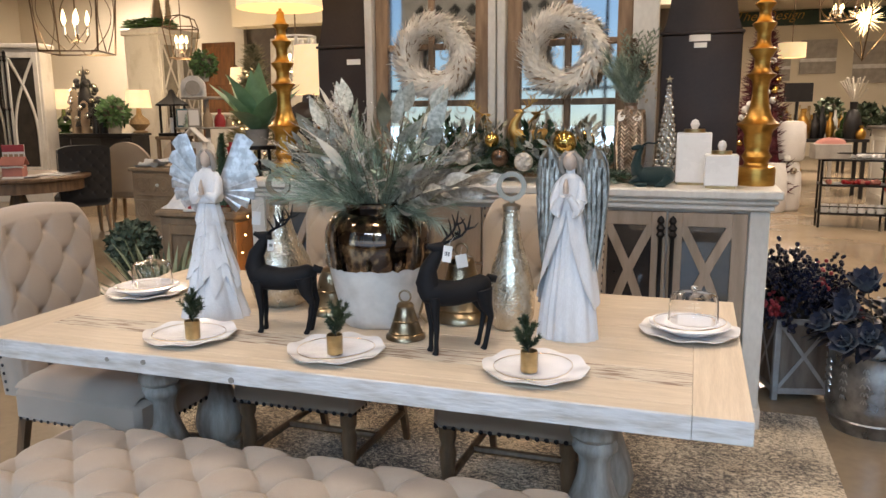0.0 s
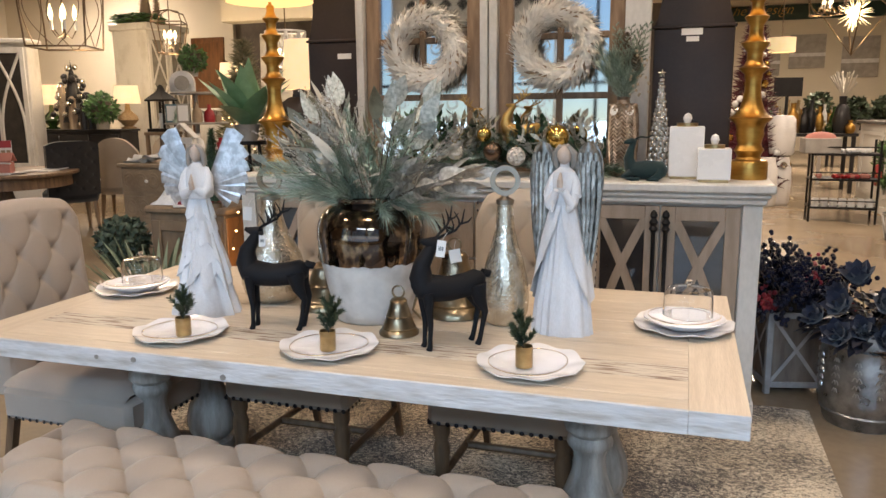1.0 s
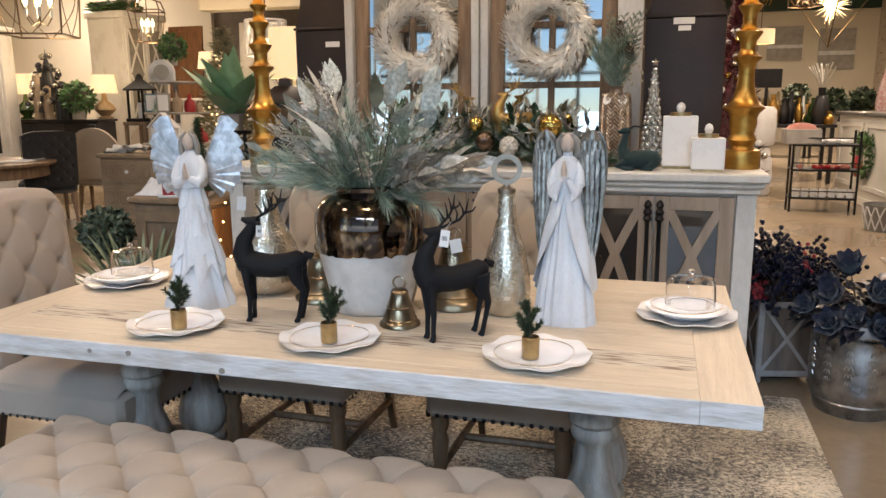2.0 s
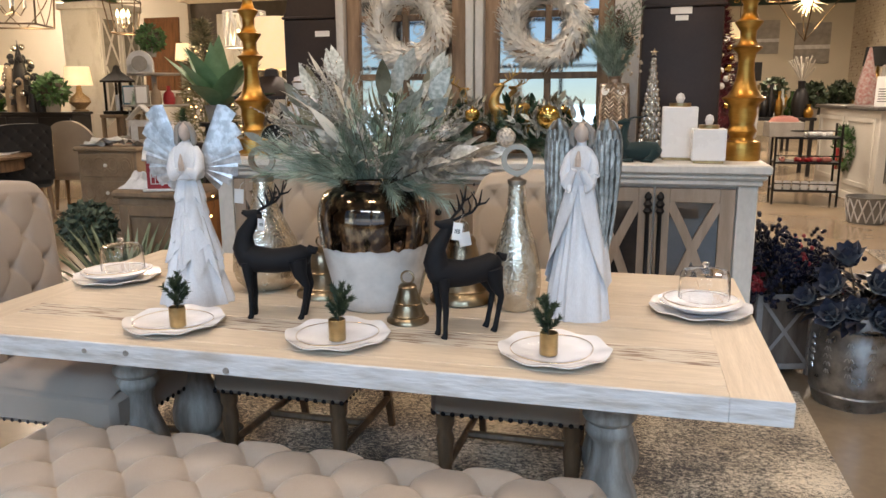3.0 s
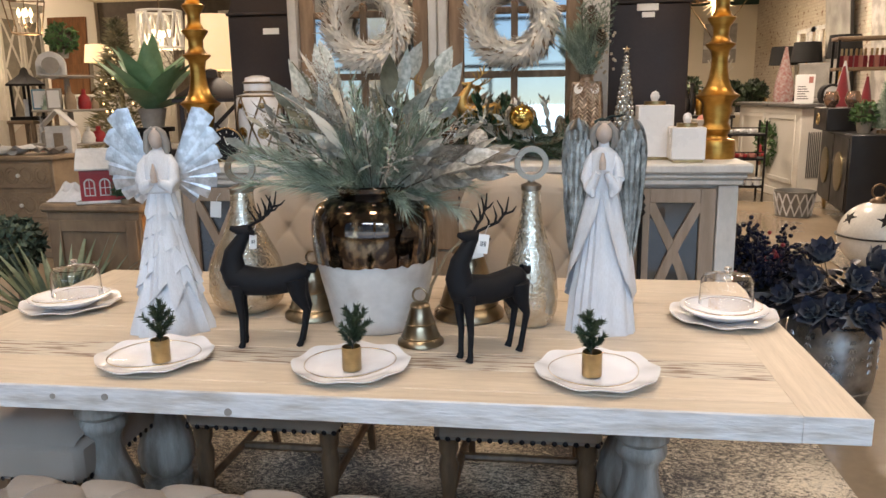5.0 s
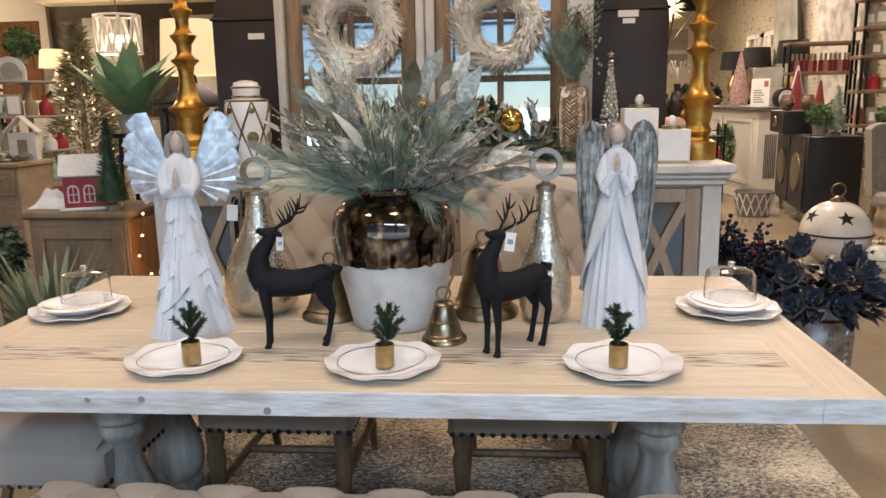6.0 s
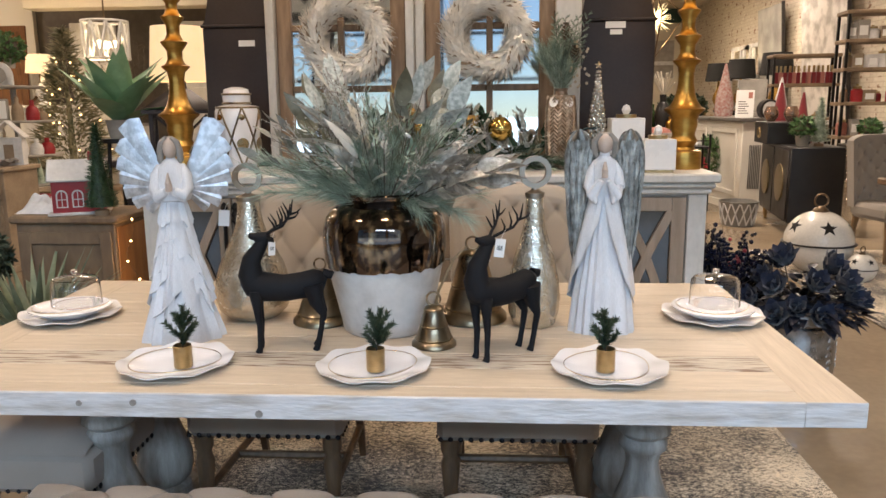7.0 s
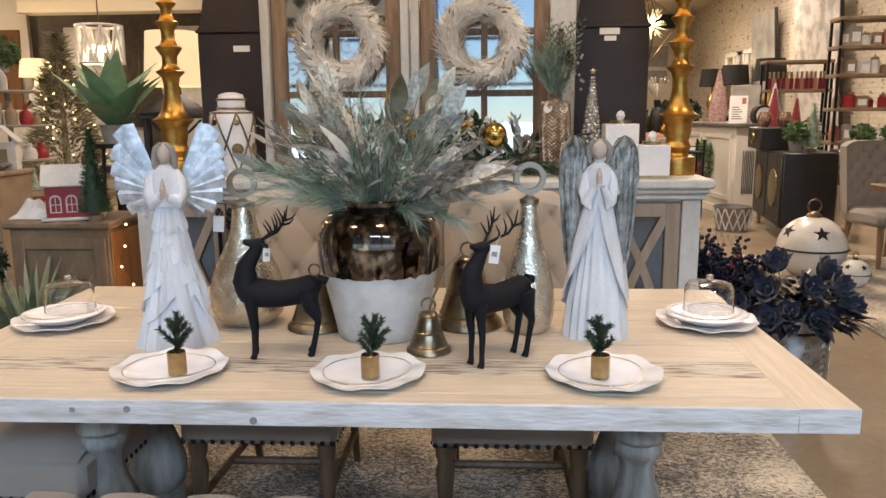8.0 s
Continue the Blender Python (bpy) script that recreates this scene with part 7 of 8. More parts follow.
def plain_lamp(x, y, z, r, h, base_h, label, base_mt, power=14, shade_mt=CREAMSHADE, bulge=0.1):
    l = thing("table_lamp", (x, y, z), label, "table lamp")
    b = base_h
    part("base", Geo().lathe([(1e-5, 0), (bulge * 0.7, 0), (bulge * 0.75, b * 0.05), (bulge * 0.4, b * 0.1), (bulge, b * 0.35), (bulge * 0.9, b * 0.5), (bulge * 0.3, b * 0.72), (bulge * 0.2, b), (0.01, b + 0.02), (0.01, b + h * 0.5)], 24), base_mt, l)
    part("shade", Geo().lathe([(r, b), (r * 0.85, b + h), (r * 0.85 - 0.004, b + h), (r - 0.004, b), (r, b)], 36), shade_mt, l, "glowing drum shade")
    if power:
        lamp("bulb_light", "POINT", Matrix.Translation((x, y, z + b + h * 1.15)), power, (1, 0.72, 0.4), (0.05,))
        lamp("bulb_light", "POINT", Matrix.Translation((x, y, z + b - 0.03)), power * 0.5, (1, 0.72, 0.4), (0.05,))


# big lamp behind the gold lamp, on a dark table
dt = thing("dark_side_table", (-2.45, 5.55, 0), "dark wooden display table with lamps and gifts", "table")
part("tabletop", Geo().box(-0.9, 0.9, -0.35, 0.35, 0.98, 1.03, 0.01), DARKPANEL, dt)
for a in (-0.82, 0.82):
    for b in (-0.28, 0.28):
        part("leg", Geo().box(a - 0.04, a + 0.04, b - 0.04, b + 0.04, 0, 0.98, 0.006), DARKPANEL, dt)
plain_lamp(-2.66, 5.4, 1.03, 0.2, 0.36, 0.52, "large lamp with a glowing cream drum shade and white column", SNOW, 6, bulge=0.065)
for i, (gx, gw, gh, mt, lb) in enumerate(((-2.55, 0.09, 0.2, RED, "small red gift bottle"), (-2.4, 0.1, 0.26, RED, "red glass candle jar"), (-2.75, 0.16, 0.24, BLACKWOOD, "small black sign with pale lettering bars"))):
    t = thing("gift_item", (gx + 0.35, 5.35, 1.03), lb + " on the display table", "decoration")
    part("body", Geo().box(-gw / 2, gw / 2, -0.04, 0.04, 0, gh, 0.008), mt, t)
    if i == 2:
        for q in range(3):
            part("print_bar", Geo().box(-0.06, 0.06 - 0.02 * (q % 2), -0.043, -0.0405, 0.06 + 0.055 * q, 0.085 + 0.055 * q, 0.0005), PAPER, t)
    else:
        part("cap", Geo().lathe([(0.03, gh), (0.03, gh + 0.05), (1e-5, gh + 0.052)], 14), BRASS, t)

# tiered stand with ornaments
ts = thing("tiered_stand", (-5.5, 7.95, 0), "grey metal tiered display stand full of ornaments", "display stand")
TIERS = (0.32, 0.62, 0.92, 1.27, 1.62)
for z, r in zip(TIERS, (0.42, 0.42, 0.4, 0.36, 0.28)):
    part("shelf", Geo().lathe([(1e-5, z - 0.025), (r, z - 0.025), (r + 0.01, z - 0.012), (r, z), (1e-5, z)], 28), KRAFT, ts)
part("pole", Geo().tube([(0, 0, 0), (0, 0, 1.62)], 0.03, 10), KRAFT, ts)
part("foot", Geo().lathe([(0.35, 0), (0.35, 0.03), (0.05, 0.06)], 28), KRAFT, ts)
rnd = random.Random(91)
ORN = [(SNOW, "white ceramic"), (KRAFT, "grey stone"), (mat("blue_glass", (0.1, 0.2, 0.25), 0.1, coat=0.5), "blue glass"), (TAUPE, "wooden"), (RED, "red")]
for z, r in zip(TIERS, (0.3, 0.3, 0.29, 0.26, 0.12)):
    for k in range(6 if r > 0.2 else 2):
        a = -2.6 + 0.55 * k + rnd.uniform(-0.1, 0.1)
        mt, nm = rnd.choice(ORN)
        h = rnd.uniform(0.11, 0.24)
        w = rnd.uniform(0.045, 0.07)
        q = rnd.randint(0, 2)
        loc = (-5.5 + r * math.cos(a), 7.95 + r * math.sin(a), z)
        if q == 0:
            solo("ornament_bottle", Geo().lathe([(1e-5, 0), (w, 0), (w * 1.1, h * 0.3), (w * 0.9, h * 0.6), (w * 0.35, h * 0.75), (w * 0.35, h), (1e-5, h)], 18), mt, loc, nm + " bottle ornament on the tiered stand", "ornament", "tiered stand ornaments")
        elif q == 1:
            bx = thing("ornament_box", pose(*loc, 0, 0, rnd.uniform(-30, 30)), nm + " framed box ornament on the tiered stand", "ornament", "tiered stand ornaments")
            part("box", Geo().box(-w * 1.3, w * 1.3, -0.03, 0.03, 0, h, 0.006), mt, bx)
            part("front_card", Geo().box(-w, w, -0.034, -0.0305, 0.02, h - 0.02, 0.001), PAPER, bx)
        else:
            cone_tree("mini_tree", *loc, w, h * 1.3, (SNOW, PINE, TAUPE)[k % 3], "small cone tree ornament on the tiered stand", 100 + k, "tiered stand ornaments", 160, 0.025, False)
clk = thing("mantel_clock", pose(-5.52, 7.75, 1.62, 0, 0, 25), "small cream arched clock on the tiered stand", "clock")
part("case", Geo().lathe([(1e-5, -0.04), (0.14, -0.04), (0.14, 0.04), (1e-5, 0.04)], 28, pose(0, 0, 0.1, 90)).box(-0.14, 0.14, -0.04, 0.04, 0, 0.1, 0.005), SNOW, clk)
part("dial", Geo().lathe([(0.085, 0), (0.085, 0.004), (1e-5, 0.005)], 28, pose(0, -0.04, 0.1, 90)), KRAFT, clk)
leaf_ball(-5.5, 7.95, 1.8, 0.15, "fluffy green plant on top of the tiered stand", GREEN, 73, 0.08, 0.06, 420, 0.055)
bl = thing("black_lantern", (-5.95, 7.9, 0.9), "black metal lantern with an arched frame", "lantern")
for a in (-1, 1):
    for b in (-1, 1):
        part("corner_post", Geo().box(a * 0.1 - 0.012, a * 0.1 + 0.012, b * 0.1 - 0.012, b * 0.1 + 0.012, 0.3, 0.62, 0.003), IRON, bl)
part("base", Geo().box(-0.13, 0.13, -0.13, 0.13, 0.26, 0.3, 0.006), IRON, bl)
part("roof", Geo().lathe([(0.19, 0.62), (0.19, 0.64), (0.05, 0.74), (0.03, 0.8), (1e-5, 0.82)], 4, pose(0, 0, 0, 0, 0, 45)), IRON, bl)
part("candle", Geo().lathe([(1e-5, 0.3), (0.04, 0.3), (0.04, 0.48), (1e-5, 0.48)], 16), SNOW, bl)
ls = thing("lantern_stool", (-5.95, 7.9, 0), "tall slim stand under the black lantern", "stand")
part("top", Geo().box(-0.16, 0.16, -0.16, 0.16, 1.12, 1.16, 0.008), SOFTWOOD, ls)
for a in (-1, 1):
    for b in (-1, 1):
        part("leg", Geo().box(a * 0.13 - 0.02, a * 0.13 + 0.02, b * 0.13 - 0.02, b * 0.13 + 0.02, 0, 1.12, 0.004), SOFTWOOD, ls)

# frosted tree with fairy lights
ft = cone_tree("lit_tree", -5.8, 9.5, 0.4, 0.53, 1.95, mat("flocked_olive", (0.42, 0.37, 0.24), 0.7, c2=(0.12, 0.13, 0.07), scale=9), "frosted artificial tree with warm fairy lights", 64, n=1900, nl=0.13, core=False)
for i in range(36):
    q = R(0.05, 0.8)
    a = R(0, 6.28)
    part("fairy_bulb", Geo().ball((0.55 * (1 - q) * math.cos(a), 0.55 * (1 - q) * math.sin(a), 0.2 + 1.7 * q), 0.012, 6), TINY, ft)
tb = thing("low_table", (-5.8, 9.5, -0.2), "low wooden table under the lit tree", "table")
part("tabletop", Geo().box(-0.5, 0.5, -0.45, 0.45, 0.55, 0.6, 0.01), SOFTWOOD, tb)
for a in (-0.44, 0.44):
    for b in (-0.39, 0.39):
        part("leg", Geo().box(a - 0.03, a + 0.03, b - 0.03, b + 0.03, 0.2, 0.55, 0.005), SOFTWOOD, tb)

# tall glazed cabinet, white cabinet, leaning board
gc = thing("glazed_cabinet", pose(-10.645, 9.8, 0, 0, 0, 20), "tall limed wood cabinet with curved lattice doors", "cabinet")
part("body", Geo().box(-0.58, 0.58, 0.02, 0.42, 0, 2.5, 0.01), CABWHITE, gc)
part("cornice", Geo().box(-0.63, 0.63, -0.05, 0.46, 2.5, 2.58, 0.02), CABWHITE, gc)
for x0 in (-0.54, 0.005):
    x1, sw = x0 + 0.535, 0.07
    dd = part("door", Geo().box(x0, x0 + sw, -0.02, 0.015, 0.5, 2.44, 0.004).box(x1 - sw, x1, -0.02, 0.015, 0.5, 2.44, 0.004).box(x0 + sw, x1 - sw, -0.019, 0.015, 2.35, 2.44, 0.004).box(x0 + sw, x1 - sw, -0.019, 0.015, 0.5, 0.59, 0.004), CABWHITE, gc)
    part("pane", Geo().box(x0 + sw, x1 - sw, 0.004, 0.012, 0.59, 2.35, 0.001), DOORGLASS, dd)
    for s in (-1, 1):
        pts = []
        for i in range(25):
            t = i / 24
            pts.append((x0 + 0.2675 + s * 0.1975 * (1 - 1.94 * math.sin(math.pi / 2 * min(1, t / 0.7))), -0.004 + 0.002 * s, 2.35 - 1.76 * t))
        part("curved_bar", Geo().tube(pts, 0.024, 6), CABWHITE, dd)
    bx0 = x1 - 0.035 if x0 < -0.1 else x0 + 0.035
    part("bolt_handle", Geo().lathe([(0.002, 0.75), (0.03, 0.78), (0.014, 0.82), (0.014, 1.5), (0.032, 1.53), (0.014, 1.56), (0.014, 2.28), (0.034, 2.31), (0.02, 2.34), (0.034, 2.37), (0.02, 2.4), (0.03, 2.43), (0.002, 2.47)], 12, pose(bx0, -0.045, 0)), IRON, dd)
wc = thing("white_hutch", pose(-9.8, 13.15, 0, 0, 0, 86), "tall cream hutch with crossed glass doors", "cabinet")
part("body", Geo().box(-0.55, 0.55, 0, 0.85, 0, 2.95, 0.01), CABWHITE, wc)
part("cornice", Geo().box(-0.61, 0.61, -0.07, 0.9, 2.95, 3.08, 0.025), CABWHITE, wc)
for z in (0.15, 1.0):
    part("side_moulding", Geo().box(-0.562, -0.5505, 0.08, 0.77, z, z + 0.05, 0.004), CABWHITE, wc)
for x0 in (-0.53, 0.01):
    dd = part("door", Geo().box(x0, x0 + 0.07, -0.03, -0.002, 1.0, 2.85, 0.004).box(x0 + 0.45, x0 + 0.52, -0.03, -0.002, 1.0, 2.85, 0.004).box(x0 + 0.07, x0 + 0.45, -0.03, -0.002, 2.77, 2.85, 0.004).box(x0 + 0.07, x0 + 0.45, -0.03, -0.002, 1.0, 1.08, 0.004), CABWHITE, wc)
    part("pane", Geo().box(x0 + 0.07, x0 + 0.45, -0.012, -0.004, 1.08, 2.77, 0.001), mat("pale_glass", (0.3, 0.28, 0.24), 0.1), dd)
    for s in (-1, 1):
        for z in (1.5, 2.35):
            part("cross_bar", Geo().box(-0.02, 0.02, -0.028 + 0.002 * s, -0.014 + 0.002 * s, -0.45, 0.45, 0.003, pose(x0 + 0.26, 0, z, 0, s * 24)), CABWHITE, dd)
gl = leaf_ball(-10.3, 13.0, 3.08, 0.3, "trailing green garland on top of the hutch", GREEN, 74, 0, None, 500, 0.12)
gl.matrix_basis = gl.matrix_basis @ Matrix.Diagonal((1.7, 1.2, 0.4, 1))
for cx, cr, chh in ((-10.25, 0.2, 1.0), (-9.98, 0.1, 0.8)):
    cone_tree("cone_tree", cx, 13.15, 3.085, cr, chh, TAUPE, "tall grey wicker cone tree on top of the hutch", int(cr * 1000), "wicker cones", 700, 0.035, False)
DARKPINE = mat("dark_stained_pine", (0.2, 0.085, 0.03), 0.5, c2=(0.12, 0.05, 0.018), scale=5, stretch=(5, 5, 0.7), bump=0.25)
lb = thing("leaning_door", pose(-9.12, 13.3, 0, -4), "tall brown wooden door leaning against the wall", "door")
part("slab", Geo().box(-0.38, 0.38, 0, 0.05, 0, 2.85, 0.008), DARKPINE, lb)
for z in (0.2, 1.1, 2.0):
    part("panel", Geo().box(-0.26, 0.26, -0.012, -0.0005, z, z + 0.75, 0.008), DARKPINE, lb)

# black sideboard with lamps along the west back wall
bs = thing("black_sideboard", (-9.75, 10.75, 0), "long black sideboard with lamps and plants", "sideboard")
part("body", Geo().box(-1.0, 0.9, -0.22, 0.22, 0.1, 1.08, 0.01), BLACKWOOD, bs)
part("top", Geo().box(-1.03, 0.93, -0.25, 0.24, 1.08, 1.12, 0.006), BLACKWOOD, bs)
for k in range(3):
    part("door", Geo().box(-0.95 + 0.62 * k, -0.37 + 0.62 * k, -0.236, -0.221, 0.15, 1.04, 0.006), BLACKWOOD, bs)
plain_lamp(-10.6, 10.9, 1.12, 0.19, 0.34, 0.42, "lamp with a lit cream shade and green glass base", GREENGLASS, 25, bulge=0.16)
plain_lamp(-9.02, 10.95, 1.12, 0.22, 0.3, 0.42, "lamp with a glowing wide shade and woven base", BASKETM, 60, bulge=0.17)
leaf_ball(-9.2, 10.55, 1.12, 0.24, "leafy green plant in a dark pot on the black sideboard", GREEN, 75, 0.15, 0.13, 380, 0.1)
for bx, h, mt in ((-9.62, 0.45, BLACKWOOD), (-9.48, 0.38, BLACKWOOD), (-10.05, 0.75, TAUPE), (-9.85, 0.55, TAUPE)):
    solo("tall_ornament", Geo().lathe([(1e-5, 0), (0.07, 0), (0.075, h * 0.4), (0.055, h * 0.7), (0.06, h * 0.92), (0.02, h), (1e-5, h)], 16), mt, (bx, 10.6, 1.12), "tall slender ornament on the black sideboard", "ornament", "sideboard ornaments")
om = cone_tree("ornament_topiary", -9.95, 10.75, 1.12, 0.3, 1.15, BLACKWOOD, "dark tree of glossy black and silver baubles", 65, n=60, nl=0.05)
for i in range(60):
    q = R(0.1, 0.95)
    a = R(0, 6.28)
    rr = 0.3 * (1 - q) + 0.06
    part("glossy_ball", Geo().ball((rr * math.cos(a), rr * math.sin(a), 0.15 + 0.95 * q), 0.05, 10), (SILVERBALL, BLACKWOOD, BLACKWOOD)[i % 3], om)
rmr = thing("round_mirror", (-10.1, 15.18, 2.0), "round mirror in a thin frame on the back wall", "mirror")
part("glass", Geo().lathe([(0.55, 0), (0.55, 0.02), (1e-5, 0.021)], 48, pose(0, 0, 0, 90)), MIRROR, rmr)
part("frame", Geo().tube([(0.56 * math.cos(2 * math.pi * i / 48), -0.02, 0.56 * math.sin(2 * math.pi * i / 48)) for i in range(48)], 0.03, 8, close=True), BRONZE, rmr)
plain_lamp(-7.6, 12.0, 1.45, 0.24, 0.28, 0.5, "table lamp with a glowing cream shade", SNOW, 20, bulge=0.13)
ct = thing("console_table", (-7.6, 12.05, 0), "long cream console table against the partition", "table")
part("tabletop", Geo().box(-0.8, 0.8, -0.25, 0.25, 1.4, 1.45, 0.01), CABWHITE, ct)
part("body", Geo().box(-0.75, 0.75, -0.2, 0.22, 0, 1.4, 0.01), CABWHITE, ct)
# soffit and recess with wooden doors
solo("soffit", Geo().box(-8.3, 0.5, 12.8, 13.2, 3.03, CEIL, 0.01), CREAM, (0, 0, 0), "cream painted soffit over a darker recess", "soffit", kind="structure")
# dark taupe puts the shade behind the soffit into the wall's own colour
solo("wall_recess", Geo().box(-9.6, 0.5, 15.3, 15.5, 0, CEIL, 0.01), mat("shade_toned_wall", (0.16, 0.13, 0.1), 0.8), (0, 0, 0), "recess wall with its shade put into a dark taupe colour", "wall", kind="structure")
for dx in (-7.65, -5.9, -3.6):
    od = thing("antique_door", pose(dx, 13.6, 0, -3), "tall pale distressed antique door panel", "door", "antique doors")
    part("slab", Geo().box(-0.42, 0.42, 0, 0.05, 0, 2.9, 0.01), CABWHITE, od)
    for z in (0.2, 1.05, 1.95):
        for sx in (-0.2, 0.2):
            part("panel", Geo().box(sx - 0.14, sx + 0.14, -0.015, -0.0005, z, z + 0.7, 0.01), CABWHITE, od)
sb = thing("branch_display", (-6.3, 12.6, 0), "tall dry winter branches in a floor vase", "artificial plant")
part("vase", Geo().lathe([(1e-5, 0), (0.16, 0), (0.24, 0.5), (0.18, 0.95), (0.12, 1.1), (0.14, 1.15), (0.1, 1.15), (0.1, 1.0)], 24), KRAFT, sb)
rnd = random.Random(95)
for i in range(26):
    a = rnd.uniform(0, 6.28)
    s0, e0 = Vector((0, 0, 1.0)), Vector((rnd.uniform(0.2, 0.75) * math.cos(a), rnd.uniform(0.2, 0.6) * math.sin(a), rnd.uniform(1.7, 2.6)))
    g = Geo().tube([s0, s0.lerp(e0, 0.5) + Vector((0, 0, 0.1)), e0], [0.01, 0.007, 0.003], 5)
    for k in range(26):
        p = s0.lerp(e0, rnd.uniform(0.4, 1))
        g.needle(p, p + Vector((rnd.uniform(-1, 1), rnd.uniform(-1, 1), rnd.uniform(0, 1))) * 0.14, 0.005)
    part("branch", g, TWIG, sb, recalc=False)


# ---- the east side of the shop ----
COUNTER = mat("cream_counter_paint", (0.8, 0.77, 0.7), 0.5, c2=(0.74, 0.7, 0.62), scale=2)
GREYTOP = mat("grey_counter_top", (0.16, 0.15, 0.14), 0.3)
ct2 = thing("sales_counter", pose(2.6, 10.0, 0, 0, 0, 5), "cream panelled sales counter with a grey top", "counter")
part("body", Geo().box(0, 0.8, 0, 2.2, 0.1, 1.14, 0.01), COUNTER, ct2)
part("plinth", Geo().box(-0.015, 0.8, -0.015, 2.2, 0, 0.1, 0.008), COUNTER, ct2)
part("top", Geo().box(-0.06, 0.86, -0.06, 2.26, 1.14, 1.185, 0.008), GREYTOP, ct2)
for y0 in (0.12, 1.16):
    for a in ((-0.02, -0.0005, y0, y0 + 0.06, 0.2, 1.05), (-0.02, -0.0005, y0 + 0.86, y0 + 0.92, 0.2, 1.05), (-0.019, -0.0005, y0 + 0.06, y0 + 0.86, 0.2, 0.26), (-0.019, -0.0005, y0 + 0.06, y0 + 0.86, 0.99, 1.05)):
        part("panel_moulding", Geo().box(*a, 0.005), COUNTER, ct2)
for k in range(7):
    part("vent_slat", Geo().box(0.1 + 0.022 * k, 0.112 + 0.022 * k, -0.012, -0.0005, 0.3, 0.85, 0.003), GREYTOP, ct2)
wr = thing("green_wreath", pose(2.52, 10.95, 0.66, 0, 0, 95), "green boxwood wreath with red berries on the counter", "wreath")
rnd = random.Random(201)
g, g2 = Geo(), Geo()
for i in range(420):
    a = rnd.uniform(0, 6.28)
    e = Vector((math.cos(a), 0, math.sin(a)))
    p = e * rnd.uniform(0.16, 0.27) + Vector((0, rnd.uniform(0.0, 0.08), 0))
    g.leaf(p, e * rnd.uniform(-0.3, 1) + Vector((rnd.uniform(-1, 1), rnd.uniform(0, 1), rnd.uniform(-1, 1))), (0, 1, 0), 0.08, 0.035, 0.2, 3)
for i in range(40):
    a = rnd.uniform(-1.9, -0.9)
    g2.ball((0.2 * math.cos(a) + rnd.uniform(-0.05, 0.05), rnd.uniform(0.05, 0.1), 0.2 * math.sin(a) + rnd.uniform(-0.05, 0.05)), 0.018, 6)
part("foliage", g, GREEN, wr, kind="stuff", recalc=False)
part("red_berries", g2, RED, wr, kind="stuff")
part("bow", Geo().box(0.08, 0.2, 0.06, 0.1, -0.3, -0.02, 0.02), RED, wr, "red ribbon bow")
cs = thing("counter_sign", pose(2.72, 10.35, 1.185, 0, 0, -20) @ pose(0, 0, 0, -14), "white printed notice in an acrylic stand", "sign")
part("sheet", Geo().box(-0.11, 0.11, -0.004, 0.004, 0, 0.36, 0.001), PAPER, cs)
part("print_block", Geo().box(0.04, 0.09, -0.006, -0.0045, 0.25, 0.33, 0.0004), PINK, cs)
for q in range(6):
    part("print_bar", Geo().box(-0.08, 0.05 - 0.02 * (q % 3), -0.006, -0.0045, 0.05 + 0.03 * q, 0.062 + 0.03 * q, 0.0003), GREYTOP, cs)
tm = thing("till_screen", pose(2.95, 10.8, 1.185, 0, 0, -25), "silver till screen on the counter", "screen")
part("panel", Geo().box(-0.18, 0.18, -0.02, 0.02, 0.06, 0.5, 0.01, pose(0, 0, 0, -8)), KRAFT, tm)
part("stand", Geo().box(-0.1, 0.1, -0.08, 0.08, 0, 0.06, 0.01), KRAFT, tm)
pm = thing("card_machine", pose(2.95, 10.15, 1.185, 0, 0, 10), "round black card machine and small white house box", "till")
part("body", Geo().lathe([(1e-5, -0.05), (0.13, -0.05), (0.13, 0.05), (1e-5, 0.05)], 24, pose(0, 0, 0.1, 90)), BLACKWOOD, pm)
part("face", Geo().lathe([(0.1, 0.05), (0.1, 0.056), (1e-5, 0.057)], 24, pose(0, 0, 0.1, 90)), SNOW, pm)
for nm, gx, gy, h, mt in (("gnome", 2.86, 11.7, 0.75, mat("patterned_pink_cloth", (0.45, 0.2, 0.19), 0.8, c2=(0.6, 0.5, 0.46), scale=30)), ("gnome", 3.0, 11.2, 0.5, RED), ("gnome", 3.15, 10.3, 0.5, SNOW)):
    g = Geo().lathe([(1e-5, 0), (h * 0.16, 0), (h * 0.18, h * 0.15), (h * 0.15, h * 0.4), (h * 0.08, h * 0.7), (h * 0.02, h), (1e-5, h)], 20)
    solo("cone_figure", g, mt, (gx, gy, 1.185), "tall cone-hatted festive figure on the counter", "figurine", "counter figures")

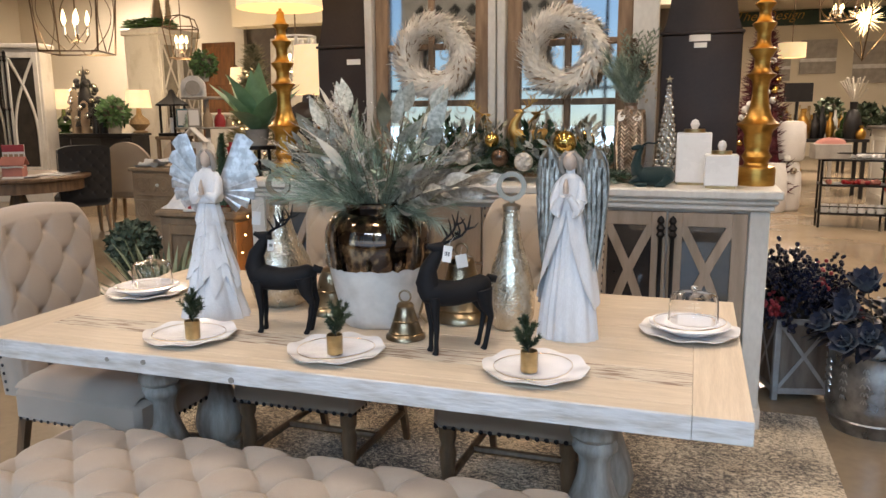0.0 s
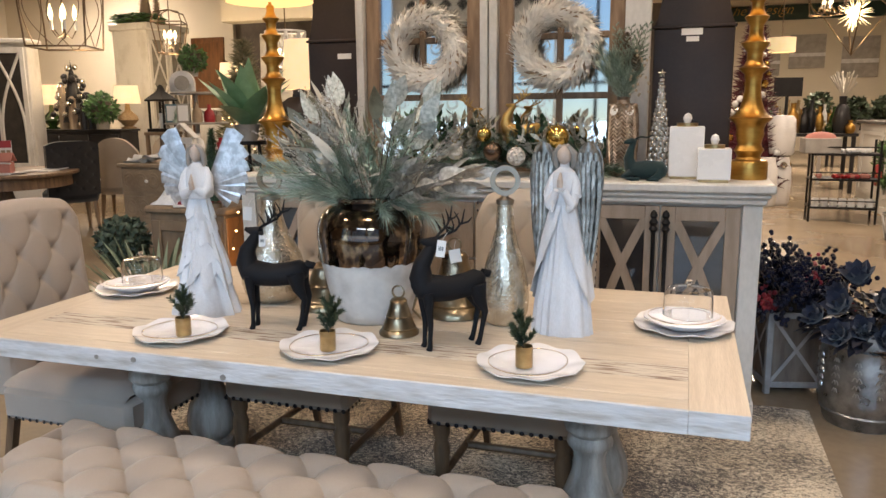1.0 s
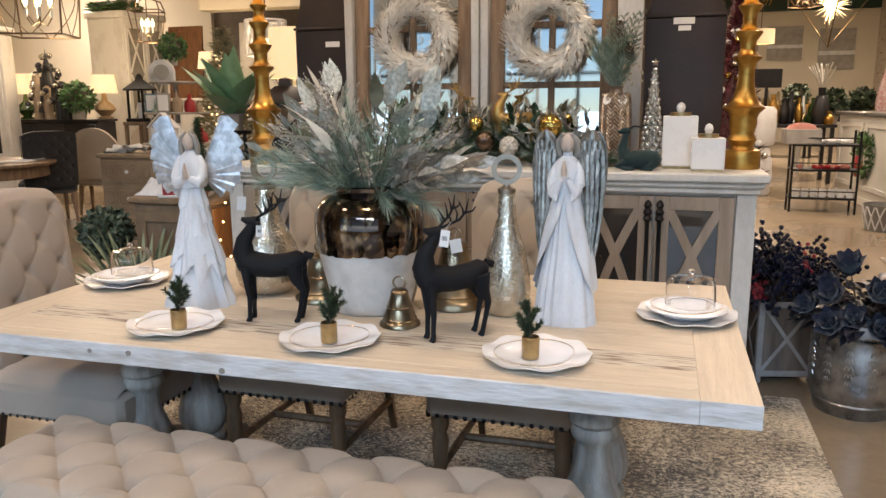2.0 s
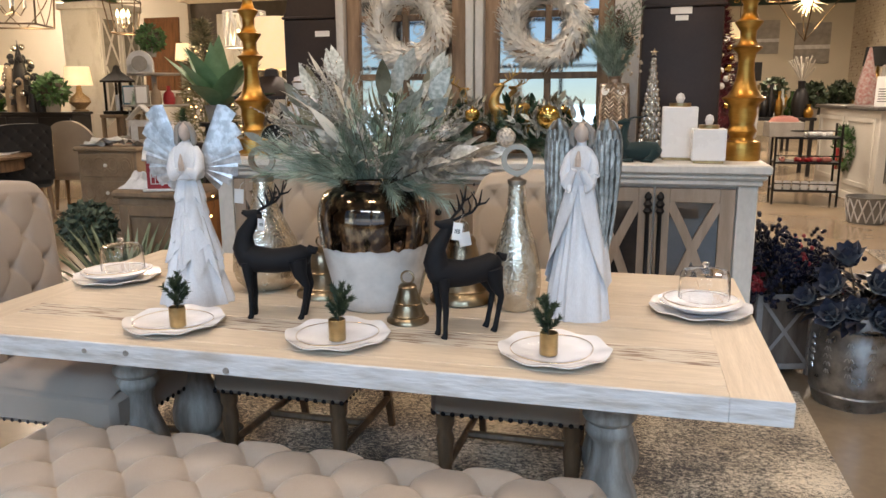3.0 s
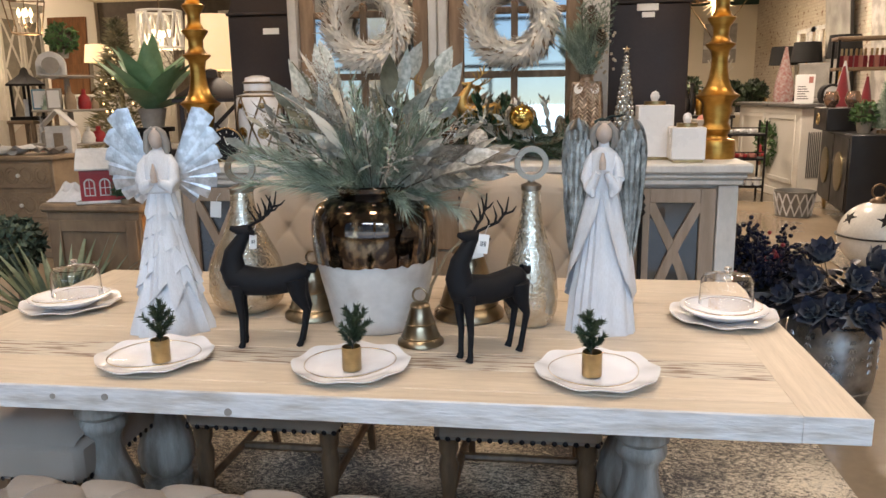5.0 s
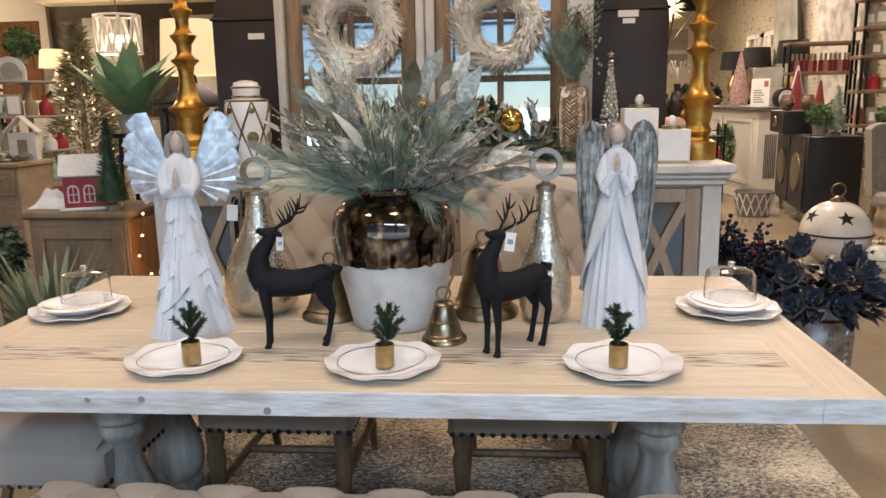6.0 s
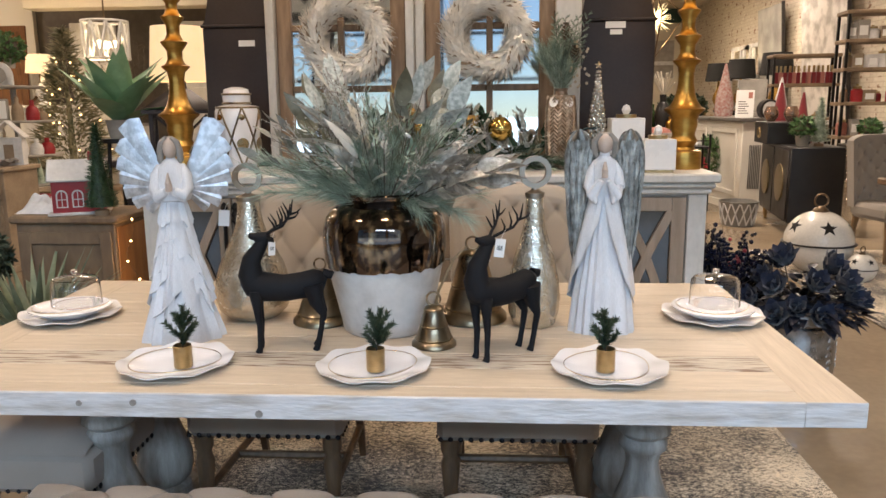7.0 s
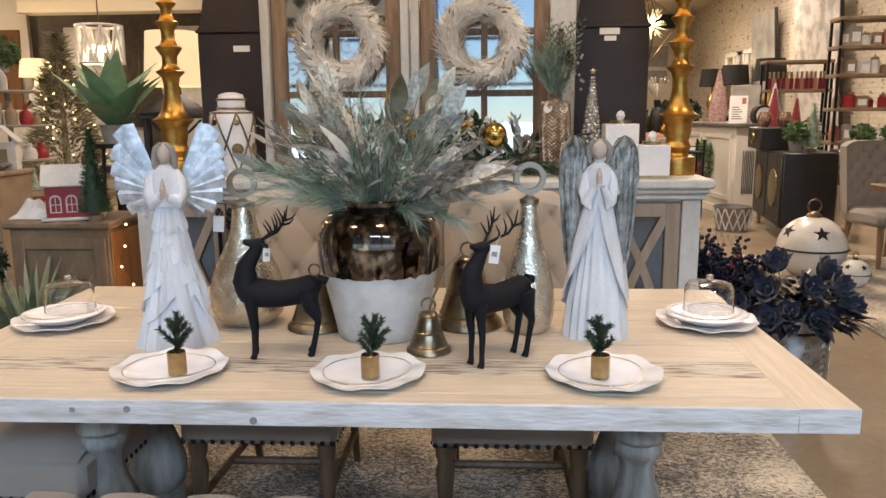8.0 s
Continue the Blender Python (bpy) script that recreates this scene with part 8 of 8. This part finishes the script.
# black cabinet with round brass plates
BRASSPLATE = mat("engraved_brass_plate", (0.42, 0.34, 0.2), 0.35, 0.9, scale=40, bump=0.6, bscale=60)
bc = thing("black_cabinet", pose(2.5, 8.15, 0, 0, 0, -9), "black cabinet with large oval brass door plates", "cabinet")
part("body", Geo().box(0, 0.52, 0, 1.5, 0.14, 0.92, 0.01), BLACKWOOD, bc)
for a, b in ((0.06, 0.06), (0.46, 0.06), (0.06, 1.44), (0.46, 1.44)):
    part("leg", Geo().tube([(a, b, 0.14), (a * 0.98 + 0.01, b, 0)], [0.03, 0.018], 8), BRASS, bc)
for y in (0.38, 1.12):
    dd = part("door", Geo().box(-0.014, -0.0005, y - 0.35, y + 0.35, 0.17, 0.89, 0.006), BLACKWOOD, bc)
    part("brass_plate", Geo().lathe([(0.2, 0), (0.2, 0.012), (0.17, 0.018), (1e-5, 0.014)], 36, pose(-0.015, y, 0.53, 0, -90, 0)), BRASSPLATE, dd, "engraved oval brass plate")
bx = thing("black_box", pose(2.72, 9.1, 0.92, 0, 0, -6), "black wooden box with a brass ring handle", "box")
part("body", Geo().box(-0.2, 0.25, -0.3, 0.3, 0, 0.24, 0.008), BLACKWOOD, bx)
part("ring_handle", Geo().tube([(-0.22, 0.055 * math.cos(2 * math.pi * i / 24), 0.12 + 0.055 * math.sin(2 * math.pi * i / 24)) for i in range(24)], 0.009, 8, close=True), BRASS, bx)
VELVET = mat("red_velvet", (0.2, 0.008, 0.015), 0.8, sheen=0.4)
for gx, gy, h, r in ((2.86, 9.5, 0.68, 0.16), (3.0, 9.2, 0.56, 0.12)):
    solo("velvet_cone", Geo().lathe([(1e-5, 0), (r, 0), (r * 0.96, 0.02), (r * 0.5, h * 0.5), (0.012, h), (1e-5, h)], 28), VELVET, (gx, gy, 0.92 if gx > 2.99 else 0.92), "dark red velvet cone tree on the black cabinet", "ornament tree", "red velvet cones")
PINKGLASS = mat("pink_mercury_glass", (0.5, 0.34, 0.26), 0.15, 0.8)
for gx, gy in ((2.6, 9.05), (2.78, 8.95)):
    solo("glass_votive", Geo().lathe([(1e-5, 0), (0.04, 0), (0.075, 0.06), (0.08, 0.1), (0.055, 0.17), (0.05, 0.165), (0.07, 0.1), (1e-5, 0.02)], 24), PINKGLASS, (gx, gy, 1.16), "rose mercury glass votive on the black box", "votive", "glass votives")
cone_tree("bottle_brush_tree", 2.85, 8.35, 0.92, 0.1, 0.5, PINE, "frosted green bottle brush tree on the black cabinet", 66, n=900, nl=0.03)
leaf_ball(2.7, 8.4, 0.92, 0.11, "leafy plant in a small white pot", GREEN, 76, 0.1, 0.075, 300, 0.055)
tub = thing("lattice_tub", (2.27, 8.95, 0), "whitewashed metal tub with a lattice pattern", "tub")
part("body", Geo().lathe([(1e-5, 0), (0.17, 0), (0.21, 0.27), (0.218, 0.28), (0.205, 0.28), (0.165, 0.02), (1e-5, 0.02)], 36), mat("grey_zinc", (0.3, 0.29, 0.27), 0.5, 0.4), tub)
for s in (-1, 1):
    for k in range(14):
        part("lattice_band", Geo().tube([((0.174 + 0.04 * t) * math.cos(2 * math.pi * k / 14 + s * 0.42 * t), (0.174 + 0.04 * t) * math.sin(2 * math.pi * k / 14 + s * 0.42 * t), 0.02 + 0.24 * t) for t in (0, 0.33, 0.66, 1)], 0.009, 4), SNOW, tub)

# giant jingle bells
ENAMEL = mat("cream_enamel", (0.75, 0.72, 0.66), 0.25, c2=(0.68, 0.64, 0.57), scale=4, coat=0.4)


def jingle(x, y, r, label, rot):
    b = thing("jingle_bell", pose(x, y, 0, 0, 0, rot), label, "bell", "giant jingle bells")
    z0 = r * 0.97
    part("lower_half", Geo().lathe([(1e-5, 0)] + [(r * math.sin(math.pi * k / 24), z0 - r * 0.97 * math.cos(math.pi * k / 24)) for k in range(1, 13)], 48), ENAMEL, b)
    part("upper_half", Geo().lathe([(r * 1.0, z0 + 0.01 * r)] + [(r * math.sin(math.pi * k / 24), z0 - r * 0.97 * math.cos(math.pi * k / 24)) for k in range(12, 24)] + [(1e-5, z0 + r * 0.97)], 48), ENAMEL, b)
    part("seam_band", Geo().lathe([(r * 0.99, z0 - 0.03 * r), (r * 1.06, z0 - 0.015 * r), (r * 1.06, z0 + 0.015 * r), (r * 0.99, z0 + 0.03 * r)], 56), IRON, b)
    part("cap", Geo().lathe([(r * 0.24, z0 + r * 0.92), (r * 0.22, z0 + r * 1.0), (r * 0.1, z0 + r * 1.1), (1e-5, z0 + r * 1.12)], 24), BRONZE, b)
    part("ring", Geo().tube([(r * 0.2 * math.cos(2 * math.pi * i / 24), 0, z0 + r * 1.27 + r * 0.2 * math.sin(2 * math.pi * i / 24)) for i in range(24)], r * 0.03, 8, close=True), BRONZE, b)
    for k in range(5):
        a = radians(-95 + 72 * k)
        el = radians(34)
        n = Vector((math.cos(a) * math.cos(el), math.sin(a) * math.cos(el), math.sin(el)))
        u = Vector((-math.sin(a), math.cos(a), 0))
        v = n.cross(u)
        g = Geo()
        vs = []
        for i in range(10):
            q = r * 0.27 * (1 if i % 2 == 0 else 0.4)
            p = u * q * math.sin(math.pi * i / 5) + v * q * math.cos(math.pi * i / 5) + n * r
            vs.append(p.normalized() * r * 1.004)
        cc = n * r * 1.012
        vs2 = [Vector((p.x, p.y, p.z * 0.97 + z0)) for p in vs + [cc]]
        g.add(vs2, [(i, (i + 1) % 10, 10) for i in range(10)])
        part("star_cutout", g, IRON, b, "dark star-shaped opening")


jingle(2.1, 6.42, 0.265, "giant cream enamel jingle bell with dark stars", 0)
jingle(2.3, 6.1, 0.115, "small cream enamel jingle bell with dark stars", 20)
solo("pale_rug", Geo().grid(lambda u, v: (1.86 + 3.2 * u, 4.0 + 3.4 * v, 0.008), 10, 10), RUG, (0, 0, 0), "pale distressed area rug beside the aisle", "rug", recalc=False)
shop_chair(2.98, 7.0, 12, "grey linen tufted armchair at a set table", GREYLINEN, WALNUT, False)
st = thing("set_table", (3.0, 5.85, 0), "wooden dining table with plates on the pale rug", "dining table")
part("tabletop", Geo().box(-0.55, 1.0, -0.45, 0.45, 0.74, 0.79, 0.01), CHAIRWOOD, st)
part("pedestal", Geo().lathe([(0.3, 0.008), (0.3, 0.06), (0.1, 0.12), (0.08, 0.4), (0.12, 0.7), (0.2, 0.74)], 24), CHAIRWOOD, st)
solo("dinner_plate", Geo().lathe([(1e-5, 0), (0.09, 0), (0.14, 0.014), (0.14, 0.018), (0.09, 0.006), (1e-5, 0.006)], 32), CHINA, (2.62, 5.95, 0.79), "white dinner plate on the set table", "plate")

# cart with boxed goods
ca = thing("display_cart", pose(1.9, 10.35, 0, 0, 0, -3), "black iron tiered display cart with sweets and mugs", "cart")
for a in (-0.36, 0.36):
    for b in (-0.2, 0.2):
        part("post", Geo().tube([(a, b, 0), (a, b, 0.98)], 0.014, 8), IRON, ca)
for z in (0.16, 0.5, 0.8):
    part("shelf", Geo().box(-0.37, 0.37, -0.21, 0.21, z, z + 0.025, 0.004), IRON, ca)
    part("rail", Geo().tube([(-0.36, -0.2, z + 0.1), (0.36, -0.2, z + 0.1)], 0.008, 6), IRON, ca)
rnd = random.Random(211)
for k in range(7):
    m = thing("white_mug", (1.6 + 0.1 * k, 10.22, 0.185), "white printed mug on the cart", "mug", "mugs on the cart")
    part("cup", Geo().lathe([(1e-5, 0), (0.04, 0), (0.042, 0.1), (0.038, 0.1), (0.036, 0.01), (1e-5, 0.01)], 18), SNOW, m)
    part("handle", Geo().tube([(0.04, 0, 0.08), (0.065, 0, 0.07), (0.065, 0, 0.035), (0.04, 0, 0.025)], 0.006, 6), SNOW, m)
for k in range(46):
    z = (0.525, 0.825)[k % 2]
    s = rnd.uniform(0.028, 0.05)
    solo("sweet_packet", Geo().box(-s, s, -s * 0.7, s * 0.7, 0, s * 1.2, s * 0.3), (RED, SNOW, PINK, SNOW)[k % 4], pose(1.9 + rnd.uniform(-0.28, 0.28), 10.33 + rnd.uniform(-0.12, 0.1), z, 0, 0, rnd.uniform(0, 90)), "wrapped red and white sweet packet on the cart", "packet", "sweet packets")
bk = thing("crate", pose(1.62, 10.3, 0.825, 0, 0, 5), "grey wooden crate of goods on the cart", "crate")
part("body", Geo().box(-0.2, 0.2, -0.15, 0.15, 0, 0.18, 0.008), KRAFT, bk)
part("contents", Geo().ball((0, 0, 0.18), 0.15, 12, (1.2, 0.9, 0.5)), PINK, bk)


# white stools and far display tables
def far_table(x, y, w, h, mt, label):
    t = thing("display_table", (x, y, 0), label, "table", "far display tables")
    part("tabletop", Geo().box(-w, w, -0.4, 0.4, h - 0.05, h, 0.01), mt, t)
    for a in (-1, 1):
        for b in (-1, 1):
            part("leg", Geo().box(a * (w - 0.06) - 0.03, a * (w - 0.06) + 0.03, b * 0.34 - 0.03, b * 0.34 + 0.03, 0, h - 0.05, 0.004), mt, t)


for x, z in ((1.33, 0.0), (1.12, 0.0), (1.35, 0.7)):
    solo("ceramic_stool", Geo().lathe([(1e-5, z), (0.16, z), (0.19, z + 0.04), (0.2, z + 0.3), (0.19, z + 0.5), (0.15, z + 0.55 if z else z + 0.68), (1e-5, z + 0.56 if z else z + 0.69)], 24), MARBLE, (x, 11.9 if z or x > 1.2 else 11.6, 0.001), "white marbled drum stool", "stool", "drum stools")
far_table(1.9, 13.9, 0.75, 0.95, BLACKWOOD, "dark display table crowded with vases and trays")
far_table(3.2, 15.5, 0.9, 0.95, CABWHITE, "pale display table crowded with vases")
far_table(2.2, 19.5, 1.1, 1.0, BLACKWOOD, "dark display table crowded with ornaments")
rnd = random.Random(221)
POOL = [(BLACKWOOD, "black"), (GREENGLASS, "dark green glass"), (BRASS, "brass"), (SNOW, "white"), (KRAFT, "grey stone"), (GOLDLEAF, "gold")]
for cx, cy, w, h, n in ((1.9, 13.8, 0.68, 0.95, 13), (3.2, 15.4, 0.8, 0.95, 13), (2.2, 19.4, 1.0, 1.0, 14)):
    for k in range(n):
        mt, nm = rnd.choice(POOL)
        hh, r = rnd.uniform(0.18, 0.55), rnd.uniform(0.05, 0.11)
        x = cx - w + 2 * w * (k + 0.5) / n
        solo("display_vase", Geo().lathe([(1e-5, 0), (r * 0.7, 0), (r, hh * 0.3), (r * 0.85, hh * 0.6), (r * 0.35, hh * 0.78), (r * 0.45, hh), (r * 0.3, hh), (1e-5, hh * 0.8)], 18), mt, (x, cy + rnd.uniform(-0.25, 0.25), h), nm + " vase on a crowded display table", "vase", "far display vases")
for x, y, z, r in ((2.62, 13.9, 0.95, 0.17), (3.4, 15.4, 0.95, 0.18), (2.9, 19.4, 1.0, 0.25)):
    leaf_ball(x, y, z, r, "leafy arrangement on a far display table", FIR, int(x * 100), 0.2, 0.12, 260, 0.14)
gb = thing("gold_spray", (2.42, 13.7, 0.95), "pale gold branch spray in a tall black vase", "artificial plant")
part("vase", Geo().lathe([(1e-5, 0), (0.1, 0), (0.14, 0.2), (0.1, 0.4), (0.05, 0.46), (0.06, 0.58), (0.04, 0.58)], 20), BLACKWOOD, gb)
for i in range(26):
    a = rnd.uniform(0, 6.28)
    g = Geo().tube([(0, 0, 0.55), (0.2 * math.cos(a) * rnd.uniform(0.3, 1.2), 0.2 * math.sin(a), rnd.uniform(0.75, 1.0))], [0.006, 0.012], 5)
    part("twig", g, WHITELEAF, gb)
mo = thing("till_monitor", pose(1.75, 15.0, 0, 0, 0, 8), "black flat screen on a tall stand", "screen")
part("screen", Geo().box(-0.24, 0.24, -0.02, 0.02, 1.55, 1.88, 0.006), BLACKWOOD, mo)
part("stand", Geo().tube([(0, 0.03, 0), (0, 0.03, 1.6)], 0.03, 8), BLACKWOOD, mo)
# burgundy tree
bt = cone_tree("burgundy_tree", 0.95, 12.0, 0, 0.55, 2.75, mat("burgundy_leaf", (0.12, 0.012, 0.02), 0.5, c2=(0.05, 0.008, 0.012), scale=9), "tall burgundy Christmas tree with gold ornaments", 67, n=3200, nl=0.11)
for i in range(40):
    q, a = R(0.1, 0.9), R(3.3, 6.1)
    part("ornament", Geo().ball((0.6 * (1 - q) * math.cos(a), 0.6 * (1 - q) * math.sin(a), 0.3 + 2.3 * q), 0.05, 10), (SILVERBALL, GOLDBALL, SNOW)[i % 3], bt)
# sign band with gold script strokes, wall art
solo("sign_band", Geo().box(-1, 6, 25.9, 25.99, 3.95, CEIL - 0.01, 0.01), mat("dark_green_band", (0.015, 0.045, 0.03), 0.6), (0, 0, 0), "dark green painted sign band on the end wall", "sign", kind="structure")
scr = thing("script_sign", (1.6, 25.85, 4.12), "flowing gold script strokes on the green band", "sign")
def script_word(text, x, size):
    cu = bpy.data.curves.new("script_word", "FONT")
    cu.body, cu.size, cu.shear, cu.extrude, cu.offset = text, size, 0.4, 0.01, -0.007
    tmp = new("script_word", cu)
    me = bpy.data.meshes.new_from_object(tmp)
    bpy.data.objects.remove(tmp)
    me.materials.clear()
    me.materials.append(GOLDLEAF)
    ob = new("script_word", me)
    ob.parent = scr
    ob.matrix_basis = pose(x, 0, 0.0, 90)
    tagged(ob, "gold lettering")


script_word("The", -0.6, 0.4)
script_word("Design", 0.25, 0.4)
for k in range(5, 8):
    pts = [(0.4 * k + 0.28 * (t / 10) + 0.1 * math.sin(t * 1.2 + k), 0, 0.12 * math.sin(t * 1.1 + k * 1.7) + 0.03 * t / 10) for t in range(11)]
    part("script_stroke", Geo().tube(pts, 0.018, 6), GOLDLEAF, scr)
for x0, x1, z0, z1 in ((2.95, 3.95, 2.5, 3.5), (1.9, 2.7, 2.3, 3.3), (4.4, 5.4, 2.2, 3.4)):
    ar = thing("wall_panel", ((x0 + x1) / 2, 25.95, (z0 + z1) / 2), "pale grey abstract panel on the end wall", "picture", "end wall panels")
    w, h = (x1 - x0) / 2, (z1 - z0) / 2
    part("canvas", Geo().box(-w, w, -0.03, 0.03, -h, h, 0.005), KRAFT, ar)
    part("stripe", Geo().box(-w, w, -0.034, -0.0305, -h * 0.3, -h * 0.1, 0.001), SNOW, ar)


def starburst(x, y, z, r, label):
    s = thing("starburst_pendant", (x, y, z), label, "pendant light", "starburst pendants")
    g = Geo()
    rnd = random.Random(int(x * 10))
    for i in range(70):
        d = Vector((rnd.gauss(0, 1), rnd.gauss(0, 1), rnd.gauss(0, 1))).normalized()
        g.needle(d * 0.02, d * r * rnd.uniform(0.75, 1.05), r * 0.03)
    part("spikes", g, mat("glowing_spike", (1, 0.85, 0.6), 0.4, emit=4, ecol=(1, 0.74, 0.38)), s, kind="stuff", recalc=False)
    part("core", Geo().ball((0, 0, 0), r * 0.3, 12), FLAME, s)
    tip = [(0, 0, 1.4 * r), (-1.6 * r, 0, 0.2 * r), (0, 0, -2.0 * r), (1.6 * r, 0, 0.2 * r)]
    part("diamond_frame", Geo().tube(tip, r * 0.035, 5, close=True).tube([(0, 0, 1.4 * r), (0, -1.6 * r, 0.2 * r), (0, 0, -2.0 * r), (0, 1.6 * r, 0.2 * r)], r * 0.035, 5, close=True), BRONZE, s)
    part("cord", Geo().tube([(0, 0, 1.4 * r), (0, 0, CEIL - z)], 0.008, 5), BRONZE, s)
    lamp("pendant_glow", "POINT", Matrix.Translation((x, y, z - 0.75 * r)), 20, (1, 0.8, 0.5), (0.1,))


starburst(3.85, 21.5, 3.6, 0.5, "lit gold starburst pendant in a wire diamond")
cage_pendant(2.75, 18.2, 3.25, 0.55, 0.6, "square bronze cage pendant far down the shop")
cl = thing("chandelier", (1.9, 18.0, 2.5), "small lit crystal drum chandelier", "pendant light")
part("drum", Geo().lathe([(0.28, 0), (0.28, 0.3), (0.27, 0.3), (0.27, 0), (0.28, 0)], 24), CREAMSHADE, cl)
part("cord", Geo().tube([(0, 0, 0.3), (0, 0, CEIL - 2.5)], 0.01, 5), BRONZE, cl)

# along the east wall: lamps, mirrors, art, shelving
lo2 = thing("wall_console", (5.55, 18.5, 0), "long dark console table along the brick wall", "table")
part("tabletop", Geo().box(-0.3, 0.3, -2.2, 2.2, 1.15, 1.2, 0.01), BLACKWOOD, lo2)
for y in (-2.1, 0, 2.1):
    part("leg", Geo().box(-0.25, 0.25, y - 0.04, y + 0.04, 0, 1.15, 0.006), BLACKWOOD, lo2)
BLACKSHADE = mat("black_shade", (0.015, 0.014, 0.014), 0.8)
for y in (19.2, 16.9, 21.0):
    plain_lamp(5.45, y, 1.2, 0.34, 0.45, 0.75, "lamp with a black drum shade and gold base", GOLDLEAF, 9, BLACKSHADE, 0.14)
for y, z0, h, w, lbl, mt in ((18.3, 1.2, 2.3, 0.75, "grey and gold abstract canvas leaning on the wall", mat("abstract_canvas", (0.5, 0.48, 0.44), 0.8, c2=(0.25, 0.24, 0.22), scale=1.6)), (15.3, 0.0, 3.6, 1.0, "white peony painting leaning on the wall", mat("peony_canvas", (0.75, 0.71, 0.66), 0.8, c2=(0.42, 0.39, 0.35), scale=2.6, mixlo=0.4, mixhi=0.55))):
    ar = thing("leaning_canvas", pose(5.9, y, z0, 0, -4, 0), lbl, "picture")
    part("canvas", Geo().box(-0.04, 0, -w, w, 0, h, 0.006), mt, ar)
    part("frame", Geo().box(-0.06, 0.01, -w - 0.04, -w - 0.001, -0.03, h + 0.03, 0.005), BLACKWOOD, ar)
for y in (19.6, 20.55):
    lad = thing("window_frame_decor", (5.85, y, 1.2), "white old window frame leaning on the brick wall", "decoration", "old window frames")
    for q in (-0.7, 0, 0.7):
        part("upright", Geo().box(-0.03, 0.03, q - 0.05, q + 0.05, 0, 1.6, 0.005), SNOW, lad)
    for z in (0, 0.75, 1.5):
        part("crossbar", Geo().box(-0.028, 0.028, -0.65, 0.65, z, z + 0.1, 0.005), SNOW, lad)


def shelf_unit(x, y, rot, L, zs, label, goods):
    m = pose(x, y, 0, 0, 0, rot)
    s = thing("shelf_unit", m, label, "shelf unit", "wall shelving")
    for z in zs:
        part("shelf", Geo().box(-L, L, -0.2, 0.2, z - 0.05, z, 0.008), SOFTWOOD, s)
    for a in (-0.18, 0.18):
        for b in (-L + 0.03, L - 0.03):
            part("post", Geo().box(b - 0.018, b + 0.018, a - 0.018, a + 0.018, 0, zs[-1] - 0.05, 0.003), IRON, s)
    rnd = random.Random(int(x * 100))
    for zi, z in enumerate(zs[1:-1]):
        n = int(2 * L / (0.075 if goods == "bottles" else 0.14))
        for k in range(n):
            q = m @ Vector((-L + 0.1 + (2 * L - 0.2) * k / max(1, n - 1), rnd.uniform(-0.1, 0.0), z))
            at = pose(*q, 0, 0, rot + rnd.uniform(-8, 8))
            if goods == "bottles" and zi == len(zs) - 3:
                b = thing("perfume_bottle", at, "dark red bottle with a gold cap on the shelf", "bottle", "shelf bottles")
                part("body", Geo().box(-0.03, 0.03, -0.03, 0.03, 0, 0.17, 0.006), (VELVET, PINK, VELVET)[k % 3], b)
                part("cap", Geo().box(-0.016, 0.016, -0.016, 0.016, 0.17, 0.27, 0.005), BRASS, b)
            else:
                w, h = rnd.uniform(0.05, 0.085), rnd.uniform(0.12, 0.26)
                mt, nm = rnd.choice([(SNOW, "white"), (PINK, "pink"), (TAUPE, "tan"), (SNOW, "cream"), (KRAFT, "grey"), (SOFTWOOD, "brown")] + ([(RED, "red")] * 6 if zi == 1 else []))
                if rnd.random() < 0.5:
                    b = thing("boxed_gift", at, nm + " boxed gift on the shelf unit", "box", "shelf gifts")
                    part("box", Geo().box(-w, w, -w, w, 0, h, 0.006), mt, b)
                    part("front_card", Geo().box(-w * 0.7, w * 0.7, -w - 0.003, -w - 0.0005, h * 0.2, h * 0.7, 0.0005), PAPER, b)
                else:
                    b = thing("jar_candle", at, nm + " lidded jar candle on the shelf unit", "candle", "shelf candles")
                    part("jar", Geo().lathe([(1e-5, 0), (w, 0), (w * 1.05, h * 0.6), (w * 0.7, h * 0.7), (1e-5, h * 0.7)], 16), mt, b)
                    part("lid", Geo().lathe([(w * 0.75, h * 0.7), (w * 0.78, h * 0.82), (w * 0.2, h * 0.86), (w * 0.2, h * 0.95), (1e-5, h * 0.96)], 16), BRASS, b)


shelf_unit(4.3, 12.6, -6, 0.5, (0.5, 1.0, 1.66, 2.1), "wood and iron shelf unit of perfume bottles", "bottles")
shelf_unit(4.95, 11.0, -4, 0.8, (0.5, 0.92, 1.37, 1.82, 2.19, 2.56), "tall wood and iron shelf unit full of gifts", "mixed")
far_table(4.5, 9.9, 0.6, 0.85, BLACKWOOD, "dark table with small plants beside the shelves")
for k, (x, y) in enumerate(((4.05, 9.8), (4.45, 9.9))):
    leaf_ball(x, y, 0.85, 0.12, "small potted green plant on the dark table", GREEN, 300 + k, 0.1, 0.07, 220, 0.06)
